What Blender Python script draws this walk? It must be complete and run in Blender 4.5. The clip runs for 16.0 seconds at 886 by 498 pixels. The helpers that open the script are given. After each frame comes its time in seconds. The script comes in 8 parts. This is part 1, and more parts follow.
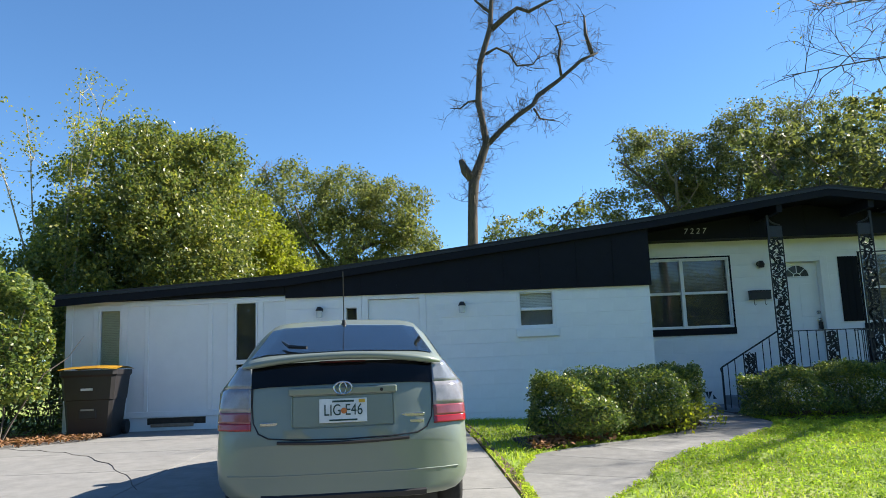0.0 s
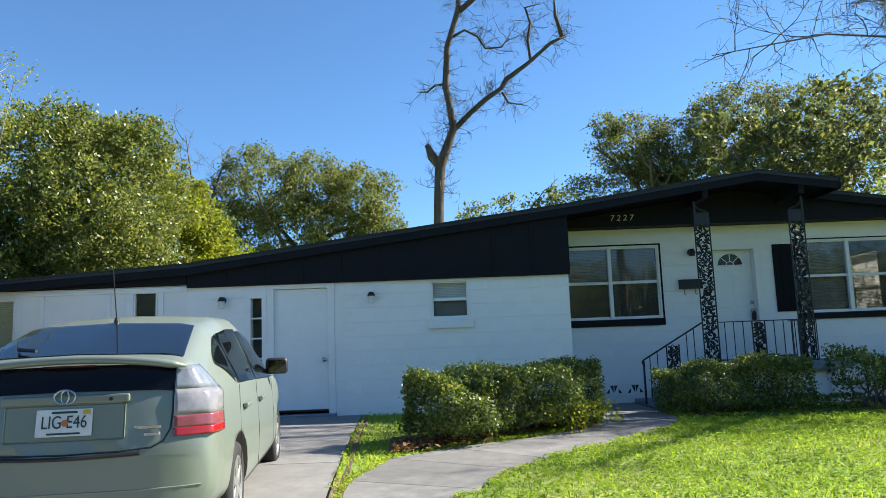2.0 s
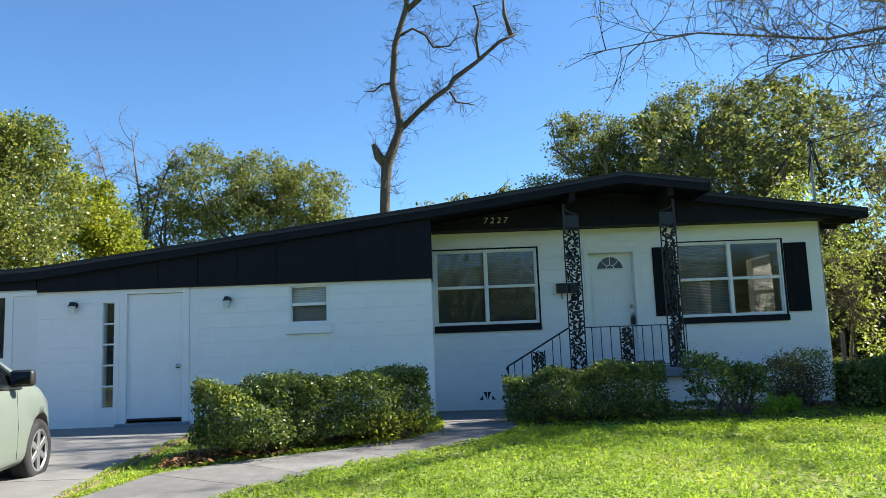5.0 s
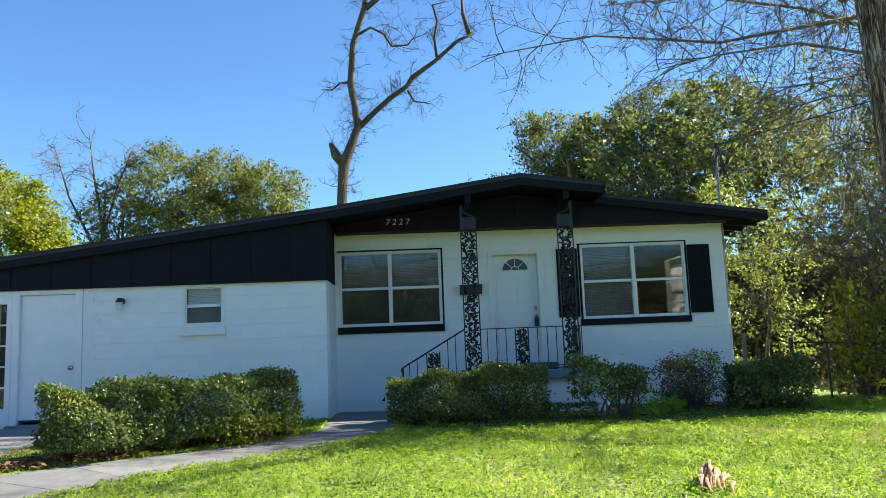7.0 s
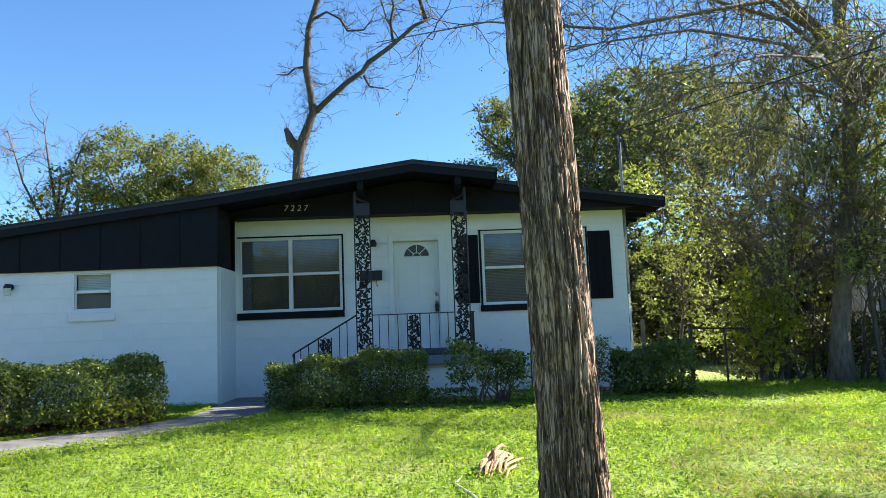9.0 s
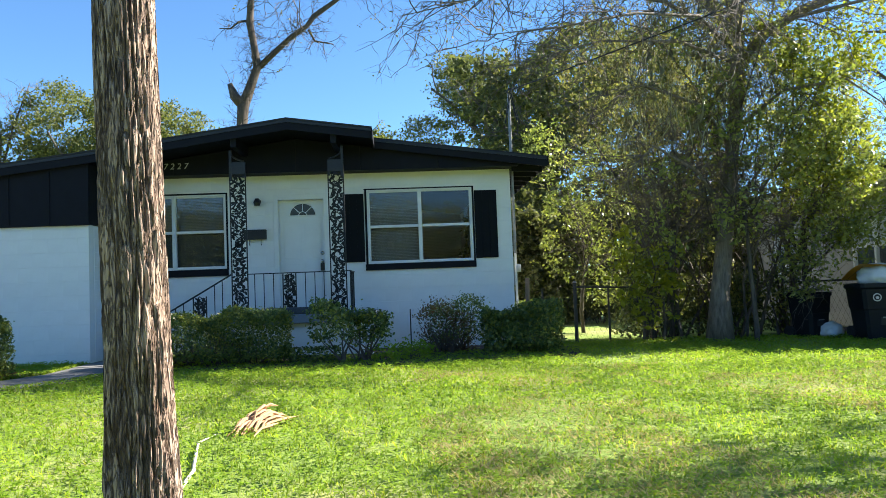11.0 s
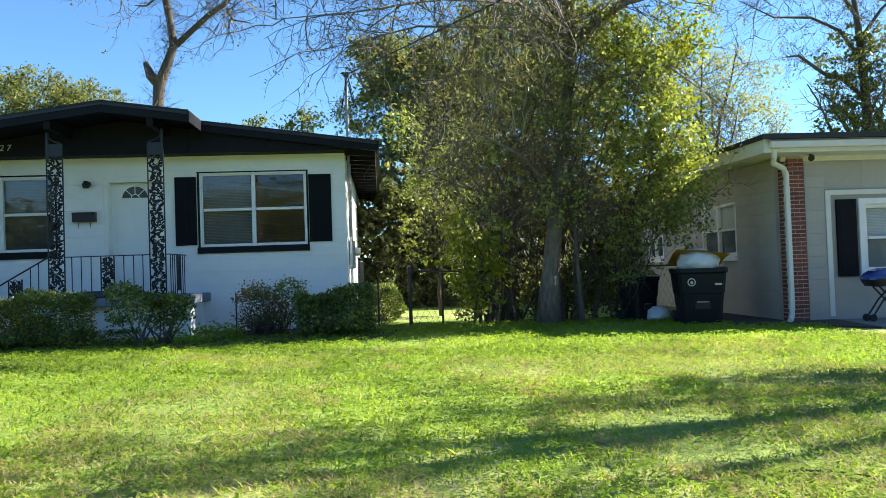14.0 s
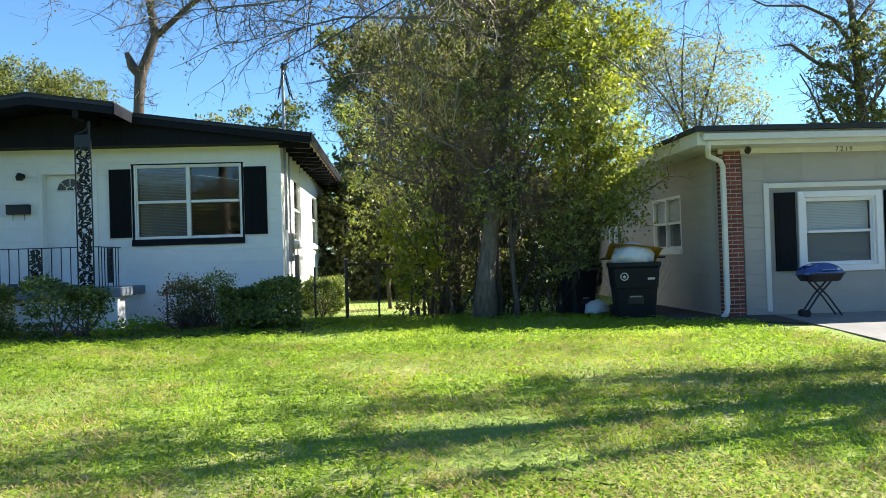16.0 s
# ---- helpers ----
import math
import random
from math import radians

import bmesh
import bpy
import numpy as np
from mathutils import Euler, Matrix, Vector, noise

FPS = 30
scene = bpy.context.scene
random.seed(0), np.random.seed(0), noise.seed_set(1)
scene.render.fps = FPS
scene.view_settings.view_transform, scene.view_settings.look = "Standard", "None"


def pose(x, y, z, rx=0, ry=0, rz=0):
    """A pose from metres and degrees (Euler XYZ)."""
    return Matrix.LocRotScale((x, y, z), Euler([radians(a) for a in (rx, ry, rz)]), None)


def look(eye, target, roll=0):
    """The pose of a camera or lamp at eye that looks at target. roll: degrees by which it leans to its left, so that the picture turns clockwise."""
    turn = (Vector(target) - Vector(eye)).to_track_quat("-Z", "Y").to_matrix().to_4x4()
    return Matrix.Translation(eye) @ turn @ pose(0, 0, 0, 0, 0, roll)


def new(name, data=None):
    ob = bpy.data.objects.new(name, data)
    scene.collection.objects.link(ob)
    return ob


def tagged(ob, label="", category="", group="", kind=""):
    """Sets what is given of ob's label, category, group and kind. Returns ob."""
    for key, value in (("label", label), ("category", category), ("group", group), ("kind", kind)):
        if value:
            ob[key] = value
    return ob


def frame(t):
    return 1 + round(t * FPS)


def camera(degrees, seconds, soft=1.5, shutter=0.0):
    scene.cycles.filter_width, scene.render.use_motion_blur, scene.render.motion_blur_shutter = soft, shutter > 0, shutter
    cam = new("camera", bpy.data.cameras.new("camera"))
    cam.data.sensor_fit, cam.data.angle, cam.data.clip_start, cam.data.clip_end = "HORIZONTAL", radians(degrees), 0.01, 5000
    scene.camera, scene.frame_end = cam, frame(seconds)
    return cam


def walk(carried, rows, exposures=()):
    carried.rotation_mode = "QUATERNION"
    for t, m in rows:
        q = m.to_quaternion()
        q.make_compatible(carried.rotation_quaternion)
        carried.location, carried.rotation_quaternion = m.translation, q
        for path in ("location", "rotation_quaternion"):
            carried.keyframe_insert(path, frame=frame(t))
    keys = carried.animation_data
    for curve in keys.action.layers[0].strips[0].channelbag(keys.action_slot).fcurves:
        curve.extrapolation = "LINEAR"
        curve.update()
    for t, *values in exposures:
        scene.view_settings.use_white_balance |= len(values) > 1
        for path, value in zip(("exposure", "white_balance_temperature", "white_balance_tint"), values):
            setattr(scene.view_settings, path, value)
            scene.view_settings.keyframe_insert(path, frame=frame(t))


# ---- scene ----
cam = camera(60.9, 16.0, 0.55)
METRES, EYE, TILT, LEAN, TURN = 13.2, 1.31, 0.0, 0.0, -0.6
ROWS = [
    (0.0, 0.0, 0.0, 0.0, 0.33, 8.66, 2.14),
    (0.5, 0.0273, 0.0152, 0.0026, 0.32, 8.28, 2.15),
    (1.0, 0.0585, 0.0233, 0.0032, 0.29, 7.96, 2.16),
    (1.5, 0.0858, 0.0312, 0.0023, 0.24, 7.75, 2.15),
    (2.0, 0.1135, 0.0451, 0.0045, 0.19, 7.6, 2.16),
    (2.5, 0.14, 0.0515, 0.0047, 0.17, 7.5, 2.14),
    (3.0, 0.1677, 0.0547, 0.0083, 0.13, 7.47, 2.14),
    (3.5, 0.1933, 0.0623, 0.008, 0.08, 7.49, 2.13),
    (4.0, 0.2236, 0.0656, 0.0075, 0.01, 7.52, 2.16),
    (6.5, 0.3718, 0.0698, 0.0066, -0.64, 7.44, 2.16),
    (7.0, 0.4044, 0.0639, 0.0073, -0.81, 7.3, 2.18),
    (7.5, 0.4367, 0.0642, 0.0048, -0.98, 7.13, 2.19),
    (8.0, 0.4704, 0.0615, 0.0049, -1.14, 6.95, 2.19),
    (8.5, 0.5014, 0.0576, 0.004, -1.28, 6.66, 2.19),
    (9.0, 0.5309, 0.0593, 0.0027, -1.44, 6.2, 2.19),
    (11.5, 0.7101, 0.0494, 0.0003, -2.72, 2.31, 2.16),
    (12.0, 0.746, 0.0444, 0.0003, -3.03, 2.02, 2.14),
    (12.5, 0.7815, 0.0405, -0.0012, -3.34, 1.83, 2.09),
    (13.0, 0.8159, 0.04, -0.0006, -3.64, 1.71, 2.04),
    (13.5, 0.8472, 0.0348, -0.0012, -3.92, 1.56, 2.0),
    (14.0, 0.8755, 0.0346, -0.0024, -4.12, 1.35, 1.96),
    (14.5, 0.9044, 0.0341, -0.0028, -4.2, 1.11, 1.92),
    (15.0, 0.9321, 0.0317, -0.0014, -4.15, 0.88, 1.89),
    (15.5, 0.9586, 0.0372, -0.0016, -3.86, 0.7, 1.83),
    (16.0, 0.9845, 0.0362, -0.0009, -3.14, 0.6, 1.8),
]
walk(cam, [(t, pose(0, 0, EYE, TILT, LEAN, TURN) @ pose(METRES * x, METRES * y, METRES * z, 90 + pitch, roll, yaw)) for t, x, y, z, yaw, pitch, roll in ROWS],
     [(0.0, 1.54), (4.0, 1.60), (9.0, 1.84), (12.5, 1.86), (16.0, 1.86)])

# ---- sky and sun ----
SUN_EL, SUN_AZ = radians(36), radians(15)      # towards the sun: mostly +x, a little +y
world = bpy.data.worlds.new("sky")
scene.world = world
world.use_nodes = True
wn = world.node_tree.nodes
sky = wn.new("ShaderNodeTexSky")
sky.sky_type = "NISHITA"
sky.sun_disc = False
sky.sun_elevation = SUN_EL
sky.sun_rotation = radians(90) - SUN_AZ
sky.air_density, sky.dust_density, sky.ozone_density = 1.0, 0.1, 3.5
sky.altitude = 500
wn["Background"].inputs["Strength"].default_value = 0.064
clear = wn.new("ShaderNodeMix")          # a clear, dry winter sky: a little deeper blue
clear.data_type, clear.blend_type = "RGBA", "MULTIPLY"
clear.inputs[0].default_value = 1.0
clear.inputs[7].default_value = (0.70, 0.95, 1.12, 1)
world.node_tree.links.new(sky.outputs[0], clear.inputs[6])
world.node_tree.links.new(clear.outputs[2], wn["Background"].inputs["Color"])
sun = new("sun", bpy.data.lights.new("sun", "SUN"))
sun.data.energy, sun.data.angle, sun.data.color = 5.0, radians(0.53), (1.0, 0.93, 0.82)
sun.matrix_world = look((math.cos(SUN_AZ) * math.cos(SUN_EL) * 60, math.sin(SUN_AZ) * math.cos(SUN_EL) * 60, math.sin(SUN_EL) * 60), (0, 0, 0))


# ---- materials ----
def material(name):
    m = bpy.data.materials.new(name)
    m.use_nodes = True
    return m, m.node_tree.nodes, m.node_tree.links


def mapped(nodes, links, scale=(1, 1, 1), space="Object"):
    tc = nodes.new("ShaderNodeTexCoord")
    mp = nodes.new("ShaderNodeMapping")
    mp.inputs["Scale"].default_value = scale
    links.new(tc.outputs[space], mp.inputs["Vector"])
    return mp.outputs["Vector"]


def noise_tex(nodes, links, vec, scale, detail=4, rough=0.6):
    n = nodes.new("ShaderNodeTexNoise")
    n.inputs["Scale"].default_value = scale
    n.inputs["Detail"].default_value = detail
    n.inputs["Roughness"].default_value = rough
    links.new(vec, n.inputs["Vector"])
    return n.outputs["Fac"]


def ramp(nodes, links, fac, stops):
    r = nodes.new("ShaderNodeValToRGB")
    e = r.color_ramp.elements
    while len(e) < len(stops):
        e.new(0.5)
    for el, (p, c) in zip(e, stops):
        el.position, el.color = p, (*c, 1)
    links.new(fac, r.inputs["Fac"])
    return r.outputs["Color"]


def mix(nodes, links, fac, a, b, mode="MIX"):
    n = nodes.new("ShaderNodeMix")
    n.data_type, n.blend_type = "RGBA", mode
    for key, v in ((0, fac), (6, a), (7, b)):
        if isinstance(v, (int, float)):
            n.inputs[key].default_value = v
        elif isinstance(v, tuple):
            n.inputs[key].default_value = (*v, 1)
        else:
            links.new(v, n.inputs[key])
    return n.outputs[2]


def surface(name, base, rough=0.7, metal=0.0, grain=8.0, vary=0.18, stain=0.12, stain_col=None, bump=0.15, bump_scale=60.0,
            piece=0.0, scale=(1, 1, 1), coat=0.0, spec=0.5):
    """A plain surface with variation at two scales, fine relief and, for pieces, a shade of their own."""
    m, n, l = material(name)
    p = n["Principled BSDF"]
    vec = mapped(n, l, scale)
    dark = tuple(c * (1 - vary) for c in base)
    lite = tuple(min(1, c * (1 + vary * 0.6)) for c in base)
    col = ramp(n, l, noise_tex(n, l, vec, grain, 6, 0.65), [(0.3, dark), (0.7, lite)])
    if stain:
        f = ramp(n, l, noise_tex(n, l, vec, grain * 0.12, 5, 0.6), [(0.45, (0, 0, 0)), (0.75, (stain, stain, stain))])
        col = mix(n, l, f, col, stain_col or tuple(c * 0.45 for c in base))
    if piece:
        oi = n.new("ShaderNodeObjectInfo")
        f = ramp(n, l, oi.outputs["Random"], [(0.0, (1 - piece,) * 3), (1.0, (1.0,) * 3)])
        col = mix(n, l, 1.0, col, f, "MULTIPLY")
    l.new(col, p.inputs["Base Color"])
    p.inputs["Roughness"].default_value = rough
    p.inputs["Metallic"].default_value = metal
    p.inputs["Specular IOR Level"].default_value = spec
    p.inputs["Coat Weight"].default_value = coat
    if bump:
        b = n.new("ShaderNodeBump")
        b.inputs["Strength"].default_value = bump
        b.inputs["Distance"].default_value = 0.01
        l.new(noise_tex(n, l, vec, bump_scale, 5, 0.6), b.inputs["Height"])
        l.new(b.outputs["Normal"], p.inputs["Normal"])
    return m


def leaf_material(name, cols, thin=0.45, rough=0.5, spec=0.32):
    """Leaves: a colour for each leaf, light passing through."""
    m, n, l = material(name)
    p = n["Principled BSDF"]
    g = n.new("ShaderNodeNewGeometry")
    k = len(cols) - 1
    col = ramp(n, l, g.outputs["Random Per Island"], [(i / k, c) for i, c in enumerate(cols)])
    patch = ramp(n, l, noise_tex(n, l, mapped(n, l), 0.9, 3), [(0.3, (0.65, 0.7, 0.7)), (0.7, (1.15, 1.1, 0.95))])
    col = mix(n, l, 1.0, col, patch, "MULTIPLY")
    l.new(col, p.inputs["Base Color"])
    p.inputs["Roughness"].default_value = rough
    p.inputs["Specular IOR Level"].default_value = spec
    t = n.new("ShaderNodeBsdfTranslucent")
    warm = mix(n, l, 1.0, col, (1.2, 1.3, 0.62), "MULTIPLY")
    l.new(warm, t.inputs["Color"])
    mx = n.new("ShaderNodeMixShader")
    mx.inputs[0].default_value = thin
    l.new(p.outputs[0], mx.inputs[1])
    l.new(t.outputs[0], mx.inputs[2])
    l.new(mx.outputs[0], n["Material Output"].inputs["Surface"])
    return m


def glass_material(name, tint=(0.97, 0.985, 0.98), clear=0.96, rough=0.02):
    m, n, l = material(name)
    n.remove(n["Principled BSDF"])
    tr, gl, mx, fr = (n.new("ShaderNodeBsdfTransparent"), n.new("ShaderNodeBsdfGlossy"), n.new("ShaderNodeMixShader"), n.new("ShaderNodeLayerWeight"))
    tr.inputs["Color"].default_value = (*[c * clear for c in tint], 1)
    gl.inputs["Roughness"].default_value = rough
    fr.inputs["Blend"].default_value = 0.5
    steep, gloss = n.new("ShaderNodeMath"), n.new("ShaderNodeMath")
    steep.operation, gloss.operation = "POWER", "MULTIPLY_ADD"
    steep.inputs[1].default_value = 5.0
    gloss.inputs[1].default_value, gloss.inputs[2].default_value = 0.95, 0.045
    l.new(fr.outputs["Facing"], steep.inputs[0])
    l.new(steep.outputs[0], gloss.inputs[0])
    b = n.new("ShaderNodeBump")
    b.inputs["Strength"].default_value = 0.02
    l.new(noise_tex(n, l, mapped(n, l), 2.5, 2), b.inputs["Height"])
    l.new(b.outputs["Normal"], gl.inputs["Normal"])
    l.new(gloss.outputs[0], mx.inputs[0])
    l.new(tr.outputs[0], mx.inputs[1])
    l.new(gl.outputs[0], mx.inputs[2])
    l.new(mx.outputs[0], n["Material Output"].inputs["Surface"])
    return m


def bark_material(name, light, dark, scale=6.0, stretch=0.18, strength=0.9):
    m, n, l = material(name)
    p = n["Principled BSDF"]
    vec = mapped(n, l, (1, 1, stretch))
    f = noise_tex(n, l, vec, scale * 3, 8, 0.7)
    big = noise_tex(n, l, mapped(n, l), 1.5, 4)
    col = ramp(n, l, f, [(0.32, dark), (0.62, light)])
    col = mix(n, l, ramp(n, l, big, [(0.4, (0, 0, 0)), (0.75, (0.5, 0.5, 0.5))]), col, tuple(c * 0.6 for c in light))
    l.new(col, p.inputs["Base Color"])
    p.inputs["Roughness"].default_value = 0.9
    b = n.new("ShaderNodeBump")
    b.inputs["Strength"].default_value = strength
    b.inputs["Distance"].default_value = 0.03
    l.new(f, b.inputs["Height"])
    l.new(b.outputs["Normal"], p.inputs["Normal"])
    return m


M_WHITE = surface("white painted block", (0.84, 0.84, 0.82), 0.75, grain=3, vary=0.05, stain=0.16, stain_col=(0.55, 0.56, 0.54), bump=0.25, bump_scale=90, piece=0.02)
M_TRIM = surface("white gloss trim", (0.80, 0.80, 0.78), 0.5, grain=6, vary=0.05, stain=0.15, stain_col=(0.5, 0.49, 0.45), bump=0.1)
M_BLACK = surface("black painted board", (0.006, 0.007, 0.011), 0.65, spec=0.2, grain=5, vary=0.25, stain=0.3, stain_col=(0.010, 0.010, 0.013), bump=0.25, bump_scale=40)
M_SHUTTER = surface("charcoal shutter", (0.005, 0.0065, 0.009), 0.65, spec=0.15, vary=0.15)
M_SHINGLE = surface("dark roofing", (0.028, 0.028, 0.030), 0.9, grain=25, vary=0.4, bump=0.5, bump_scale=120)
M_IRON = surface("black wrought iron", (0.013, 0.014, 0.016), 0.45, grain=20, vary=0.3, bump=0.2)
M_CONC = surface("grey concrete", (0.215, 0.21, 0.20), 0.9, grain=5, vary=0.22, stain=0.75, stain_col=(0.17, 0.17, 0.165), bump=0.35, bump_scale=70, piece=0.08)
# walk concrete: worn stains, made darker to carry the shade streaks in its colour
M_WALK = surface("stained and shaded walk concrete", (0.20, 0.197, 0.188), 0.92, grain=6, vary=0.28, stain=0.8, stain_col=(0.13, 0.13, 0.125), bump=0.4, bump_scale=70, piece=0.2)
M_PORCH = surface("grey painted porch floor", (0.17, 0.20, 0.235), 0.7, grain=5, vary=0.15, bump=0.2)
M_ASPHALT = surface("asphalt", (0.05, 0.05, 0.052), 0.9, grain=30, vary=0.35, bump=0.5, bump_scale=150)
M_PANEL = surface("white panel", (0.80, 0.80, 0.78), 0.65, grain=2, vary=0.05, stain=0.2, stain_col=(0.52, 0.50, 0.44), bump=0.08)
M_DOOR = surface("white painted door", (0.80, 0.81, 0.80), 0.4, grain=4, vary=0.04, stain=0.1, stain_col=(0.6, 0.6, 0.57), bump=0.05)
M_GLASS = glass_material("window glass")
# dark colour that carries the dimness of the rooms
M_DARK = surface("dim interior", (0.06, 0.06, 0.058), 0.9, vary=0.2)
M_SCREEN = surface("insect screen", (0.035, 0.037, 0.037), 0.8, grain=90, vary=0.3)
# white blinds given a dark grey: their shade behind the glass is in the colour
M_BLIND = surface("shaded white slat blind", (0.17, 0.165, 0.15), 0.6, grain=10, vary=0.08)
def thin_slats(name, base, through_share):
    """Thin plastic that lets a little daylight through."""
    m, n, l = material(name)
    p, t, mx = n["Principled BSDF"], n.new("ShaderNodeBsdfTranslucent"), n.new("ShaderNodeMixShader")
    col = ramp(n, l, noise_tex(n, l, mapped(n, l), 9, 4), [(0.3, tuple(c * 0.92 for c in base)), (0.7, base)])
    l.new(col, p.inputs["Base Color"])
    l.new(col, t.inputs["Color"])
    p.inputs["Roughness"].default_value = 0.6
    mx.inputs[0].default_value = through_share
    l.new(p.outputs[0], mx.inputs[1])
    l.new(t.outputs[0], mx.inputs[2])
    l.new(mx.outputs[0], n["Material Output"].inputs["Surface"])
    return m


M_SUNSLAT = thin_slats("thin white vinyl slats", (0.68, 0.68, 0.66), 0.10)
M_CREAM = surface("cream slat blind", (0.56, 0.53, 0.35), 0.6, grain=10, vary=0.1)
M_CHROME = surface("brushed nickel", (0.55, 0.55, 0.53), 0.25, 1.0, bump=0.05)
M_NUMBER = surface("pale metal numerals", (0.56, 0.56, 0.55), 0.5, 0.1, bump=0)
M_GREY = surface("grey painted block", (0.41, 0.385, 0.345), 0.75, grain=3, vary=0.07, stain=0.2, bump=0.25, bump_scale=80, piece=0.06)
M_CREAMTRIM = surface("pale cream trim", (0.68, 0.67, 0.61), 0.55, grain=5, vary=0.06, bump=0.1)
M_BRICK = surface("red brick", (0.26, 0.070, 0.045), 0.85, grain=20, vary=0.35, bump=0.5, bump_scale=70, piece=0.45)
M_MORTAR = surface("mortar", (0.46, 0.42, 0.38), 0.95, grain=20, bump=0.5)
M_BINBROWN = surface("dark brown bin plastic", (0.013, 0.0105, 0.010), 0.5, grain=8, vary=0.2, bump=0.1)
M_BINBLACK = surface("blue-black bin plastic", (0.006, 0.008, 0.012), 0.55, spec=0.3, grain=8, vary=0.2, bump=0.1)
M_YELLOW = surface("yellow bin lid", (0.62, 0.36, 0.03), 0.45, grain=8, vary=0.12, bump=0.05)
M_BAG = surface("white plastic bag", (0.62, 0.64, 0.64), 0.35, grain=10, vary=0.1, bump=0.5, bump_scale=25)
M_STEEL = surface("galvanised steel", (0.30, 0.30, 0.30), 0.5, 0.7, grain=15, vary=0.25)
M_RUSTY = surface("weathered fence steel", (0.075, 0.065, 0.05), 0.8, 0.3, grain=20, vary=0.4)
M_WOOD = surface("weathered wood", (0.30, 0.20, 0.13), 0.85, grain=14, vary=0.35, bump=0.5, scale=(1, 1, 0.25))
M_SPLINTER = surface("splintered pale wood", (0.50, 0.29, 0.15), 0.8, grain=18, vary=0.45, bump=0.5)
M_RUBBER = surface("tyre rubber", (0.018, 0.018, 0.018), 0.85, grain=30, vary=0.2, bump=0.3)
M_PLASTIC = surface("black plastic", (0.014, 0.014, 0.015), 0.5, bump=0.1)
M_LAMP = surface("lamp glass", (0.70, 0.70, 0.66), 0.15, bump=0)
M_BLUELID = surface("blue enamel", (0.012, 0.05, 0.24), 0.2, grain=6, vary=0.15, bump=0, coat=0.6)
def ridged_bark(name):
    """Bark in long broken ridges with dark furrows between them, and lichen-grey patches."""
    m, n, l = material(name)
    p = n["Principled BSDF"]
    rise = []
    for scale, stretch in ((24, 0.075), (60, 0.14)):
        f = noise_tex(n, l, mapped(n, l, (1, 1, stretch)), scale, 3, 0.55)
        off, away = n.new("ShaderNodeMath"), n.new("ShaderNodeMath")
        off.operation, away.operation = "SUBTRACT", "ABSOLUTE"
        off.inputs[1].default_value = 0.5
        l.new(f, off.inputs[0])
        l.new(off.outputs[0], away.inputs[0])
        rise.append(away.outputs[0])
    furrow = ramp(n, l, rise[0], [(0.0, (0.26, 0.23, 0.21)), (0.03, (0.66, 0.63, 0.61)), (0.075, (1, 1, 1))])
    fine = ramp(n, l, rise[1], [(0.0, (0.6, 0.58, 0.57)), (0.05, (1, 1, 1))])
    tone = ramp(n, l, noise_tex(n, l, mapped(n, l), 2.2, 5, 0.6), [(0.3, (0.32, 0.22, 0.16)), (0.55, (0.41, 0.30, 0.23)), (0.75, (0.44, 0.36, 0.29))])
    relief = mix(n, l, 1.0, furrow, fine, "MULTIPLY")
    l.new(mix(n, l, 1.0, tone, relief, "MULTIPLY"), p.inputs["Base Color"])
    p.inputs["Roughness"].default_value = 0.92
    b = n.new("ShaderNodeBump")
    b.inputs["Strength"].default_value = 1.0
    b.inputs["Distance"].default_value = 0.03
    l.new(relief, b.inputs["Height"])
    l.new(b.outputs["Normal"], p.inputs["Normal"])
    return m


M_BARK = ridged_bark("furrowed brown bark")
M_BARK2 = bark_material("grey-brown bark", (0.13, 0.108, 0.085), (0.036, 0.03, 0.024), 7.0)
M_DEADBARK = bark_material("dead pale bark", (0.10, 0.078, 0.06), (0.03, 0.024, 0.02), 3.0)
M_PALEBARK = bark_material("pale mottled bark", (0.25, 0.21, 0.17), (0.08, 0.066, 0.053), 7.0)
M_TWIG = surface("grey-brown twig", (0.13, 0.105, 0.085), 0.9, grain=10, vary=0.3, bump=0)
M_MAGNOLIA = leaf_material("glossy broad leaves", [(0.075, 0.11, 0.045), (0.135, 0.17, 0.058), (0.215, 0.235, 0.07), (0.34, 0.315, 0.08)], 0.45, 0.38, 0.5)
M_OAK = leaf_material("oak leaves", [(0.095, 0.115, 0.055), (0.16, 0.175, 0.075), (0.27, 0.265, 0.10)], 0.5)
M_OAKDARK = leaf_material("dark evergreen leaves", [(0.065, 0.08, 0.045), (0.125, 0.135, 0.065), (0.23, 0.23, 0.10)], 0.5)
M_BAMBOO = leaf_material("yellow-green leaves", [(0.17, 0.20, 0.03), (0.27, 0.29, 0.04), (0.38, 0.38, 0.05)], 0.55)
M_HEDGE = leaf_material("hedge leaves", [(0.065, 0.108, 0.042), (0.108, 0.160, 0.056), (0.175, 0.230, 0.074), (0.400, 0.400, 0.095)], 0.40, 0.38, 0.45)
M_RUSTLEAF = leaf_material("reddish shrub leaves", [(0.16, 0.07, 0.05), (0.22, 0.13, 0.07), (0.14, 0.14, 0.06), (0.28, 0.18, 0.10)], 0.35, 0.6, 0.3)
M_MOSS = leaf_material("grey hanging moss", [(0.253, 0.241, 0.190), (0.368, 0.356, 0.287), (0.460, 0.437, 0.356)], 0.4, 0.9, 0.1)
M_OLIVE = leaf_material("dull olive leaves", [(0.121, 0.135, 0.061), (0.203, 0.203, 0.095), (0.324, 0.297, 0.121)], 0.5, 0.6, 0.3)
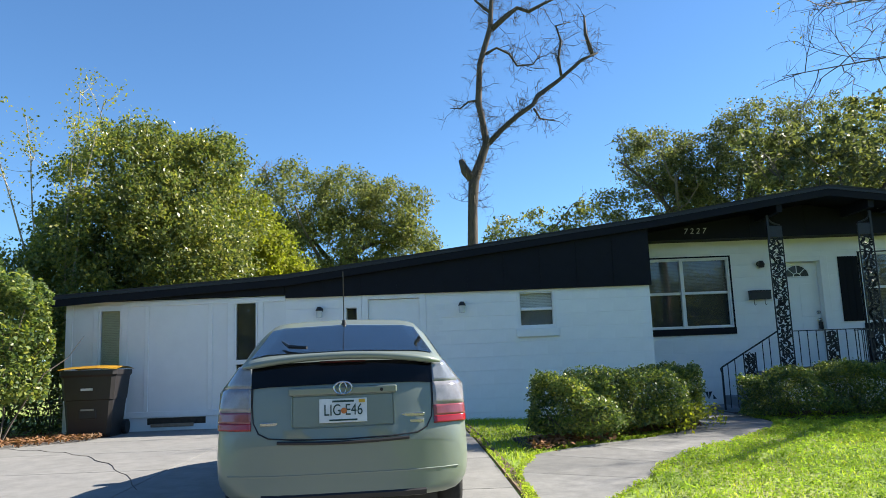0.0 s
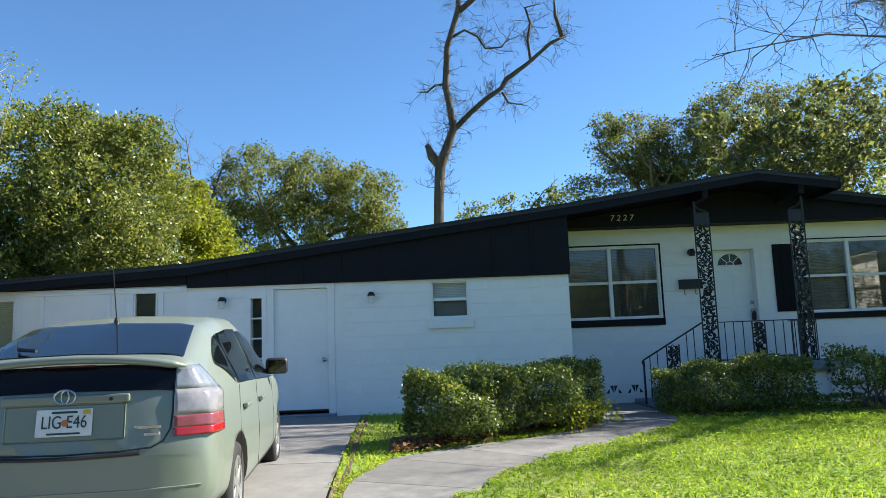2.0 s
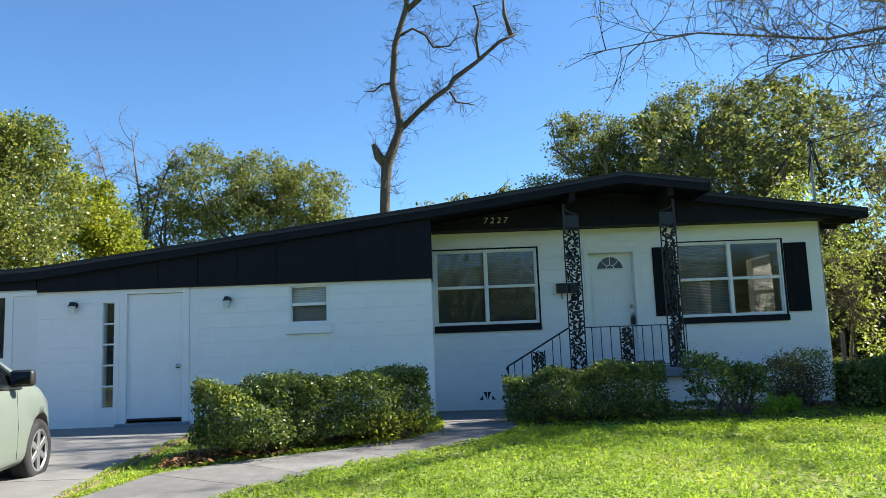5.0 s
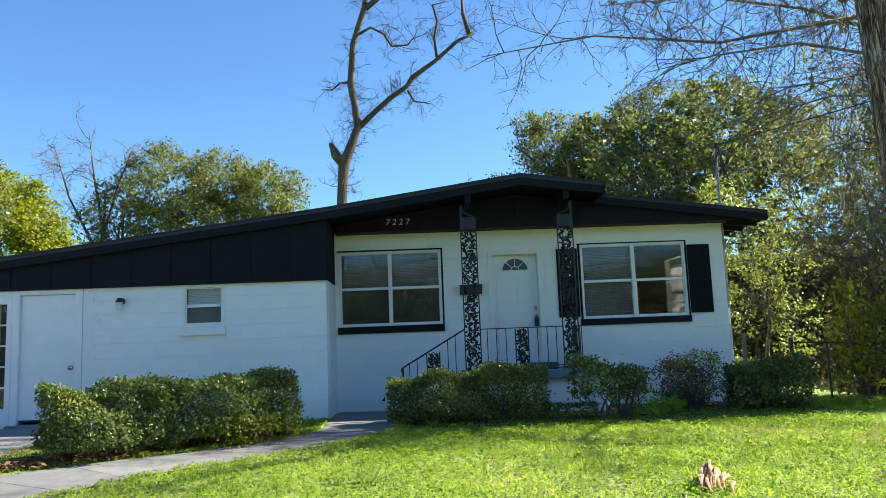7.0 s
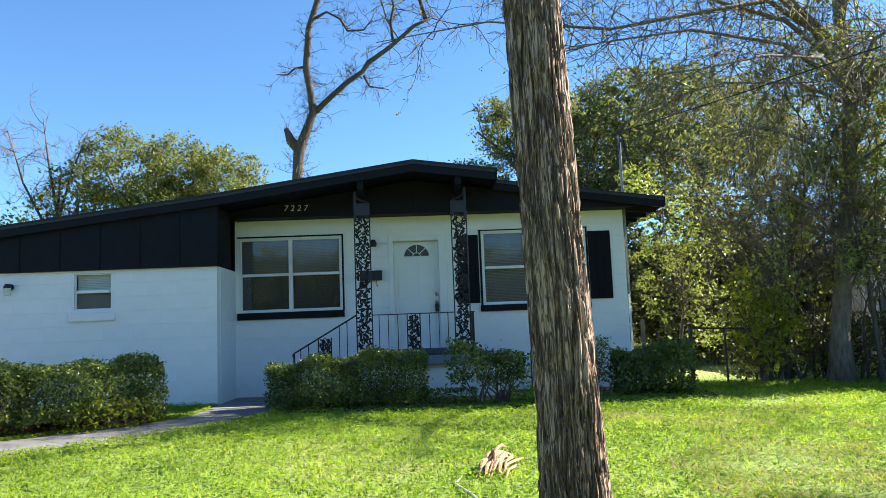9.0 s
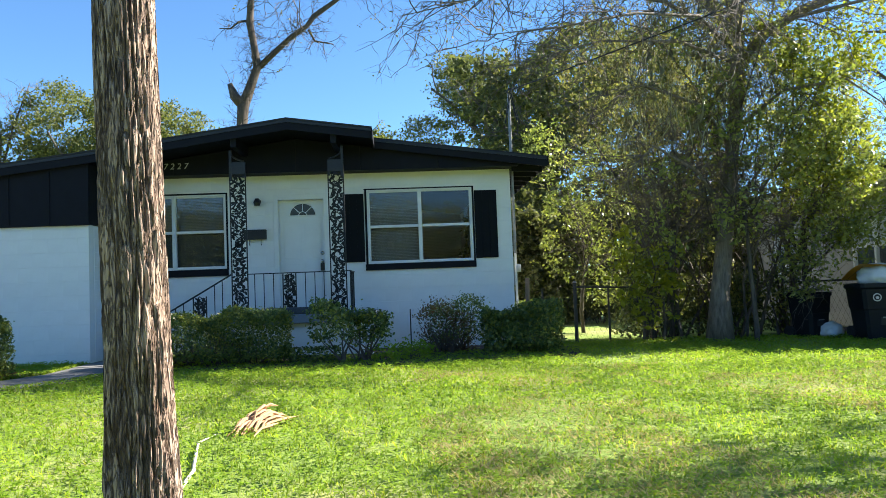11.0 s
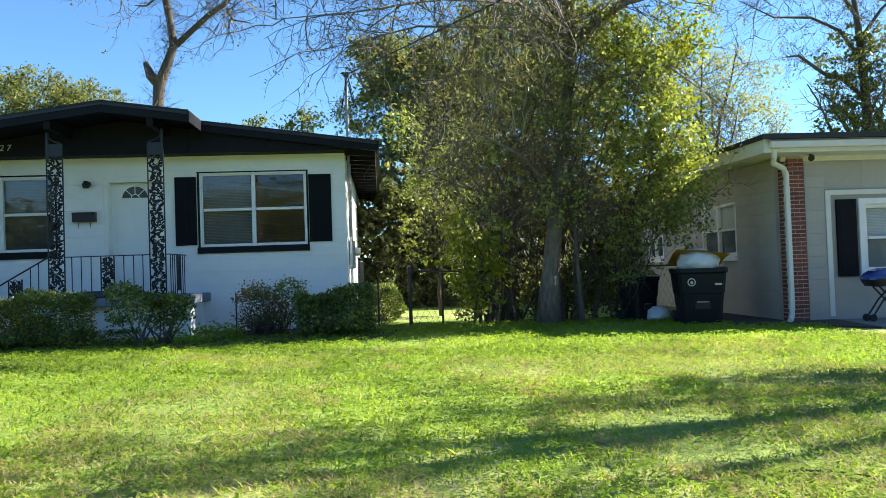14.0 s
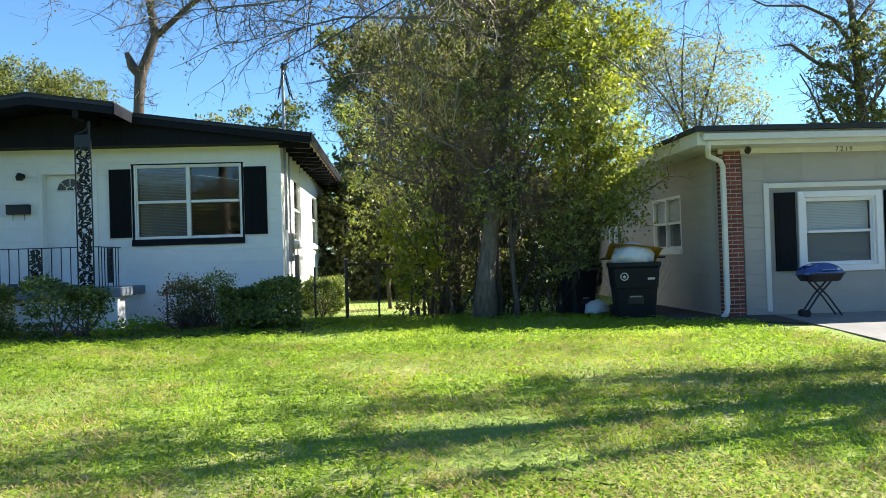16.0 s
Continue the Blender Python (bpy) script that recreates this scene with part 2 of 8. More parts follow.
M_PRIVET = leaf_material("glossy privet leaves", [(0.150, 0.181, 0.062), (0.250, 0.288, 0.094), (0.400, 0.413, 0.125)], 0.5, 0.35, 0.5)
M_DRYLEAF = leaf_material("dry brown-green leaves", [(0.182, 0.163, 0.085), (0.260, 0.227, 0.111), (0.338, 0.286, 0.143)], 0.4, 0.8, 0.2)
M_PALE = leaf_material("pale budding leaves", [(0.260, 0.260, 0.117), (0.338, 0.338, 0.143), (0.286, 0.234, 0.130)], 0.45, 0.7)
M_SAPLING = leaf_material("yellowing leaves", [(0.20, 0.22, 0.04), (0.32, 0.29, 0.05), (0.26, 0.28, 0.06)], 0.5)
M_LITTER = leaf_material("fallen brown leaves", [(0.18, 0.085, 0.045), (0.26, 0.13, 0.07), (0.12, 0.06, 0.035), (0.32, 0.19, 0.11)], 0.15, 0.85, 0.2)
M_GRASS = leaf_material("lawn blades", [(0.22, 0.32, 0.045), (0.28, 0.385, 0.05), (0.345, 0.43, 0.06), (0.42, 0.42, 0.095)], 0.6, 0.6, 0.3)
M_WEED = leaf_material("lawn clover", [(0.215, 0.335, 0.05), (0.27, 0.39, 0.055), (0.325, 0.43, 0.065)], 0.6, 0.7, 0.1)


def lawn_material():
    m, n, l = material("lawn soil and thatch")
    p = n["Principled BSDF"]
    vec = mapped(n, l)
    green = ramp(n, l, noise_tex(n, l, vec, 14, 6, 0.7), [(0.3, (0.105, 0.165, 0.027)), (0.55, (0.20, 0.285, 0.04)), (0.75, (0.32, 0.38, 0.065))])
    f = ramp(n, l, noise_tex(n, l, vec, 0.55, 6, 0.65), [(0.50, (0, 0, 0)), (0.72, (0.75, 0.75, 0.75))])
    col = mix(n, l, f, green, (0.42, 0.36, 0.17))
    l.new(col, p.inputs["Base Color"])
    p.inputs["Roughness"].default_value = 0.95
    b = n.new("ShaderNodeBump")
    b.inputs["Strength"].default_value = 0.8
    b.inputs["Distance"].default_value = 0.03
    l.new(noise_tex(n, l, vec, 30, 6, 0.7), b.inputs["Height"])
    l.new(b.outputs["Normal"], p.inputs["Normal"])
    return m


M_LAWN = lawn_material()
M_SOIL = surface("dark garden soil", (0.055, 0.042, 0.03), 0.95, grain=12, vary=0.4, bump=0.7, bump_scale=40)


# ---- mesh tools ----
def empty(name, m=None):
    ob = new(name)
    ob.empty_display_size = 0.2
    if m is not None:
        ob.matrix_world = m
    return ob


def part(name, bm, mat, parent=None, label="", smooth=False, m=None):
    """Links a bmesh (or a mesh) as one object under a thing or a part."""
    if isinstance(bm, bpy.types.Mesh):
        me = bm
    else:
        me = bpy.data.meshes.new(name)
        bm.normal_update()
        bm.to_mesh(me)
        bm.free()
        if smooth:
            for p in me.polygons:
                p.use_smooth = True
    if mat is not None and not me.materials:
        me.materials.append(mat)
    ob = new(name, me)
    if parent is not None:
        ob.parent = parent
    if m is not None:
        ob.matrix_basis = m
    if label:
        ob["label"] = label
    return ob


def boxes(*specs, bevel=0.0, seg=1):
    """One bmesh of boxes (x0, x1, y0, y1, z0, z1)."""
    bm = bmesh.new()
    for x0, x1, y0, y1, z0, z1 in specs:
        r = bmesh.ops.create_cube(bm, size=1.0, matrix=Matrix.Translation(((x0 + x1) / 2, (y0 + y1) / 2, (z0 + z1) / 2)) @ Matrix.Diagonal((abs(x1 - x0), abs(y1 - y0), abs(z1 - z0), 1)))
    if bevel:
        bmesh.ops.bevel(bm, geom=bm.edges[:], offset=bevel, segments=seg, affect="EDGES", profile=0.5)
    return bm


def cyl(bm, a, b, r0, r1=None, seg=12, caps=True):
    a, b = Vector(a), Vector(b)
    d = b - a
    m = Matrix.Translation((a + b) / 2) @ d.to_track_quat("Z", "Y").to_matrix().to_4x4()
    bmesh.ops.create_cone(bm, cap_ends=caps, segments=seg, radius1=r0, radius2=r0 if r1 is None else r1, depth=d.length, matrix=m)
    return bm


def tube(pts, radii, sides=8, bm=None):
    """A bent tube through points, tapering."""
    bm = bm or bmesh.new()
    rings = []
    n = len(pts)
    pts = [Vector(p) for p in pts]
    for i, p in enumerate(pts):
        d = (pts[min(i + 1, n - 1)] - pts[max(i - 1, 0)]).normalized()
        u = d.orthogonal().normalized() if i == 0 else (rings[-1][1] - d * rings[-1][1].dot(d)).normalized()
        w = d.cross(u)
        r = radii[i] if hasattr(radii, "__len__") else radii
        rings.append(([bm.verts.new(p + (u * math.cos(2 * math.pi * k / sides) + w * math.sin(2 * math.pi * k / sides)) * r) for k in range(sides)], u))
    for (a, _), (b, _) in zip(rings, rings[1:]):
        for k in range(sides):
            bm.faces.new((a[k], a[(k + 1) % sides], b[(k + 1) % sides], b[k]))
    for ring, flip in ((rings[0][0], True), (rings[-1][0], False)):
        bm.faces.new(ring[::-1] if flip else ring)
    return bm


def prism(profile, y0, y1, bm=None):
    """A solid from an outline in x and z, pulled along y."""
    bm = bm or bmesh.new()
    a = [bm.verts.new((x, y0, z)) for x, z in profile]
    b = [bm.verts.new((x, y1, z)) for x, z in profile]
    k = len(profile)
    bm.faces.new(a)
    bm.faces.new(b[::-1])
    for i in range(k):
        bm.faces.new((a[i], b[i], b[(i + 1) % k], a[(i + 1) % k]))
    bmesh.ops.recalc_face_normals(bm, faces=bm.faces[:])
    return bm


def slab(outline, z_of, thick, bm=None):
    """A paved slab with an outline in x and y, its top following z_of, with sides."""
    bm = bm or bmesh.new()
    top = [bm.verts.new((x, y, z_of(x, y))) for x, y in outline]
    low = [bm.verts.new((x, y, z_of(x, y) - thick)) for x, y in outline]
    k = len(outline)
    bm.faces.new(top)
    bm.faces.new(low[::-1])
    for i in range(k):
        bm.faces.new((low[i], low[(i + 1) % k], top[(i + 1) % k], top[i]))
    bmesh.ops.recalc_face_normals(bm, faces=bm.faces[:])
    return bm


def cut_rects(x0, x1, z0, z1, holes):
    """What is left of a rectangle after holes (x0, x1, z0, z1) are taken out, as rectangles."""
    rest = [(x0, x1, z0, z1)]
    for a, b, c, d in holes:
        out = []
        for p, q, r, s in rest:
            if b <= p or a >= q or d <= r or c >= s:
                out.append((p, q, r, s))
                continue
            if a > p:
                out.append((p, a, r, s))
            if b < q:
                out.append((b, q, r, s))
            p2, q2 = max(p, a), min(q, b)
            if c > r:
                out.append((p2, q2, r, c))
            if d < s:
                out.append((p2, q2, d, s))
        rest = out
    return rest


def mesh_np(name, verts, faces):
    """A mesh from arrays: vertices n x 3 and faces m x k."""
    me = bpy.data.meshes.new(name)
    m, k = faces.shape
    me.vertices.add(len(verts))
    me.vertices.foreach_set("co", verts.astype(np.float32).ravel())
    me.loops.add(m * k)
    me.loops.foreach_set("vertex_index", faces.astype(np.int32).ravel())
    me.polygons.add(m)
    me.polygons.foreach_set("loop_start", np.arange(0, m * k, k, dtype=np.int32))
    me.update(calc_edges=True)
    return me


def leaves(name, centres, size, rng, flat=0.0, long=1.9, fold=0.25, jitter=0.35):
    """Folded leaf blades at the centres, turned at random; flat leans them towards lying level."""
    n = len(centres)
    d = rng.normal(size=(n, 3))
    d[:, 2] *= 1 - flat
    d /= np.linalg.norm(d, axis=1, keepdims=True) + 1e-9
    up = rng.normal(size=(n, 3)) * (1 - flat * 0.7)
    up[:, 2] += 0.6 + 2 * flat
    s = np.cross(d, up)
    s /= np.linalg.norm(s, axis=1, keepdims=True) + 1e-9
    nor = np.cross(s, d)
    size = size * (1 + jitter * rng.uniform(-1, 1, size=(n, 1)))
    tip, side = d * size * 0.5, s * size * 0.5 / long
    v = np.stack([centres - tip, centres + side + nor * size * fold * 0.3, centres + tip, centres - side + nor * size * fold * 0.3], axis=1).reshape(-1, 3)
    f = np.arange(n * 4).reshape(n, 4)
    return mesh_np(name, v, f)


def clump_points(rng, blobs, clumps, per, spread, shell=0.75):
    """Points in clumps near the skin of ellipsoids (centre, radii)."""
    vol = np.array([r[0] * r[1] * r[2] for _, r in blobs]) ** 0.67
    pick = rng.choice(len(blobs), size=clumps, p=vol / vol.sum())
    c = np.array([b[0] for b in blobs])[pick]
    r = np.array([b[1] for b in blobs])[pick]
    u = rng.normal(size=(clumps, 3))
    u /= np.linalg.norm(u, axis=1, keepdims=True)
    rad = shell + (1.06 - shell) * rng.uniform(0, 1, size=(clumps, 1)) ** 0.7
    rad = np.where(rng.uniform(size=(clumps, 1)) < 0.18, rad * rng.uniform(0.3, 0.9, size=(clumps, 1)), rad)
    mid = c + u * r * rad
    off = rng.normal(size=(clumps, per, 3))
    off /= np.linalg.norm(off, axis=2, keepdims=True)
    skin = rng.uniform(0.72, 1.08, size=(clumps, per, 1))
    skin = np.where(rng.uniform(size=(clumps, per, 1)) < 0.25, skin * rng.uniform(0.5, 1.7, size=(clumps, per, 1)), skin)
    off = off * skin * (1.0, 1.0, 0.72) + rng.normal(size=(clumps, per, 3)) * 0.10
    return (mid[:, None, :] + off * 1.25 * spread * rng.uniform(0.45, 1.35, size=(clumps, 1, 1))).reshape(-1, 3)


def limb(start, way, length, r0, r1, rng, steps=7, wander=0.12, lift=0.0):
    """Points and radii of a wandering limb."""
    p, d = Vector(start), Vector(way).normalized()
    pts, rad = [p.copy()], [r0]
    for i in range(steps):
        d = (d + Vector(rng.normal(size=3)) * wander + Vector((0, 0, lift))).normalized()
        p = p + d * (length / steps)
        pts.append(p.copy())
        rad.append(r0 + (r1 - r0) * (i + 1) / steps)
    return pts, rad


def twigs(bm, pts, rng, count, length, r, levels=2, spread=0.9, sides=3, start=0.25, droop=0.0):
    """Side shoots along a limb, and shoots on those. Returns the tips."""
    tips = []
    for _ in range(count):
        f = start + (1 - start) * rng.uniform()
        i = min(int(f * (len(pts) - 1)), len(pts) - 2)
        a = Vector(pts[i]).lerp(Vector(pts[i + 1]), rng.uniform())
        along = (Vector(pts[i + 1]) - Vector(pts[i])).normalized()
        way = (along * 0.6 + Vector(rng.normal(size=3)) * spread).normalized()
        ln = length * rng.uniform(0.45, 1.2)
        q, rad = limb(a, way, ln, r, r * 0.35, rng, 5, 0.22, -droop)
        tube(q, rad, sides, bm)
        tips.append(q[-1])
        if levels > 1:
            tips += twigs(bm, q, rng, max(3, count // 5 if count < 40 else 4), length * 0.5, r * 0.55, levels - 1, spread, sides, 0.3, droop)
    return tips


def text_part(name, body, size, m, mat, parent, depth=0.006, label="", slant=0.0):
    c = bpy.data.curves.new(name, "FONT")
    c.body, c.size, c.extrude, c.align_x, c.align_y, c.shear = body, size, depth, "CENTER", "CENTER", slant
    tmp = bpy.data.objects.new(name + "_tmp", c)
    scene.collection.objects.link(tmp)
    me = bpy.data.meshes.new_from_object(tmp.evaluated_get(bpy.context.evaluated_depsgraph_get()))
    bpy.data.objects.remove(tmp)
    bpy.data.curves.remove(c)
    ob = part(name, me, mat, parent, label)
    ob.data.materials.clear()
    ob.data.materials.append(mat)
    ob.matrix_basis = m
    return ob


# ---- ground, road, paving ----
def ease(t):
    t = min(max(t, 0.0), 1.0)
    return t * t * (3 - 2 * t)


def ground_z(x, y):
    return (0.34 - 0.013 * min(max(x, 0.0), 20.0)) * ease((y + 0.5) / 11.0)


def ground_mesh():
    xs = np.concatenate([[-900, -300, -120, -60, -35], np.arange(-22, 40.1, 0.5), [55, 80, 140, 320, 900]])
    ys = np.concatenate([[-900, -300, -120, -60, -30, -16], np.arange(-10, 30.1, 0.5), [40, 60, 100, 200, 400, 1200]])
    gx, gy = np.meshgrid(xs, ys)
    gz = np.array([ground_z(x, y) for x, y in zip(gx.ravel(), gy.ravel())])
    gz += np.array([0.02 * noise.noise((x * 0.9, y * 0.9, 0)) if -5 < y < 13 else 0 for x, y in zip(gx.ravel(), gy.ravel())])
    v = np.stack([gx.ravel(), gy.ravel(), gz], axis=1)
    nx, ny = len(xs), len(ys)
    i = (np.arange(ny - 1)[:, None] * nx + np.arange(nx - 1)).ravel()
    return mesh_np("ground", v, np.stack([i, i + 1, i + nx + 1, i + nx], axis=1))


tagged(part("ground", ground_mesh(), M_LAWN), "bright green weedy lawn with thin brown patches", "lawn", kind="structure")

road = part("road", boxes((-300, 300, -9.5, -3.2, -0.05, 0.035)), M_ASPHALT)
tagged(road, "grey asphalt street running past the front lawns", "road", kind="structure")
kerb = part("kerb", boxes((-300, -6.6, -3.2, -3.02, -0.05, 0.11), (1.6, 300, -3.2, -3.02, -0.05, 0.11), bevel=0.02), M_CONC)
tagged(kerb, "low concrete kerb along the street", "kerb", kind="structure")

driveway = empty("driveway")
tagged(driveway, "pale worn concrete driveway with cracks and joints", "driveway", kind="structure")


def paved(outline, lift):
    return slab(outline, lambda x, y: ground_z(x, y) + lift, 0.12)


# strips of the drive, cut along its joints
drive_rows = [(-3.0, -0.2), (-0.2, 1.6), (1.6, 3.3), (3.3, 5.0), (5.0, 6.6), (6.6, 8.2), (8.2, 9.8), (9.8, 11.4), (11.4, 13.25)]
for a, b in drive_rows:
    def right_edge(y):
        return 0.62 - 0.055 * (y - 6.0) if y > 0 else 0.95
    def left_edge(y):
        return -6.4 + (0.0 if y < 11 else -0.1)
    for x0, x1, q0, q1 in ((left_edge(a), -2.9, left_edge(b), -2.9), (-2.89, right_edge(a), -2.89, right_edge(b))):
        bm = paved([(x0, a + 0.007), (x1, a + 0.007), (q1, b - 0.007), (q0, b - 0.007)], 0.018)
        part("concrete_slab", bm, M_CONC, driveway)
# curved crack across the slabs
pts = [(-6.2 + 3.4 * t, 10.9 - 4.2 * t + 0.9 * math.sin(t * 2.6) + 0.05 * math.sin(t * 37), 0) for t in [i / 24 for i in range(25)]]
crack = tube([(x, y, ground_z(x, y) + 0.018) for x, y, _ in pts], 0.004, 4)
part("crack", crack, M_SOIL, driveway, "thin dark crack")

walkway = empty("walkway")
tagged(walkway, "worn grey concrete front walk leading to the porch steps", "walkway", kind="structure")
left = [(0.72, 5.5), (0.71, 7.3), (1.0, 8.35), (1.62, 8.93), (2.6, 9.6), (3.45, 10.5), (3.85, 11.5), (3.84, 12.5), (3.84, 14.44)]
right = [(0.93, 5.5), (1.78, 6.85), (2.2, 7.62), (2.52, 8.15), (3.35, 8.95), (4.45, 10.3), (4.85, 11.3), (5.0, 12.3), (5.0, 14.44)]
for (a, b), (c, d) in zip(zip(left, left[1:]), zip(right, right[1:])):
    part("concrete_slab", paved([(a[0], a[1] + 0.005), (c[0], c[1] + 0.005), (d[0], d[1] - 0.005), (b[0], b[1] - 0.005)], 0.014), M_WALK, walkway)

pad = part("neighbour_driveway", paved([(19.62, 13.16), (19.34, 11.4), (19.12, 10.2), (18.95, 9.2), (18.2, -3.0), (24.5, -3.0), (24.5, 13.0)], 0.02), M_CONC)
tagged(pad, "pale concrete drive before the grey house", "driveway", kind="structure")

bed = part("planting_bed", slab([(4.95, 11.6), (8.6, 11.5), (11.6, 12.2), (11.9, 13.6), (10.95, 14.45), (5.0, 14.45)], lambda x, y: ground_z(x, y) + 0.018, 0.05), M_SOIL)
tagged(bed, "dark soil bed under the shrubs along the house", "flower bed", kind="structure")
bed3 = part("planting_bed", slab([(17.3, 13.9), (17.25, 13.0), (17.9, 12.55), (18.6, 12.1), (19.3, 11.5), (19.6, 13.14), (18.7, 13.15), (18.65, 16.5), (17.6, 16.5)], lambda x, y: ground_z(x, y) + 0.024, 0.05), M_SOIL)
tagged(bed3, "bare dark soil along the grey house under its eaves", "soil", kind="structure")
bed2 = part("planting_bed", slab([(0.95, 8.78), (1.5, 9.02), (3.3, 10.55), (3.75, 11.6), (3.2, 11.9), (0.9, 9.9)], lambda x, y: ground_z(x, y) + 0.016, 0.05), M_SOIL)
tagged(bed2, "leaf-strewn soil under the clipped hedge", "flower bed", kind="structure")


verge = part("verge", slab([(0.69, 4.6), (0.80, 4.6), (0.74, 6.2), (0.70, 7.2), (0.60, 8.6), (0.52, 10.2), (0.44, 12.0), (0.33, 13.2), (0.22, 13.2), (0.32, 12.0), (0.42, 10.2), (0.50, 8.6), (0.58, 7.2), (0.64, 6.2)], lambda x, y: ground_z(x, y) + 0.024, 0.05), surface("brown trodden earth", (0.17, 0.115, 0.075), 0.95, grain=14, vary=0.4, bump=0.7, bump_scale=45))
tagged(verge, "strip of bare brown earth along the drive's edge", "ground", kind="structure")


# ---- the white house ----
YG, YM, XR, XG = 13.27, 14.545, 10.95, 3.76      # garage front, main front, right side, garage corner
YB = 24.0
house = empty("house", pose(0, 0, 0))
tagged(house, "low white painted block house with black gable and shallow roof", "house")


def wall_x(name, x0, x1, y, z0, z1, holes, thick, mat, parent, course=0.236, length=0.48, label="", pieces=True):
    """A wall facing -y: a core with its openings, and painted courses of block before it."""
    core = boxes(*[(a, b, y, y + thick, c, d) for a, b, c, d in cut_rects(x0, x1, z0, z1, holes)])
    bmesh.ops.remove_doubles(core, verts=core.verts[:], dist=1e-5)
    wall = part(name, core, M_MORTAR if not pieces else mat, parent, label)
    meshes = {}
    row, z = 0, z0
    while pieces and z < z1 - 0.02:
        zt = min(z + course, z1)
        x = x0 - (length / 2 if row % 2 else 0)
        while x < x1 - 0.01:
            a, b = max(x, x0), min(x + length, x1)
            for p, q, r, s in cut_rects(a, b, z, zt, holes):
                if q - p < 0.015 or s - r < 0.015:
                    continue
                key = (round(q - p, 3), round(s - r, 3))
                if key not in meshes:
                    w, h = key
                    bm = boxes((0.0002, w - 0.0002, -0.007, 0.0, 0.0035, h - 0.002))
                    front = [v for v in bm.verts if v.co.y < -0.005]
                    for v in front:
                        v.co.z += 0.0022 if v.co.z < h / 2 else -0.0016
                        v.co.x += 0.0001 if v.co.x < w / 2 else -0.0001
                    meshes[key] = bpy.data.meshes.new("block")
                    bm.to_mesh(meshes[key])
                    bm.free()
                part("block", meshes[key], mat, wall, m=Matrix.Translation((p, y + 0.0009 * math.sin(31 * p + 17 * z), r)))
            x += length
        z, row = zt, row + 1
    return wall


def wall_y(name, x, y0, y1, z0, z1, holes, thick, mat, parent, course=0.236, length=0.48):
    """The same, facing +x when thick is positive (the core lies behind), -x when negative."""
    core = boxes(*[(x - thick, x, a, b, c, d) for a, b, c, d in cut_rects(y0, y1, z0, z1, holes)])
    wall = part(name, core, mat, parent)
    out = 1 if thick > 0 else -1
    meshes = {}
    row, z = 0, z0
    while z < z1 - 0.02:
        zt = min(z + course, z1)
        y = y0 - (length / 2 if row % 2 else 0)
        while y < y1 - 0.01:
            a, b = max(y, y0), min(y + length, y1)
            for p, q, r, s in cut_rects(a, b, z, zt, holes):
                if q - p < 0.015 or s - r < 0.015:
                    continue
                key = (round(q - p, 3), round(s - r, 3))
                if key not in meshes:
                    w, h = key
                    bm = boxes((0, 0.007, 0.0007, w - 0.0007, 0.0035, h - 0.002) if out > 0 else (-0.007, 0, 0.0007, w - 0.0007, 0.0035, h - 0.002))
                    for v in bm.verts:
                        if abs(v.co.x) > 0.005:
                            v.co.z += 0.0022 if v.co.z < h / 2 else -0.0016
                    meshes[key] = bpy.data.meshes.new("block")
                    bm.to_mesh(meshes[key])
                    bm.free()
                part("block", meshes[key], mat, wall, m=Matrix.Translation((x, p, r)))
            y += length
        z, row = zt, row + 1
    return wall


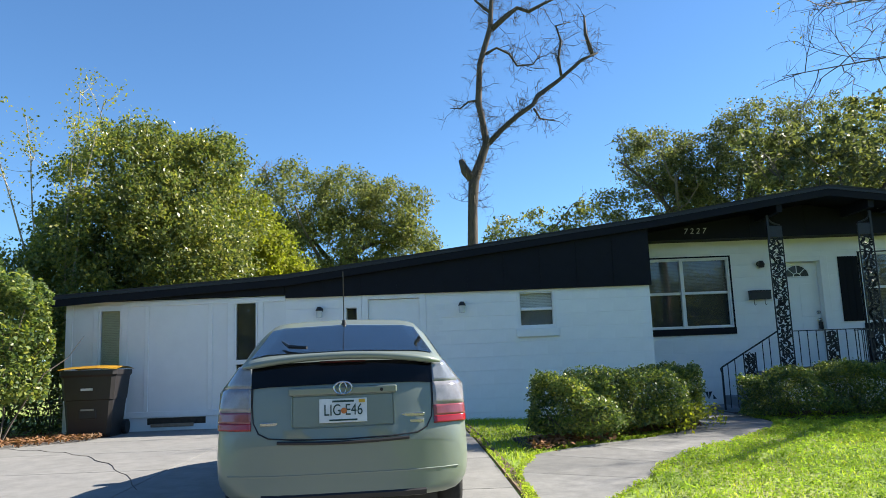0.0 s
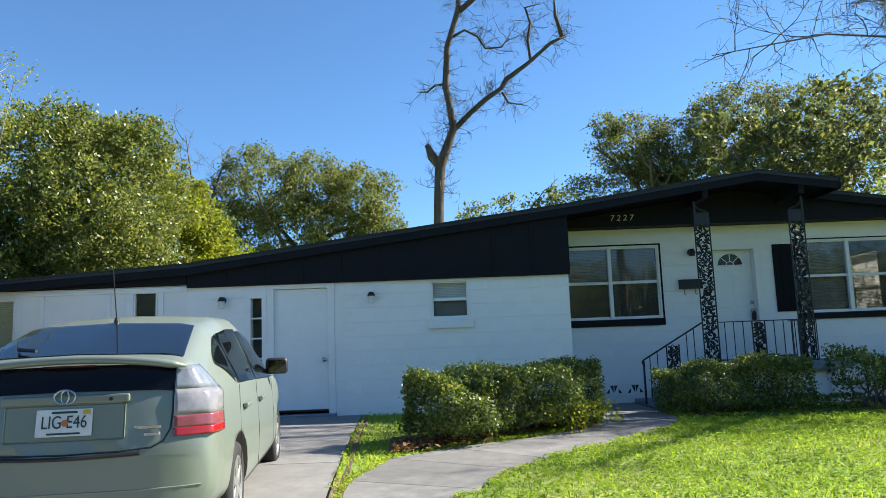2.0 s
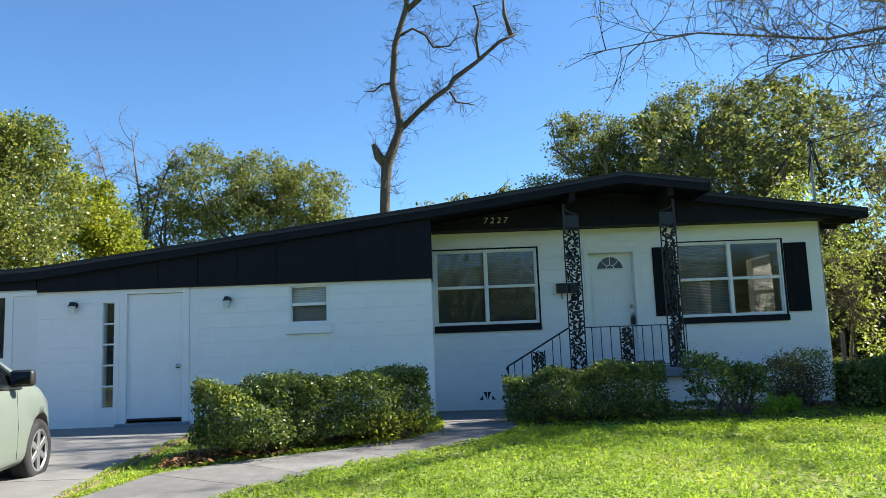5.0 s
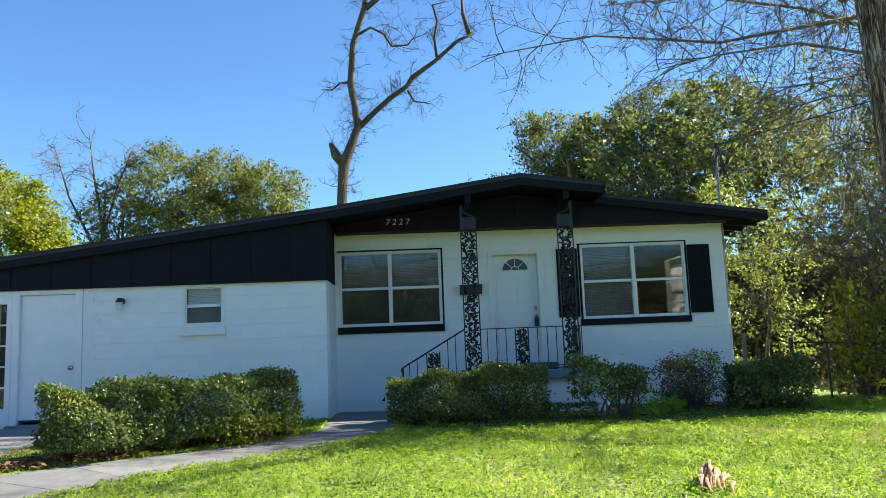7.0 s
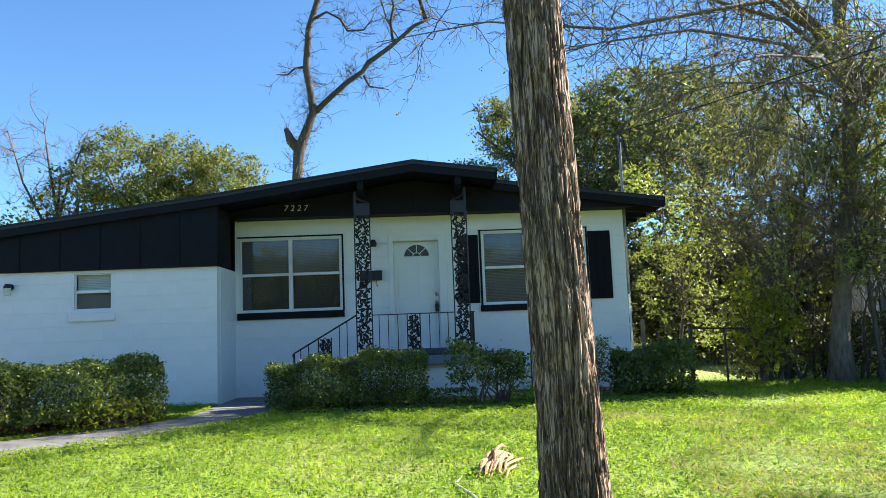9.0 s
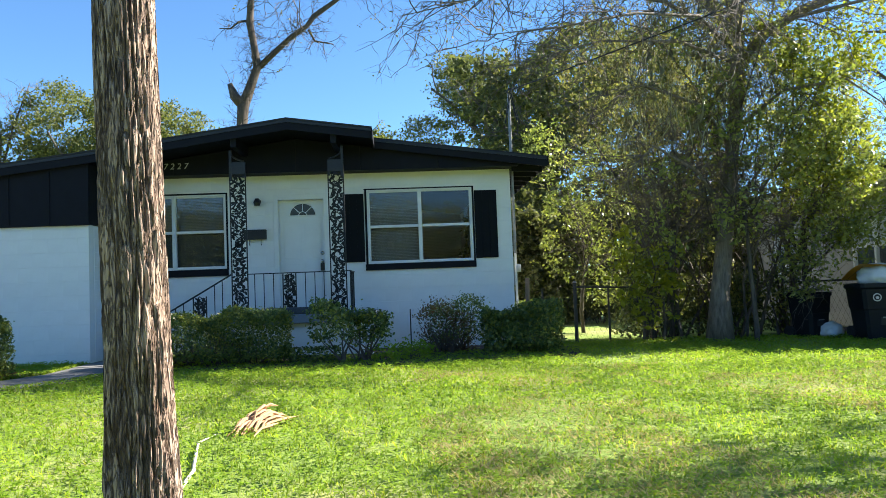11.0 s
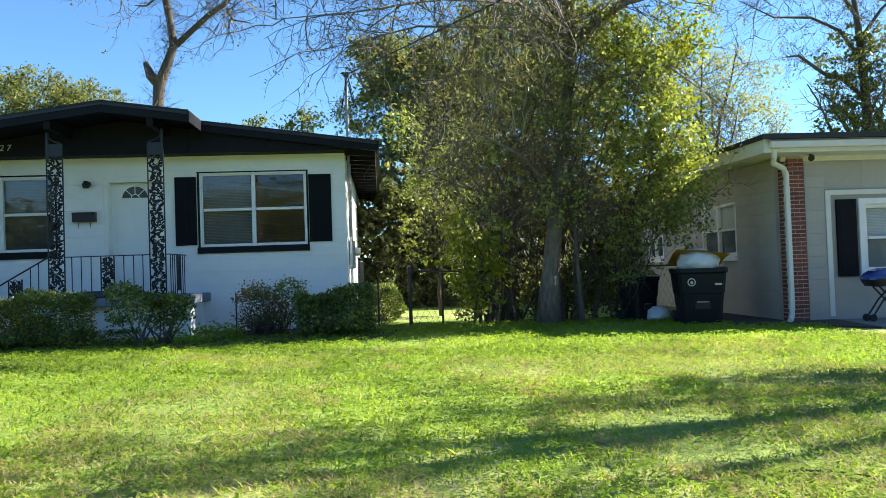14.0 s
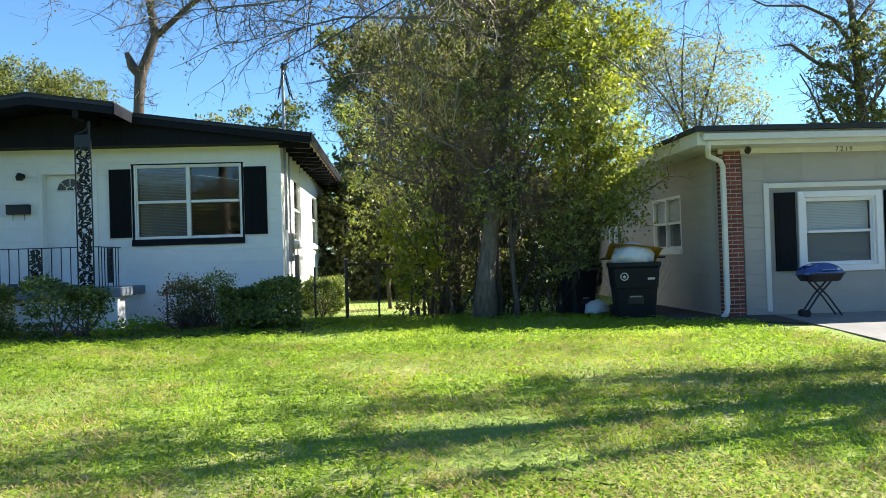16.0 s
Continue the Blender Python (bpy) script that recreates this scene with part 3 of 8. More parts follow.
def window(name, x0, x1, z0, z1, y, parent, cols=2, sill=None, blind="both", head=True, frame_w=0.045, screens=True, label="", m=None, slat=None, net=None, bare=(), backing=True):
    """A window in a wall facing -y: outer frame, sashes with a meeting rail, panes, slat blinds and sill."""
    win = empty(name)
    win.parent = parent
    if label:
        win["label"] = label
    if m is not None:
        win.matrix_basis = m
    f = frame_w
    fr = boxes((x0, x0 + f, y - 0.012, y + 0.07, z0, z1), (x1 - f, x1, y - 0.012, y + 0.07, z0, z1),
               (x0 + f, x1 - f, y - 0.012, y + 0.07, z0, z0 + f), (x0 + f, x1 - f, y - 0.012, y + 0.07, z1 - f, z1))
    part("frame", fr, M_TRIM, win)
    w = (x1 - x0 - 2 * f) / cols
    mid = (z0 + z1) / 2
    for i in range(cols):
        a, b = x0 + f + i * w, x0 + f + (i + 1) * w
        if i:
            part("mullion", boxes((a - 0.035, a + 0.035, y - 0.02, y + 0.06, z0 + f, z1 - f), bevel=0.004), M_TRIM, win)
        part("meeting_rail", boxes((a + 0.036, b - 0.036, y - 0.004, y + 0.05, mid - 0.025, mid + 0.025), bevel=0.004), M_TRIM, win)
        for r, s, dy in ((mid, z1 - f, 0.02), (z0 + f, mid, 0.034)):
            st = 0.022
            part("sash", boxes((a, a + st, y + dy, y + dy + 0.025, r, s), (b - st, b, y + dy, y + dy + 0.025, r, s),
                               (a + st, b - st, y + dy, y + dy + 0.025, r, r + st), (a + st, b - st, y + dy, y + dy + 0.025, s - st, s)), M_TRIM, win)
            p = part("pane", boxes((a + st, b - st, y + dy + 0.009, y + dy + 0.014, r + st, s - st)), M_GLASS, win)
            p.visible_shadow = False
        if screens:
            part("screen", boxes((a + 0.02, b - 0.02, y + 0.075, y + 0.078, z0 + f, mid)), net or M_SCREEN, win, "insect screen")
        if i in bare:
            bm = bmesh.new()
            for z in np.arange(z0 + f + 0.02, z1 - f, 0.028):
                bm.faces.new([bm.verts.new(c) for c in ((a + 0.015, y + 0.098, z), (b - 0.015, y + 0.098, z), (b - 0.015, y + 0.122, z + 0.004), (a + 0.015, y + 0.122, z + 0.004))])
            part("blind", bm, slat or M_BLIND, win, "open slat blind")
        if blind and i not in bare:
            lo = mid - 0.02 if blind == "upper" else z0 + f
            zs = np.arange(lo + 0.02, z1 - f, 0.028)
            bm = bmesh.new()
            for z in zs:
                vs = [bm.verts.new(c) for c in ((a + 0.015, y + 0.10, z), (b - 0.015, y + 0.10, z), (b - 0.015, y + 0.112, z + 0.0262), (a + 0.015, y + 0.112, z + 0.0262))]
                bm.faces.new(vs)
            part("blind", bm, slat or M_BLIND, win, "closed shaded white slat blind")
    # dark sheet behind the panes, painted with the gloom of the room
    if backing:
        part("backing", boxes((x0, x1, y + 0.35, y + 0.36, z0, z1)), M_DARK, win, "dark sheet in place of the dim room")
    if sill:
        part("sill", boxes((x0 - 0.03, x1 + 0.03, y - 0.06, y - 0.008, z0 - sill[0], z0 - 0.003), bevel=0.006), sill[1], win)
    return win


# walls
G_WIN = (1.40, 2.09, 1.86, 2.55)
G_LIGHT = (-1.60, -1.42, 0.66, 2.34)
G_DOOR = (-1.24, -0.29, 0.40, 2.51)
wall_x("garage_front_wall", -2.66, XG, YG, 0.22, 2.56, [G_WIN, G_LIGHT, G_DOOR], 0.2, M_WHITE, house)
wall_y("garage_return_wall", XG, YG + 0.2, YM, 0.22, 2.56, [], 0.2, M_WHITE, house)
W1 = (3.83, 5.70, 1.80, 3.16)
FDOOR = (6.60, 7.52, 0.96, 3.06)
W2 = (8.275, 10.22, 1.79, 3.155)
wall_x("main_front_wall", XG, XR, YM, 0.15, 3.52, [W1, FDOOR, W2], 0.2, M_WHITE, house)
S1, S2 = (16.15, 17.35, 1.70, 3.08), (19.6, 20.9, 1.70, 3.0)
wall_y("side_wall", XR, YM + 0.2, YB, 0.15, 3.55, [S1, S2], 0.2, M_WHITE, house)
part("rear_wall", prism([(-2.6, 0.1), (XR, 0.1), (XR, 3.54), (7.05, 4.05), (3.8, 3.6), (-2.6, 2.8)], YB, YB + 0.2), M_WHITE, house)
part("left_side_wall", boxes((-6.5, -6.3, YG + 0.1, 15.4, 0.1, 2.6)), M_WHITE, house)
part("wing_rear_wall", boxes((-6.5, -2.61, 15.4, 15.6, 0.1, 2.6)), M_WHITE, house)
part("back_side_wall", boxes((-2.6, -2.4, 15.4, YB, 0.1, 2.8)), M_WHITE, house)
part("inner_floor", boxes((-2.39, XR - 0.2, YM + 0.2, YB, 0.1, 0.3)), M_DARK, house)
part("partition", boxes((XG - 0.1, XG - 0.02, YM + 0.2, YB, 0.3, 3.5)), M_DARK, house)

# carport infill of white panels
for a, b, c, d in ((-6.5, -5.93, 0.2, 2.6), (-5.93, -5.53, 0.2, 0.9), (-5.93, -5.53, 2.47, 2.6), (-5.53, -3.56, 0.2, 2.6), (-3.56, -3.16, 2.52, 2.6), (-3.56, -3.16, 0.2, 0.62), (-3.16, -2.662, 0.2, 2.6)):
    part("infill_panel", boxes((a, b, YG, YG + 0.1, c, d)), M_PANEL, house, "flat white wall panel")
for a, b, c, d in ((-6.5, -6.38, 0.25, 2.58), (-6.02, -5.935, 0.3, 2.55), (-5.525, -5.42, 0.3, 2.55), (-5.42, -2.67, 2.50, 2.58), (-5.12, -5.05, 0.683, 2.497), (-4.02, -3.94, 0.683, 2.497),
                   (-3.68, -3.565, 0.3, 2.50), (-3.155, -3.06, 0.3, 2.50), (-5.42, -3.70, 0.58, 0.68), (-5.05, -4.02, 0.36, 0.45)):
    part("trim_board", boxes((a, b, YG - 0.022, YG - 0.001, c, d), bevel=0.003), M_TRIM, house)
part("bottom_gap", boxes((-5.05, -4.05, YG - 0.006, YG - 0.001, 0.46, 0.57)), M_SOIL, house, "dark gap with broken sill board")
part("broken_board", boxes((-4.98, -4.25, YG - 0.05, YG - 0.008, 0.42, 0.475), bevel=0.006), M_WOOD, house, "broken grey sill board", m=pose(0, 0, 0.0))


def slat_window(x0, x1, z0, z1, mat, label, rail=None):
    win = empty("window")
    win.parent = house
    win["label"] = label
    y = YG
    part("frame", boxes((x0, x0 + 0.03, y - 0.015, y + 0.06, z0, z1), (x1 - 0.03, x1, y - 0.015, y + 0.06, z0, z1), (x0 + 0.03, x1 - 0.03, y - 0.015, y + 0.06, z0, z0 + 0.03), (x0 + 0.03, x1 - 0.03, y - 0.015, y + 0.06, z1 - 0.03, z1)), M_TRIM, win)
    if rail:
        part("rail", boxes((x0 + 0.03, x1 - 0.03, y - 0.01, y + 0.05, rail - 0.04, rail + 0.04)), M_TRIM, win)
    pn = part("pane", boxes((x0 + 0.03, x1 - 0.03, y + 0.015, y + 0.02, z0 + 0.03, z1 - 0.03)), M_GLASS, win)
    pn.visible_shadow = False
    bm = bmesh.new()
    for z in np.arange(z0 + 0.04, z1 - 0.03, 0.03):
        bm.faces.new([bm.verts.new(c) for c in ((x0 + 0.035, y + 0.045, z), (x1 - 0.035, y + 0.045, z), (x1 - 0.035, y + 0.057, z + 0.0285), (x0 + 0.035, y + 0.057, z + 0.0285))])
    part("blind", bm, mat, win)
    # dark sheet added for the unlit room
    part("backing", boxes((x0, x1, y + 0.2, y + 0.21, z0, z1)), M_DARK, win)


slat_window(-5.93, -5.53, 0.9, 2.47, M_CREAM, "narrow window with a cream slat blind")
slat_window(-3.56, -3.16, 0.62, 2.52, M_SCREEN, "narrow window with dark slats", 1.47)

# garage door leaf, side light, window
gdoor = empty("side_door")
gdoor.parent = house
gdoor["label"] = "plain white flush door with a deadbolt"
part("leaf", boxes((-1.215, -0.315, YG + 0.03, YG + 0.07, 0.44, 2.47), bevel=0.004), M_DOOR, gdoor)
part("casing", boxes((-1.33, -1.216, YG - 0.03, YG + 0.05, 0.36, 2.56), (-0.314, -0.20, YG - 0.03, YG + 0.05, 0.36, 2.56), (-1.216, -0.314, YG - 0.03, YG + 0.05, 2.475, 2.56), bevel=0.005), M_TRIM, gdoor)
part("threshold", boxes((-1.34, -0.19, YG - 0.16, YG + 0.06, 0.30, 0.40), bevel=0.01), M_PORCH, gdoor, "grey painted door step")
part("weather_strip", boxes((-1.20, -0.33, YG + 0.015, YG + 0.029, 0.44, 0.47)), M_PLASTIC, gdoor)
bm = cyl(bmesh.new(), (-0.38, YG - 0.035, 1.28), (-0.38, YG + 0.03, 1.28), 0.035, 0.03, 14)
part("knob", bm, M_CHROME, gdoor, "round metal knob", True)
light = empty("side_light")
light.parent = house
light["label"] = "tall narrow louvred side light with dark panes"
part("surround", boxes((-1.72, -1.605, YG - 0.028, YG + 0.02, 0.34, 2.56), (-1.415, -1.332, YG - 0.028, YG + 0.02, 0.34, 2.56), (-1.605, -1.415, YG - 0.028, YG + 0.02, 2.345, 2.56), (-1.605, -1.415, YG - 0.028, YG + 0.02, 0.34, 0.655)), M_TRIM, light)
step = (2.34 - 0.66) / 5
for i in range(5):
    z = 0.66 + i * step
    part("pane", boxes((-1.597, -1.423, YG + 0.03, YG + 0.036, z + 0.015, z + step - 0.015)), M_GLASS, light).visible_shadow = False
    if i:
        part("bar", boxes((-1.6, -1.42, YG + 0.01, YG + 0.04, z - 0.013, z + 0.013)), M_TRIM, light)
# dark sheet added for the unlit space behind the panes
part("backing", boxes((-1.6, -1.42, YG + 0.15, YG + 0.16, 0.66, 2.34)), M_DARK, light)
window("window", *G_WIN, YG, house, cols=1, sill=(0.14, M_WHITE), blind="both", label="small white two-sash garage window", slat=M_TRIM, net=surface("dusty window net", (0.16, 0.165, 0.17), 0.8, grain=90, vary=0.1))
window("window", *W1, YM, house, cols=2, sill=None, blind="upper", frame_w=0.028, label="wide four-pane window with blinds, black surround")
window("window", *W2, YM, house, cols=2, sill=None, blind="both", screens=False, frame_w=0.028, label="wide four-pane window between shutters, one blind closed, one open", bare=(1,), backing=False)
part("window_surround", boxes((3.80, 5.73, YM - 0.05, YM - 0.008, 1.67, 1.795), (3.80, 5.735, YM - 0.02, YM - 0.008, 3.163, 3.19), (5.703, 5.735, YM - 0.02, YM - 0.008, 1.795, 3.163), bevel=0.003), M_BLACK, house, "black window ledge")
part("window_surround", boxes((8.22, 10.26, YM - 0.05, YM - 0.008, 1.67, 1.785), (8.22, 10.26, YM - 0.02, YM - 0.008, 3.158, 3.18), (8.232, 8.270, YM - 0.02, YM - 0.008, 1.785, 3.158), (10.224, 10.256, YM - 0.02, YM - 0.008, 1.785, 3.158), bevel=0.003), M_BLACK, house, "black window ledge")
for x0, x1 in ((7.83, 8.215), (10.265, 10.68)):
    sh = boxes((x0, x1, YM - 0.034, YM - 0.009, 1.83, 3.09), bevel=0.003)
    ob = part("shutter", sh, M_SHUTTER, house, "flat charcoal shutter")
    for k in range(3):
        w = (x1 - x0) / 3
        part("board", boxes((x0 + k * w + 0.004, x0 + (k + 1) * w - 0.004, YM - 0.041, YM - 0.0345, 1.835, 3.085)), M_SHUTTER, ob)

# side windows
for a, b, c, d in (S1, S2):
    window("window", 0, b - a, c, d, 0.0, house, cols=1, sill=(0.1, M_WHITE), blind="both", screens=False, label="plain two-sash side window", slat=M_SUNSLAT, backing=False, m=Matrix.Translation((XR, a, 0)) @ pose(0, 0, 0, 0, 0, 90))

# front door
fd = empty("front_door")
fd.parent = house
fd["label"] = "white front door with a fan light"
x0, x1 = 6.645, 7.475
YD = YM + 0.10       # the leaf hangs at the back of its opening
part("leaf", boxes((x0, x1, YD + 0.04, YD + 0.085, 0.99, 3.02), bevel=0.004), M_DOOR, fd)
part("casing", boxes((6.56, 6.643, YM - 0.025, YM + 0.06, 0.96, 3.13), (7.477, 7.62, YM - 0.025, YM + 0.06, 0.96, 3.13), (6.643, 7.477, YM - 0.025, YM + 0.06, 3.022, 3.13), bevel=0.005), M_TRIM, fd)
part("jamb", boxes((6.602, 6.6445, YM + 0.061, YM + 0.199, 0.962, 3.058), (7.4755, 7.518, YM + 0.061, YM + 0.199, 0.962, 3.058), (6.6445, 7.4755, YM + 0.061, YM + 0.199, 3.0205, 3.058)), M_TRIM, fd)
for spec in ((6.72, 7.02, YD + 0.032, YD + 0.0385, 1.15, 1.85), (7.10, 7.40, YD + 0.032, YD + 0.0385, 1.15, 1.85), (6.72, 7.02, YD + 0.032, YD + 0.0385, 1.95, 2.6), (7.10, 7.40, YD + 0.032, YD + 0.0385, 1.95, 2.6)):
    part("door_panel", boxes(spec, bevel=0.003), M_DOOR, fd)
cx, cz, rr = 7.075, 2.735, 0.245
bm = bmesh.new()
rim = [bm.verts.new((cx + rr * math.cos(math.pi * k / 20), YD + 0.034, cz + rr * 0.95 * math.sin(math.pi * k / 20))) for k in range(21)]
bm.faces.new(rim[::-1])
part("fan_light", bm, surface("dark fan glass", (0.05, 0.055, 0.05), 0.12, vary=0.3, bump=0), fd, "dark half-round fan light")
bm = bmesh.new()
for k in range(20):
    a, b = math.pi * k / 20, math.pi * (k + 1) / 20
    tube([(cx + rr * math.cos(a), YD + 0.03, cz + rr * 0.95 * math.sin(a)), (cx + rr * math.cos(b), YD + 0.03, cz + rr * 0.95 * math.sin(b))], 0.012, 5, bm)
    tube([(cx + 0.075 * math.cos(a), YD + 0.03, cz + 0.075 * math.sin(a)), (cx + 0.075 * math.cos(b), YD + 0.03, cz + 0.075 * math.sin(b))], 0.007, 4, bm)
tube([(cx - rr, YD + 0.03, cz), (cx + rr, YD + 0.03, cz)], 0.013, 5, bm)
for a in (45, 90, 135):
    a = radians(a)
    tube([(cx + 0.075 * math.cos(a), YD + 0.03, cz + 0.075 * math.sin(a)), (cx + rr * math.cos(a), YD + 0.03, cz + rr * 0.95 * math.sin(a))], 0.008, 4, bm)
part("fan_bars", bm, M_TRIM, fd)
bm = cyl(bmesh.new(), (7.42, YD + 0.0, 2.03), (7.42, YD + 0.04, 2.03), 0.032, 0.036, 14)
part("deadbolt", bm, M_CHROME, fd, smooth=True)
bm = cyl(bmesh.new(), (7.42, YD - 0.03, 1.88), (7.42, YD + 0.04, 1.88), 0.033, 0.028, 14)
part("knob", bm, M_CHROME, fd, smooth=True)
part("lock_box", boxes((7.385, 7.455, YD - 0.05, YD + 0.0, 1.70, 1.845), bevel=0.012, seg=2), M_PLASTIC, fd, "black key safe hanging on the knob")

# black gable boards over the garage, in panels
RAKE = [(-6.75, 2.70), (-2.6, 2.93), (3.8, 3.72), (7.05, 4.19)]


def roof_z(x):
    for (a, za), (b, zb) in zip(RAKE, RAKE[1:]):
        if x <= b:
            return za + (zb - za) * (x - a) / (b - a)
    return 4.19 - (x - 7.05) * 0.134


gx = [-2.66 + 0.6455 * i for i in range(11)]
gx[-1] = 3.79
for a, b in zip(gx, gx[1:]):
    part("gable_board", prism([(a + 0.003, 2.55), (b - 0.003, 2.55), (b - 0.003, roof_z(b) - 0.13), (a + 0.003, roof_z(a) - 0.13)], 13.20, 13.245), M_BLACK, house)
    if a > -2.6:
        part("batten", boxes((a - 0.02, a + 0.02, 13.188, 13.199, 2.56, roof_z(a) - 0.14)), M_BLACK, house)
part("gable_backing", prism([(-2.66, 2.565), (3.70, 2.565), (3.70, roof_z(3.7) - 0.13), (-2.66, roof_z(-2.66) - 0.13)], 13.246, 13.30), M_BLACK, house)
part("eave_filler", prism([(-6.5, 2.61), (-2.67, 2.61), (-2.67, roof_z(-2.67) - 0.11), (-6.5, roof_z(-6.5) - 0.101)], 13.20, 13.24), M_BLACK, house)
part("gable_return", prism([(3.70, 2.565), (3.79, 2.565), (3.79, 3.56), (3.70, 3.56)], 13.246, 14.09), M_BLACK, house, "black return board beside the porch")
cut = [3.79, 4.9, 6.0, 7.05, 8.2, 9.6, 11.05]
for a, b in zip(cut, cut[1:]):
    part("gable_board", prism([(a + 0.003, 3.465), (b - 0.003, 3.465), (b - 0.003, roof_z(b) - 0.13), (a + 0.003, roof_z(a) - 0.13)], 14.10, 14.14), M_BLACK, house)
part("soffit", boxes((3.80, 11.05, 14.141, YM - 0.01, 3.475, 3.50)), M_BLACK, house, "black soffit")

# roof
roof = empty("roof")
roof.parent = house
roof["label"] = "shallow dark roof with black fascia"
T = 0.10


def strip(xs, y0, y1, top=0.0, th=T):
    up = [(x, roof_z(x) + top) for x in xs]
    return prism(up + [(x, z - th) for x, z in up[::-1]], y0, y1)


part("deck", strip([-6.75, -2.601], 13.14, 15.7), M_BLACK, roof)
part("deck", strip([-2.6, 3.8, 7.05], 13.14, 24.4), M_BLACK, roof)
part("deck", strip([7.051, 11.55], 14.02, 24.4), M_BLACK, roof)
part("porch_deck", strip([7.051, 8.43], 13.14, 14.019), M_BLACK, roof)
part("shingles", strip([-6.78, -2.601], 13.08, 15.75, 0.03, 0.028), M_SHINGLE, roof)
part("shingles", strip([-2.6, 3.8, 7.05], 13.08, 24.45, 0.03, 0.028), M_SHINGLE, roof)
part("shingles", strip([7.051, 8.46], 13.08, 14.0, 0.03, 0.028), M_SHINGLE, roof)
part("shingles", strip([7.051, 11.6], 13.99 + 0.012, 24.45, 0.03, 0.028), M_SHINGLE, roof)
for xs, y in (([-6.76, -2.6], 13.10), ([-2.6, 3.8], 13.10), ([3.8, 7.05], 13.10), ([7.05, 8.44], 13.10), ([8.40, 11.56], 13.98)):
    part("fascia", strip(xs, y, y + 0.035, 0.0, 0.17), M_BLACK, roof)
    part("drip_edge", strip(xs, y - 0.012, y - 0.001, 0.0, 0.045), M_IRON, roof, "dark metal drip edge")
part("fascia", boxes((8.432, 8.465, 13.10, 13.98, 3.83, 4.01)), M_BLACK, roof)
part("fascia", boxes((11.556, 11.59, 13.98, 24.4, 3.44, 3.60)), M_BLACK, roof)
for i in range(16):
    y = 14.3 + i * 0.62
    part("rafter_tail", prism([(10.96, 3.40), (11.52, 3.37), (11.52, 3.47), (10.96, 3.545)], y, y + 0.05), M_BLACK, roof)
for i in range(6):
    x = 10.99 + i * 0.092
    z = roof_z(x) - T - 0.018
    part("soffit_board", boxes((x, x + 0.08, 14.15, 24.3, z - 0.006, z + 0.006)), M_WOOD if i in (5,) else M_BLACK, roof)

# porch: beams, floor, steps
for x in (6.16, 7.81):
    part("porch_beam", boxes((x - 0.05, x + 0.05, 13.16, 14.098, roof_z(x) - 0.30, roof_z(x) - T - 0.012)), M_BLACK, house)
part("porch_floor", boxes((5.98, 8.43, 13.28, YM - 0.01, 0.80, 0.955), bevel=0.012), M_PORCH, house, "grey painted porch slab")
part("porch_base", boxes((6.05, 8.30, 13.42, YM - 0.01, 0.1, 0.799)), M_WHITE, house, "white painted porch foundation")
part("porch_pier", boxes((8.12, 8.36, 13.33, 13.419, 0.1, 0.799), bevel=0.01), M_WHITE, house)
for i in range(3):
    part("porch_step", boxes((5.06 + 0.31 * i, 5.979, 13.30, YM - 0.012, 0.2 + 0.17 * i - 0.05 * (i > 0), 0.36 + 0.165 * i - 0.004), bevel=0.01), M_PORCH, house, "grey painted step")
mat_ob = part("door_mat", boxes((6.58, 7.55, 13.285, 13.405, 0.956, 1.07), bevel=0.025, seg=2), surface("dark grey matting", (0.055, 0.062, 0.07), 0.9, grain=40, vary=0.3, bump=0.5))
tagged(mat_ob, "thick dark grey mat folded along the porch edge", "doormat")

# narrow courses beside the garage door
for k in range(24):
    z = 0.40 + k * 0.088
    w = 0.16 + 0.12 * ((k * 7) % 3 == 0) + 0.05 * (k % 2)
    part("narrow_course", boxes((-0.195, -0.195 + w, YG - 0.014, YG - 0.0075, z, z + 0.080)), M_WHITE, house)

# pierced vents near the ground
for x0 in (4.53, 4.92):
    v = empty("vent")
    v.parent = house
    v["label"] = "pierced white vent block with dark triangles"
    part("block", boxes((x0, x0 + 0.34, YM - 0.016, YM - 0.009, 0.43, 0.62)), M_WHITE, v)
    for k in range(4):
        a = x0 + 0.02 + k * 0.076
        bm = bmesh.new()
        tri = [(a, 0.60), (a + 0.065, 0.60), (a + 0.065 if k < 2 else a, 0.46)]
        if k in (0, 3):
            tri = [(a, 0.46), (a + 0.065, 0.46), (a + 0.065 if k == 0 else a, 0.545)] if k == 0 else [(a, 0.46), (a + 0.065, 0.46), (a, 0.545)]
        bm.faces.new([bm.verts.new((x, YM - 0.0175, z)) for x, z in tri])
        part("hole", bm, M_PLASTIC, v)


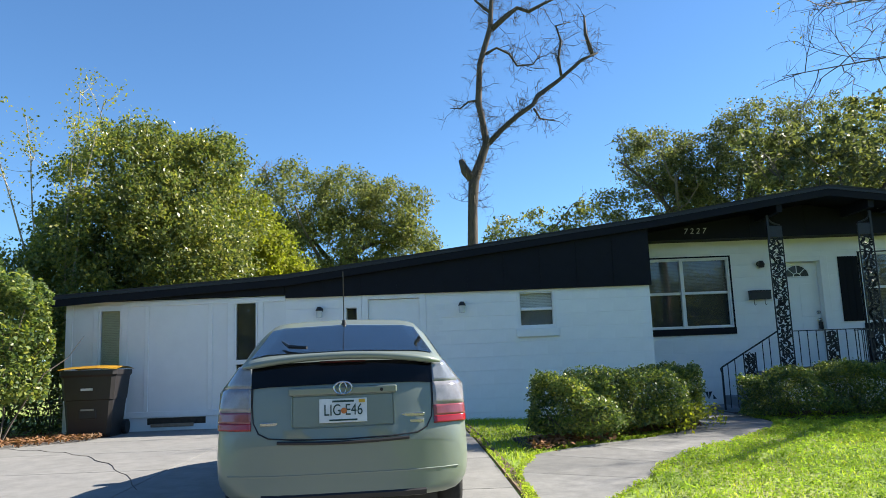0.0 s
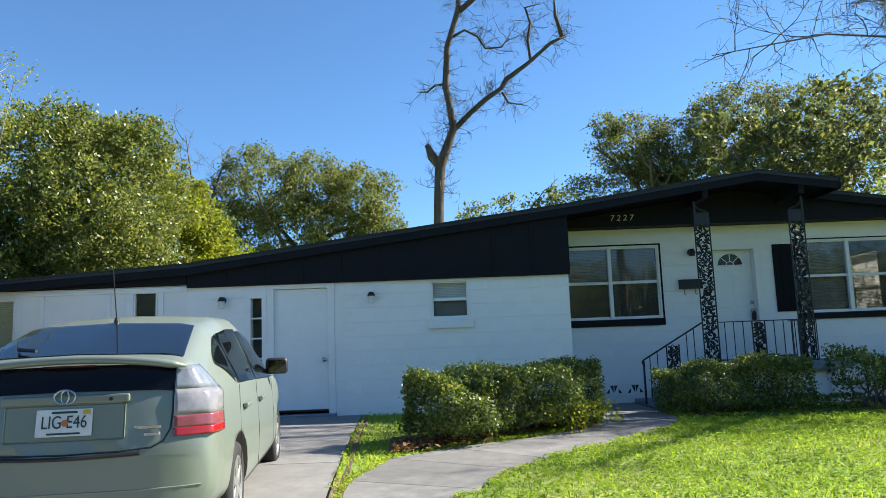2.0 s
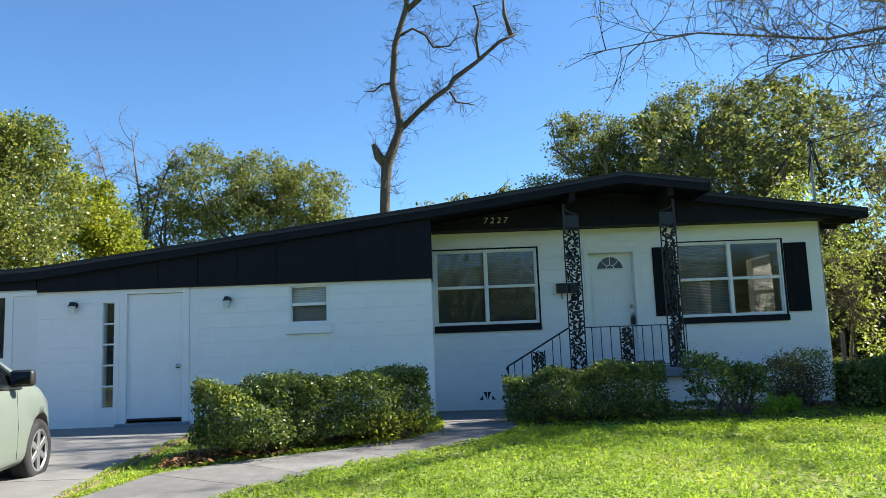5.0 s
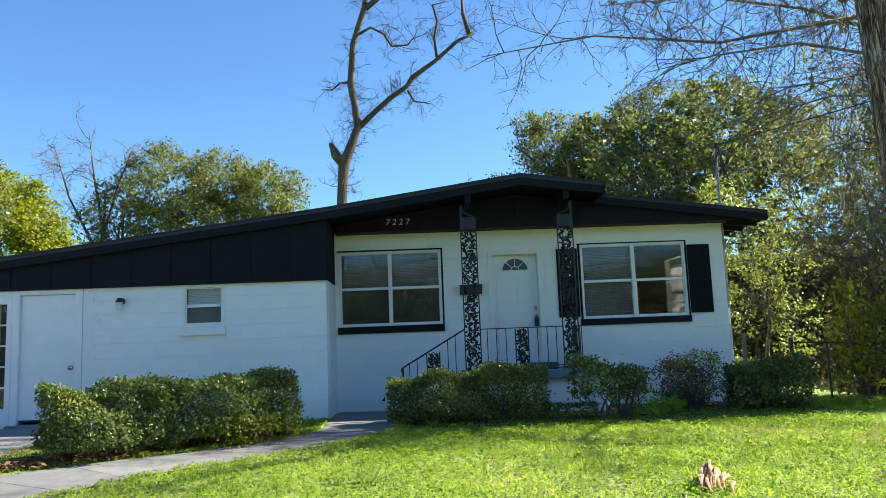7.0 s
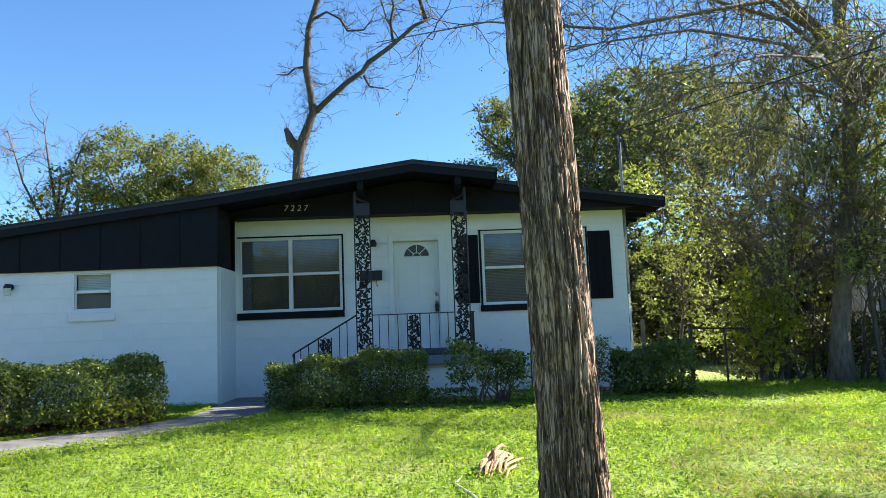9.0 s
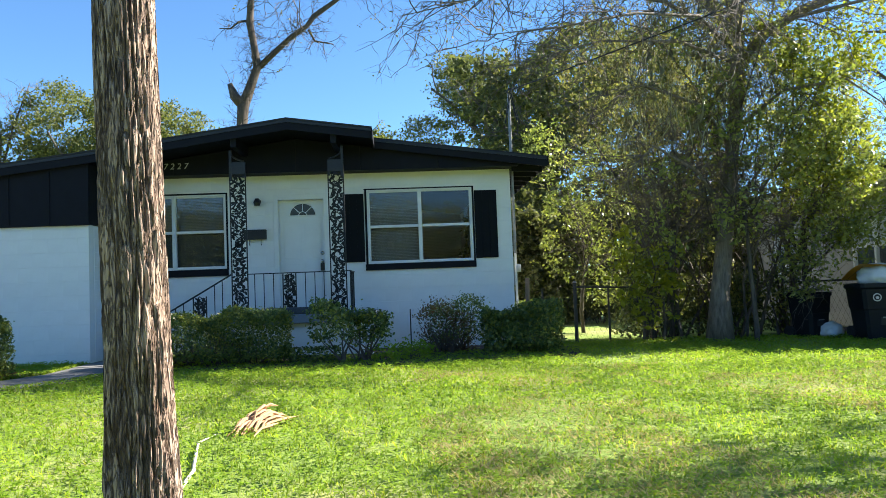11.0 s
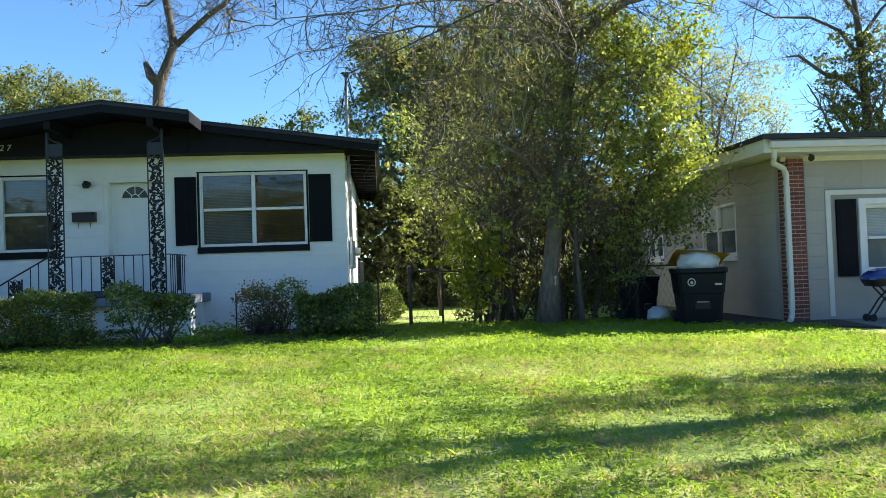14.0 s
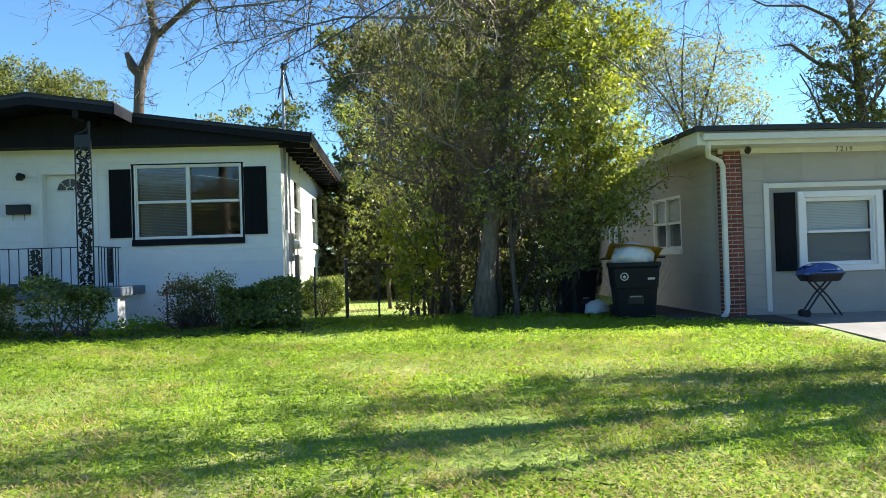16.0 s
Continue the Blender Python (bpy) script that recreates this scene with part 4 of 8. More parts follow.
# ---- wrought iron ----
def scroll_panel(name, w, h, rng, parent, m):
    """Openwork of leaves and curls between two flat bars, in the plane y = 0, from the ground up."""
    grp = empty(name)
    grp.parent = parent
    grp.matrix_basis = m
    part("side_bar", boxes((-w / 2, -w / 2 + 0.02, -0.01, 0.01, 0, h), bevel=0.002), M_IRON, grp)
    part("side_bar", boxes((w / 2 - 0.02, w / 2, -0.01, 0.01, 0, h), bevel=0.002), M_IRON, grp)
    bm = bmesh.new()
    amp = w / 2 - 0.05
    n = int(h / 0.02)
    stem = [(amp * 0.7 * math.sin(i * 0.02 * 2 * math.pi / 0.26), 0, i * h / n) for i in range(n + 1)]
    tube(stem, 0.007, 4, bm)
    tube([(-x, y, z) for x, y, z in stem], 0.006, 4, bm)
    z = 0.02
    while z < h - 0.02:
        for sx in (-1, 1):
            c = Vector((sx * rng.uniform(0.01, w / 2 - 0.03), 0, z + rng.uniform(-0.012, 0.012)))
            a = rng.uniform(0, 2 * math.pi)
            ln, wd = rng.uniform(0.032, 0.047), rng.uniform(0.013, 0.021)
            d, s = Vector((math.cos(a), 0, math.sin(a))), Vector((-math.sin(a), 0, math.cos(a)))
            ring = [c + d * ln * math.cos(q) + s * wd * math.sin(q) for q in [2 * math.pi * k / 7 for k in range(7)]]
            ring = [Vector((min(max(v.x, -w / 2 + 0.012), w / 2 - 0.012), 0, min(max(v.z, 0.004), h - 0.004))) for v in ring]
            f = [bm.verts.new(v + Vector((0, -0.004, 0))) for v in ring]
            b = [bm.verts.new(v + Vector((0, 0.004, 0))) for v in ring]
            bm.faces.new(f)
            bm.faces.new(b[::-1])
            for k in range(7):
                bm.faces.new((f[k], b[k], b[(k + 1) % 7], f[(k + 1) % 7]))
        z += 0.0172
    part("scrollwork", bm, M_IRON, grp, "cast leaf scrollwork")
    return grp


iron_rng = np.random.default_rng(5)
for x in (6.16, 7.81):
    post = empty("porch_post", Matrix.Translation((x, 13.44, 0.957)))
    tagged(post, "black wrought iron porch post with leaf scrollwork", "post", "porch posts")
    scroll_panel("panel", 0.28, 2.39, iron_rng, post, Matrix.Identity(4))
    part("head_plate", boxes((-0.135, 0.135, -0.014, 0.014, 2.391, 2.60), bevel=0.003), M_IRON, post)
    side = 1 if x < 7 else -1
    top = roof_z(x) - 0.302 - 0.957
    bm = boxes((-0.115 * side - 0.02, -0.115 * side + 0.02, -0.02, 0.02, 2.30, top - 0.001))
    part("head_bar", bm, M_IRON, post)
    pts = [(-0.10 * side + 0.21 * side * f * f, 0, 2.80 - 0.19 * f ** 0.6) for f in [i / 8 for i in range(9)]]
    part("bracket", tube(pts, 0.016, 6), M_IRON, post)
    part("foot", boxes((-0.13, 0.13, -0.05, 0.05, -0.001, 0.012)), M_IRON, post)

rail = empty("porch_railing", Matrix.Translation((0, 13.44, 0.957)))
tagged(rail, "black wrought iron porch railing with scrollwork inserts", "railing")
H = 0.70
part("top_rail", boxes((6.301, 7.669, -0.018, 0.018, H - 0.012, H + 0.004), bevel=0.003), M_IRON, rail)
part("bottom_rail", boxes((6.301, 7.669, -0.010, 0.010, 0.05, 0.064)), M_IRON, rail)
for x in (6.404, 6.557, 6.717, 7.249, 7.409, 7.562):
    part("baluster", boxes((x - 0.0065, x + 0.0065, -0.0065, 0.0065, 0.0, H - 0.012)), M_IRON, rail)
scroll_panel("insert", 0.235, 0.62, iron_rng, rail, Matrix.Translation((6.983, 0, 0.066)))
a, b = Vector((4.985, 0, 0.11)), Vector((6.02, 0, H))
part("hand_rail", tube([(4.97, 0, 0.03), (4.955, 0, 0.08), a, a.lerp(b, 0.5), b], 0.014, 6), M_IRON, rail)
part("newel", boxes((4.965, 4.995, -0.012, 0.012, -0.63, 0.10)), M_IRON, rail)
for f in (0.10, 0.225, 0.725, 0.85):
    p = a.lerp(b, f)
    low = {0: -0.63, 1: -0.60, 2: -0.43, 3: -0.27}[int(min(max((p.x - 4.75) / 0.31, 0), 3))]
    part("baluster", boxes((p.x - 0.0065, p.x + 0.0065, -0.0065, 0.0065, low, p.z)), M_IRON, rail)
scroll_panel("insert", 0.235, 0.52, iron_rng, rail, Matrix.Translation((5.49, 0, -0.17)) @ Matrix.Identity(4))
part("side_rail", boxes((7.985, 8.015, 0.02, 1.08, H - 0.012, H + 0.004)), M_IRON, rail)
part("corner_link", boxes((7.925, 8.015, -0.018, 0.018, H - 0.012, H + 0.004)), M_IRON, rail)
for k in range(8):
    y = 0.06 + k * 0.13
    if k != 4:
        part("baluster", boxes((7.9935, 8.0065, y - 0.0065, y + 0.0065, 0.0, H - 0.012)), M_IRON, rail)
scroll_panel("insert", 0.20, 0.62, iron_rng, rail, Matrix.Translation((8.0, 0.57, 0.066)) @ pose(0, 0, 0, 0, 0, 90))


# ---- fittings on the walls ----
def wall_lamp(x, y, z, jar=True):
    ob = empty("wall_lamp", Matrix.Translation((x, y, z)))
    tagged(ob, "black wall lamp with a clear jar shade" if jar else "small black wall lamp by the front door", "lamp", "wall lamps" if jar else "")
    bm = cyl(bmesh.new(), (0, -0.008, 0.02), (0, -0.03, 0.02), 0.055, 0.045, 16)
    part("back_plate", bm, M_PLASTIC, ob, smooth=False)
    part("arm", tube([(0, -0.02, 0.03), (0, -0.07, 0.055), (0, -0.11, 0.05)], 0.014, 6), M_PLASTIC, ob)
    bm = cyl(bmesh.new(), (0, -0.11, 0.0), (0, -0.11, 0.07), 0.068, 0.035, 16)
    part("cap", bm, M_PLASTIC, ob)
    if jar:
        bm = cyl(bmesh.new(), (0, -0.11, -0.12), (0, -0.11, 0.0), 0.048, 0.055, 16)
        part("jar", bm, M_LAMP, ob, "clear glass jar")
    else:
        bm = cyl(bmesh.new(), (0, -0.11, -0.06), (0, -0.11, 0.0), 0.05, 0.065, 16)
        part("shade", bm, M_PLASTIC, ob)


wall_lamp(0.43, YG - 0.008, 2.30)
wall_lamp(-2.06, YG - 0.008, 2.30)
wall_lamp(6.29, YM - 0.008, 2.98, False)

mb = empty("mailbox", Matrix.Translation((6.23, YM - 0.008, 2.31)))
tagged(mb, "black metal mailbox hung beside the front door", "mailbox")
part("body", prism([(-0.20, 0.0), (0.20, 0.0), (0.20, 0.15), (-0.20, 0.15)], -0.10, -0.002), M_PLASTIC, mb)
part("lid", boxes((-0.205, 0.205, -0.11, 0.0, 0.151, 0.175), bevel=0.006), M_PLASTIC, mb)
for x in (-0.11, 0.10):
    part("hook", tube([(x, -0.03, 0.0), (x, -0.03, -0.09), (x + 0.01, -0.05, -0.11), (x + 0.015, -0.07, -0.09)], 0.006, 5), M_PLASTIC, mb)

for i, ch in enumerate("7227"):
    text_part("house_number", ch, 0.15, Matrix.Translation((4.765 + i * 0.117, 14.096, 3.62)) @ pose(0, 0, 0, 90, 0, 0), M_NUMBER, house, 0.004, "pale metal numeral", 0.2)

mast = empty("service_mast", Matrix.Translation((10.99, 14.66, 0)))
tagged(mast, "grey steel electric service mast with looped cable", "electric mast")
part("pipe", cyl(bmesh.new(), (0.025, 0, 1.9), (0.025, 0, 4.93), 0.028, seg=10), M_STEEL, mast)
bm = cyl(bmesh.new(), (0.025, 0, 4.93), (0.06, -0.02, 5.03), 0.05, 0.045, 10)
part("weather_head", bm, M_PLASTIC, mast)
for k, (w, d) in enumerate(((0.16, 0.62), (0.11, 0.55), (-0.12, 0.60))):
    pts = [(0.05 + w * math.sin(math.pi * f) * (1 if k < 2 else 1), -0.03, 5.0 - d * math.sin(math.pi * f * 0.98) - (0.1 * f)) for f in [i / 14 for i in range(15)]]
    part("cable", tube(pts, 0.009, 4), M_PLASTIC, mast)
part("conduit", cyl(bmesh.new(), (0.025, 0, 0.5), (0.025, 0, 1.899), 0.022, seg=8), M_TRIM, mast)
drop = [(11.04 + 20 * f, 14.6 - 34 * f, 4.98 + 2.6 * f - 3.0 * f * (1 - f)) for f in [i / 20 for i in range(21)]]
cable = part("power_cable", tube(drop, 0.012, 4), M_PLASTIC)
tagged(cable, "thin black overhead power cable from the mast", "cable")

meter = empty("electric_meter", Matrix.Translation((XR + 0.009, 15.15, 1.55)))
tagged(meter, "grey electric meter box with a glass dome on the side wall", "meter")
part("box", boxes((0.0, 0.12, -0.13, 0.13, -0.25, 0.30), bevel=0.01), M_STEEL, meter)
part("dome", cyl(bmesh.new(), (0.121, 0, 0.08), (0.22, 0, 0.08), 0.085, 0.075, 16), M_LAMP, meter)
part("pipe", cyl(bmesh.new(), (0.06, 0, 0.301), (0.06, 0, 1.80), 0.02, seg=8), M_STEEL, meter)
part("lower_pipe", cyl(bmesh.new(), (0.05, 0.03, -1.30), (0.05, 0.03, -0.251), 0.022, seg=8), M_TRIM, meter)
stake = part("garden_stake", cyl(bmesh.new(), (9.0, 13.9, 0.15), (9.0, 13.9, 0.95), 0.014, 0.012, 6), M_RUSTY)
tagged(stake, "thin rusty stake standing in the shrub bed", "stake")
bm = cyl(bmesh.new(), (11.18, 14.55, 0.15), (11.2, 14.55, 1.42), 0.045, 0.04, 8)
tagged(part("fence_stub", bm, M_WOOD), "short weathered wooden post beside the house corner", "post")


# ---- wheelie bins ----
def bin_body(bm_parent, w, d, h, mat, lid_mat, open_lid=False):
    bm = bmesh.new()
    lv = [(0.0, 0.78), (0.05, 0.80), (0.55, 0.90), (0.56, 0.93), (0.9, 1.0), (0.93, 1.06), (1.0, 1.06)]
    rings = []
    for f, s in lv:
        ww, dd, c = w * s / 2, d * s / 2, 0.05
        rings.append([bm.verts.new((x, y, f * h)) for x, y in ((-ww + c, -dd), (ww - c, -dd), (ww, -dd + c), (ww, dd - c), (ww - c, dd), (-ww + c, dd), (-ww, dd - c), (-ww, -dd + c))])
    for a, b in zip(rings, rings[1:]):
        for k in range(8):
            bm.faces.new((a[k], a[(k + 1) % 8], b[(k + 1) % 8], b[k]))
    bm.faces.new(rings[0][::-1])
    bm.faces.new(rings[-1])
    part("tub", bm, mat, bm_parent)
    part("front_recess", boxes((-w * 0.16, w * 0.16, -d * 0.445, -d * 0.40, h * 0.28, h * 0.42), bevel=0.01), M_PLASTIC, bm_parent)
    part("catch_bar", boxes((-w * 0.12, w * 0.12, -d * 0.470, -d * 0.455, h * 0.40, h * 0.425)), M_STEEL, bm_parent, "metal lift bar")
    for s in (-1, 1):
        b2 = cyl(bmesh.new(), (s * w * 0.40, d * 0.42, 0.12), (s * w * 0.40 + s * 0.07, d * 0.42, 0.12), 0.12, seg=16)
        part("wheel", b2, M_RUBBER, bm_parent)
    part("handle", tube([(-w * 0.4, d * 0.52, h * 0.94), (-w * 0.4, d * 0.60, h * 0.95), (w * 0.4, d * 0.60, h * 0.95), (w * 0.4, d * 0.52, h * 0.94)], 0.016, 6), mat, bm_parent)
    lid = bmesh.new()
    n = 8
    rows = []
    for i in range(n + 1):
        f = i / n
        y = -d * 0.56 + f * d * 1.12
        z = 0.045 * math.sin(math.pi * f) + 0.03
        rows.append([lid.verts.new((x, y, z + 0.02 * (1 - (2 * x / w) ** 2))) for x in np.linspace(-w * 0.55, w * 0.55, 7)])
    for a, b in zip(rows, rows[1:]):
        for k in range(6):
            lid.faces.new((a[k], a[k + 1], b[k + 1], b[k]))
    bmesh.ops.solidify(lid, geom=lid.faces[:], thickness=0.022)
    m = Matrix.Translation((0, 0, h - 0.02))
    if open_lid:
        m = Matrix.Translation((0, d * 0.55, h - 0.01)) @ pose(0, 0, 0, -17, 7, 0) @ Matrix.Translation((0, -d * 0.55, 0))
    part("lid", lid, lid_mat, bm_parent, "yellow hinged lid", m=m)


bin1 = empty("recycling_bin", Matrix.Translation((-5.62, 12.55, ground_z(-5.6, 12.5) + 0.019)) @ pose(0, 0, 0, 0, 0, 4))
tagged(bin1, "dark brown wheelie bin with a closed yellow lid", "bin")
bin_body(bin1, 0.84, 0.78, 1.06, M_BINBROWN, M_YELLOW)
part("label", boxes((-0.09, 0.09, -0.412, -0.40, 0.74, 0.775)), M_NUMBER, bin1, "pale stamped number, worn")

bin2 = empty("recycling_bin", Matrix.Translation((17.22, 13.45, 0.10)) @ pose(0, 0, 0, 0, 0, -12))
tagged(bin2, "blue-black wheelie bin with open yellow lid over a bag", "bin")
bin_body(bin2, 0.82, 0.84, 1.0, M_BINBLACK, M_YELLOW, True)
badge = bmesh.new()
bmesh.ops.create_circle(badge, cap_ends=True, segments=24, radius=0.07, matrix=Matrix.Translation((-0.19, -0.43, 0.76)) @ pose(0, 0, 0, 90, 0, 0))
part("badge", badge, M_NUMBER, bin2, "round pale badge")
badge = bmesh.new()
bmesh.ops.create_circle(badge, cap_ends=True, segments=24, radius=0.052, matrix=Matrix.Translation((-0.19, -0.434, 0.76)) @ pose(0, 0, 0, 90, 0, 0))
part("badge_centre", badge, M_BINBLACK, bin2)
badge = bmesh.new()
bmesh.ops.create_circle(badge, cap_ends=True, segments=5, radius=0.03, matrix=Matrix.Translation((-0.19, -0.438, 0.755)) @ pose(0, 0, 0, 90, 0, 0))
part("badge_mark", badge, M_NUMBER, bin2)
part("label", boxes((0.20, 0.32, -0.435, -0.425, 0.70, 0.735)), M_NUMBER, bin2, "pale stamped mark")


def bag_mesh(r, seed):
    bm = bmesh.new()
    bmesh.ops.create_icosphere(bm, subdivisions=4, radius=1.0)
    for v in bm.verts:
        k = 1 + 0.16 * noise.noise(v.co * 2.3 + Vector((seed, 0, 0))) + 0.07 * noise.noise(v.co * 7)
        v.co = Vector((v.co.x * r[0], v.co.y * r[1], v.co.z * r[2])) * k
    return bm


bag = part("rubbish_bag", bag_mesh((0.36, 0.33, 0.24), 3), M_BAG, m=Matrix.Translation((17.20, 13.36, 1.20)), smooth=True)
tagged(bag, "stuffed white plastic bag bulging out of the bin", "bag")
bag = part("rubbish_bag", bag_mesh((0.22, 0.2, 0.17), 8), M_BAG, m=Matrix.Translation((16.72, 14.15, 0.24)), smooth=True)
tagged(bag, "crumpled white plastic bag lying on the ground", "bag")

bin3 = empty("rubbish_bin", Matrix.Translation((16.45, 14.35, 0.10)) @ pose(0, 0, 0, 0, 0, 18))
tagged(bin3, "black rubbish bin with its dark lid ajar", "bin")
bin_body(bin3, 0.56, 0.56, 0.86, M_BINBLACK, M_BINBLACK, False)

# splintered stump in the lawn
rng = np.random.default_rng(21)
stump = empty("splintered_wood", Matrix.Translation((7.67, 7.12, ground_z(7.67, 7.12))))
tagged(stump, "low heap of pale splintered wood strips on the lawn", "wood")
for k in range(30):
    a = rng.normal() * 0.16
    bm = bmesh.new()
    ln, lift, off = rng.uniform(0.3, 0.66), rng.uniform(0.03, 0.17), rng.normal() * 0.05
    lift *= max(0.25, 1 - abs(off) * 6)
    tube([(-ln * 0.55, 0, -0.02), (-ln * 0.2, 0.012, lift * 0.8), (ln * 0.1, -0.01, lift), (ln * 0.5, 0.01, lift * rng.uniform(0.1, 0.8))], [0.006, 0.015 * rng.uniform(0.6, 1.2), 0.016, 0.003], 5, bm)
    part("splinter", bm, M_SPLINTER, stump, m=pose(0.37 * rng.normal() * 0.08 - 0.93 * off, 0.93 * rng.normal() * 0.08 + 0.37 * off, 0.012 + rng.uniform(0, 0.03), 0, 0, 68 + math.degrees(a)))

# ---- wire fence between the houses ----
fence = empty("wire_fence", Matrix.Translation((0, 0, 0)))
tagged(fence, "low chain-link fence with rusty steel posts", "fence")
for x, y, r in ((12.10, 14.62, 0.035), (12.70, 14.5, 0.02), (13.55, 14.6, 0.025), (15.2, 15.6, 0.025), (16.6, 15.6, 0.025), (11.5, 14.7, 0.02)):
    part("post", cyl(bmesh.new(), (x, y, 0.1), (x, y, 1.30 if r > 0.03 else 1.18), r, seg=10), M_RUSTY, fence)
part("post_cap", cyl(bmesh.new(), (12.10, 14.62, 1.30), (12.10, 14.62, 1.335), 0.042, 0.02, 10), M_STEEL, fence)
part("top_rail", tube([(12.1, 14.62, 1.22), (13.55, 14.6, 1.16), (15.2, 15.6, 1.15), (18.6, 15.6, 1.15)], 0.018, 6), M_RUSTY, fence)
bm = bmesh.new()
for i in range(58):
    x = 12.12 + i * 0.11
    y = 14.62 if x < 13.55 else 14.6 + min(1.0, (x - 13.55) / 1.65)
    for s in (-1, 1):
        tube([(x, y, 0.2), (x + s * 0.48, y, 1.15)], 0.0022, 3, bm)
mesh_ob = part("wire_mesh", bm, M_RUSTY, fence, "thin wire netting")
mesh_ob["kind"] = "stuff"

# ---- the grey house next door ----
NX, NY = 18.72, 13.17
nb = empty("house")
tagged(nb, "low grey house with red brick corner and cream eaves", "house")
NET = surface("grey window net", (0.20, 0.21, 0.23), 0.8, grain=90, vary=0.1)
NW1, NW2 = (14.95, 16.55, 1.30, 2.38), (18.9, 20.0, 1.30, 2.38)
wall_y("side_wall", NX, NY + 0.25, 26.0, 0.0, 3.02, [NW1, NW2], -0.2, M_GREY, nb, 0.205, 0.62)
NWIN = (20.24, 21.55, 0.94, 2.14)
wall_x("front_wall", 19.13, 19.50, NY, 0.0, 3.02, [], 0.2, M_GREY, nb, 0.205, 0.41)
wall_x("front_infill", 19.50, 26.5, NY + 0.03, 0.0, 3.02, [NWIN], 0.2, M_GREY, nb, 3.1, 9.0, "flat grey infill panel")
part("gutter", boxes((18.2, 27.5, 12.52, 12.62, 3.10, 3.22), bevel=0.012), M_CREAMTRIM, nb)
for a, b, c, d in ((19.50, 19.595, 0.16, 2.41), (19.595, 23.0, 2.32, 2.41)):
    part("trim_board", boxes((a, b, NY - 0.03, NY - 0.009, c, d), bevel=0.004), M_CREAMTRIM, nb)
for x0 in (19.70, 21.72):
    s = part("shutter", boxes((x0, x0 + 0.37, NY - 0.03, NY + 0.018, 0.86, 2.24), bevel=0.003), M_SHUTTER, nb, "black panelled shutter")
    for z0, z1 in ((0.94, 1.48), (1.58, 2.16)):
        part("panel", boxes((x0 + 0.06, x0 + 0.31, NY - 0.036, NY - 0.0305, z0, z1), bevel=0.002), M_SHUTTER, s)
window("window", *NWIN, NY + 0.03, nb, cols=1, sill=None, blind="both", screens=True, label="white framed window with a drawn pale blind", slat=M_TRIM, net=NET)
part("window_casing", boxes((20.12, 20.238, NY - 0.03, NY + 0.02, 0.83, 2.25), (21.552, 21.67, NY - 0.03, NY + 0.02, 0.83, 2.25), (20.238, 21.552, NY - 0.03, NY + 0.02, 2.142, 2.25), (20.238, 21.552, NY - 0.03, NY + 0.02, 0.83, 0.938), bevel=0.005), M_TRIM, nb)
for a, b, c, d in (NW1, NW2):
    side_window = window("window", 0, b - a, c, d, 0.0, nb, cols=2, sill=(0.1, M_TRIM), blind=None, screens=False, label="small white sliding side window", m=Matrix.Translation((NX, b, 0)) @ pose(0, 0, 0, 0, 0, -90))
    part("curtain", boxes((0.05, b - a - 0.05, 0.075, 0.08, (c + d) / 2, d - 0.05)), M_TRIM, side_window, "drawn pale curtain")
    part("screen", boxes((0.05, b - a - 0.05, 0.075, 0.08, c + 0.05, (c + d) / 2 - 0.002)), NET, side_window, "grey insect screen")
# eaves, fascia and roof
nroof = empty("roof")
nroof.parent = nb
part("soffit", boxes((18.15, 27.5, 12.62, 26.5, 3.03, 3.06)), M_CREAMTRIM, nroof, "cream boarded soffit")
part("frieze", boxes((18.70, 26.5, NY - 0.035, NY - 0.01, 2.94, 3.029)), M_CREAMTRIM, nroof)
part("fascia", boxes((18.15, 27.5, 12.622, 12.65, 3.06, 3.26)), M_CREAMTRIM, nroof)
part("fascia", boxes((18.12, 18.149, 12.62, 26.5, 3.03, 3.26)), M_CREAMTRIM, nroof)
bm = bmesh.new()
vs = [bm.verts.new(v) for v in ((18.05, 12.50, 3.262), (27.6, 12.50, 3.262), (27.6, 26.6, 3.262), (18.05, 26.6, 3.262), (18.05, 12.50, 3.33), (27.6, 12.50, 3.33), (27.6, 26.6, 3.33), (18.05, 26.6, 3.33), (22.5, 17.5, 3.9), (22.5, 22, 3.9))]
for f in ((3, 2, 1, 0), (0, 1, 5, 4), (1, 2, 6, 5), (2, 3, 7, 6), (3, 0, 4, 7), (4, 5, 8), (5, 6, 9, 8), (6, 7, 9), (7, 4, 8, 9)):
    bm.faces.new([vs[i] for i in f])
part("shingles", bm, M_SHINGLE, nroof)
part("drip_edge", boxes((18.04, 27.6, 12.48, 12.498, 3.25, 3.335)), M_IRON, nroof)
part("inner_floor", boxes((18.93, 26.4, 13.4, 26, -0.05, 0.15)), M_DARK, nb)
part("rear_wall", boxes((18.72, 26.5, 26.0, 26.2, 0, 3.02)), M_GREY, nb)
part("far_wall", boxes((26.4, 26.6, 13.2, 26.0, 0, 3.02)), M_GREY, nb)
spout = empty("downspout")
spout.parent = nb
spout["label"] = "cream metal downspout"
part("elbow", tube([(18.30, 12.60, 3.10), (18.32, 12.66, 2.98), (18.40, 12.85, 2.88), (18.68, 13.02, 2.80), (18.74, 13.05, 2.70), (18.74, 13.06, 2.5)], 0.048, 8), M_CREAMTRIM, spout)
part("pipe", boxes((18.70, 18.785, 13.02, 13.10, 0.30, 2.5), bevel=0.012), M_CREAMTRIM, spout)
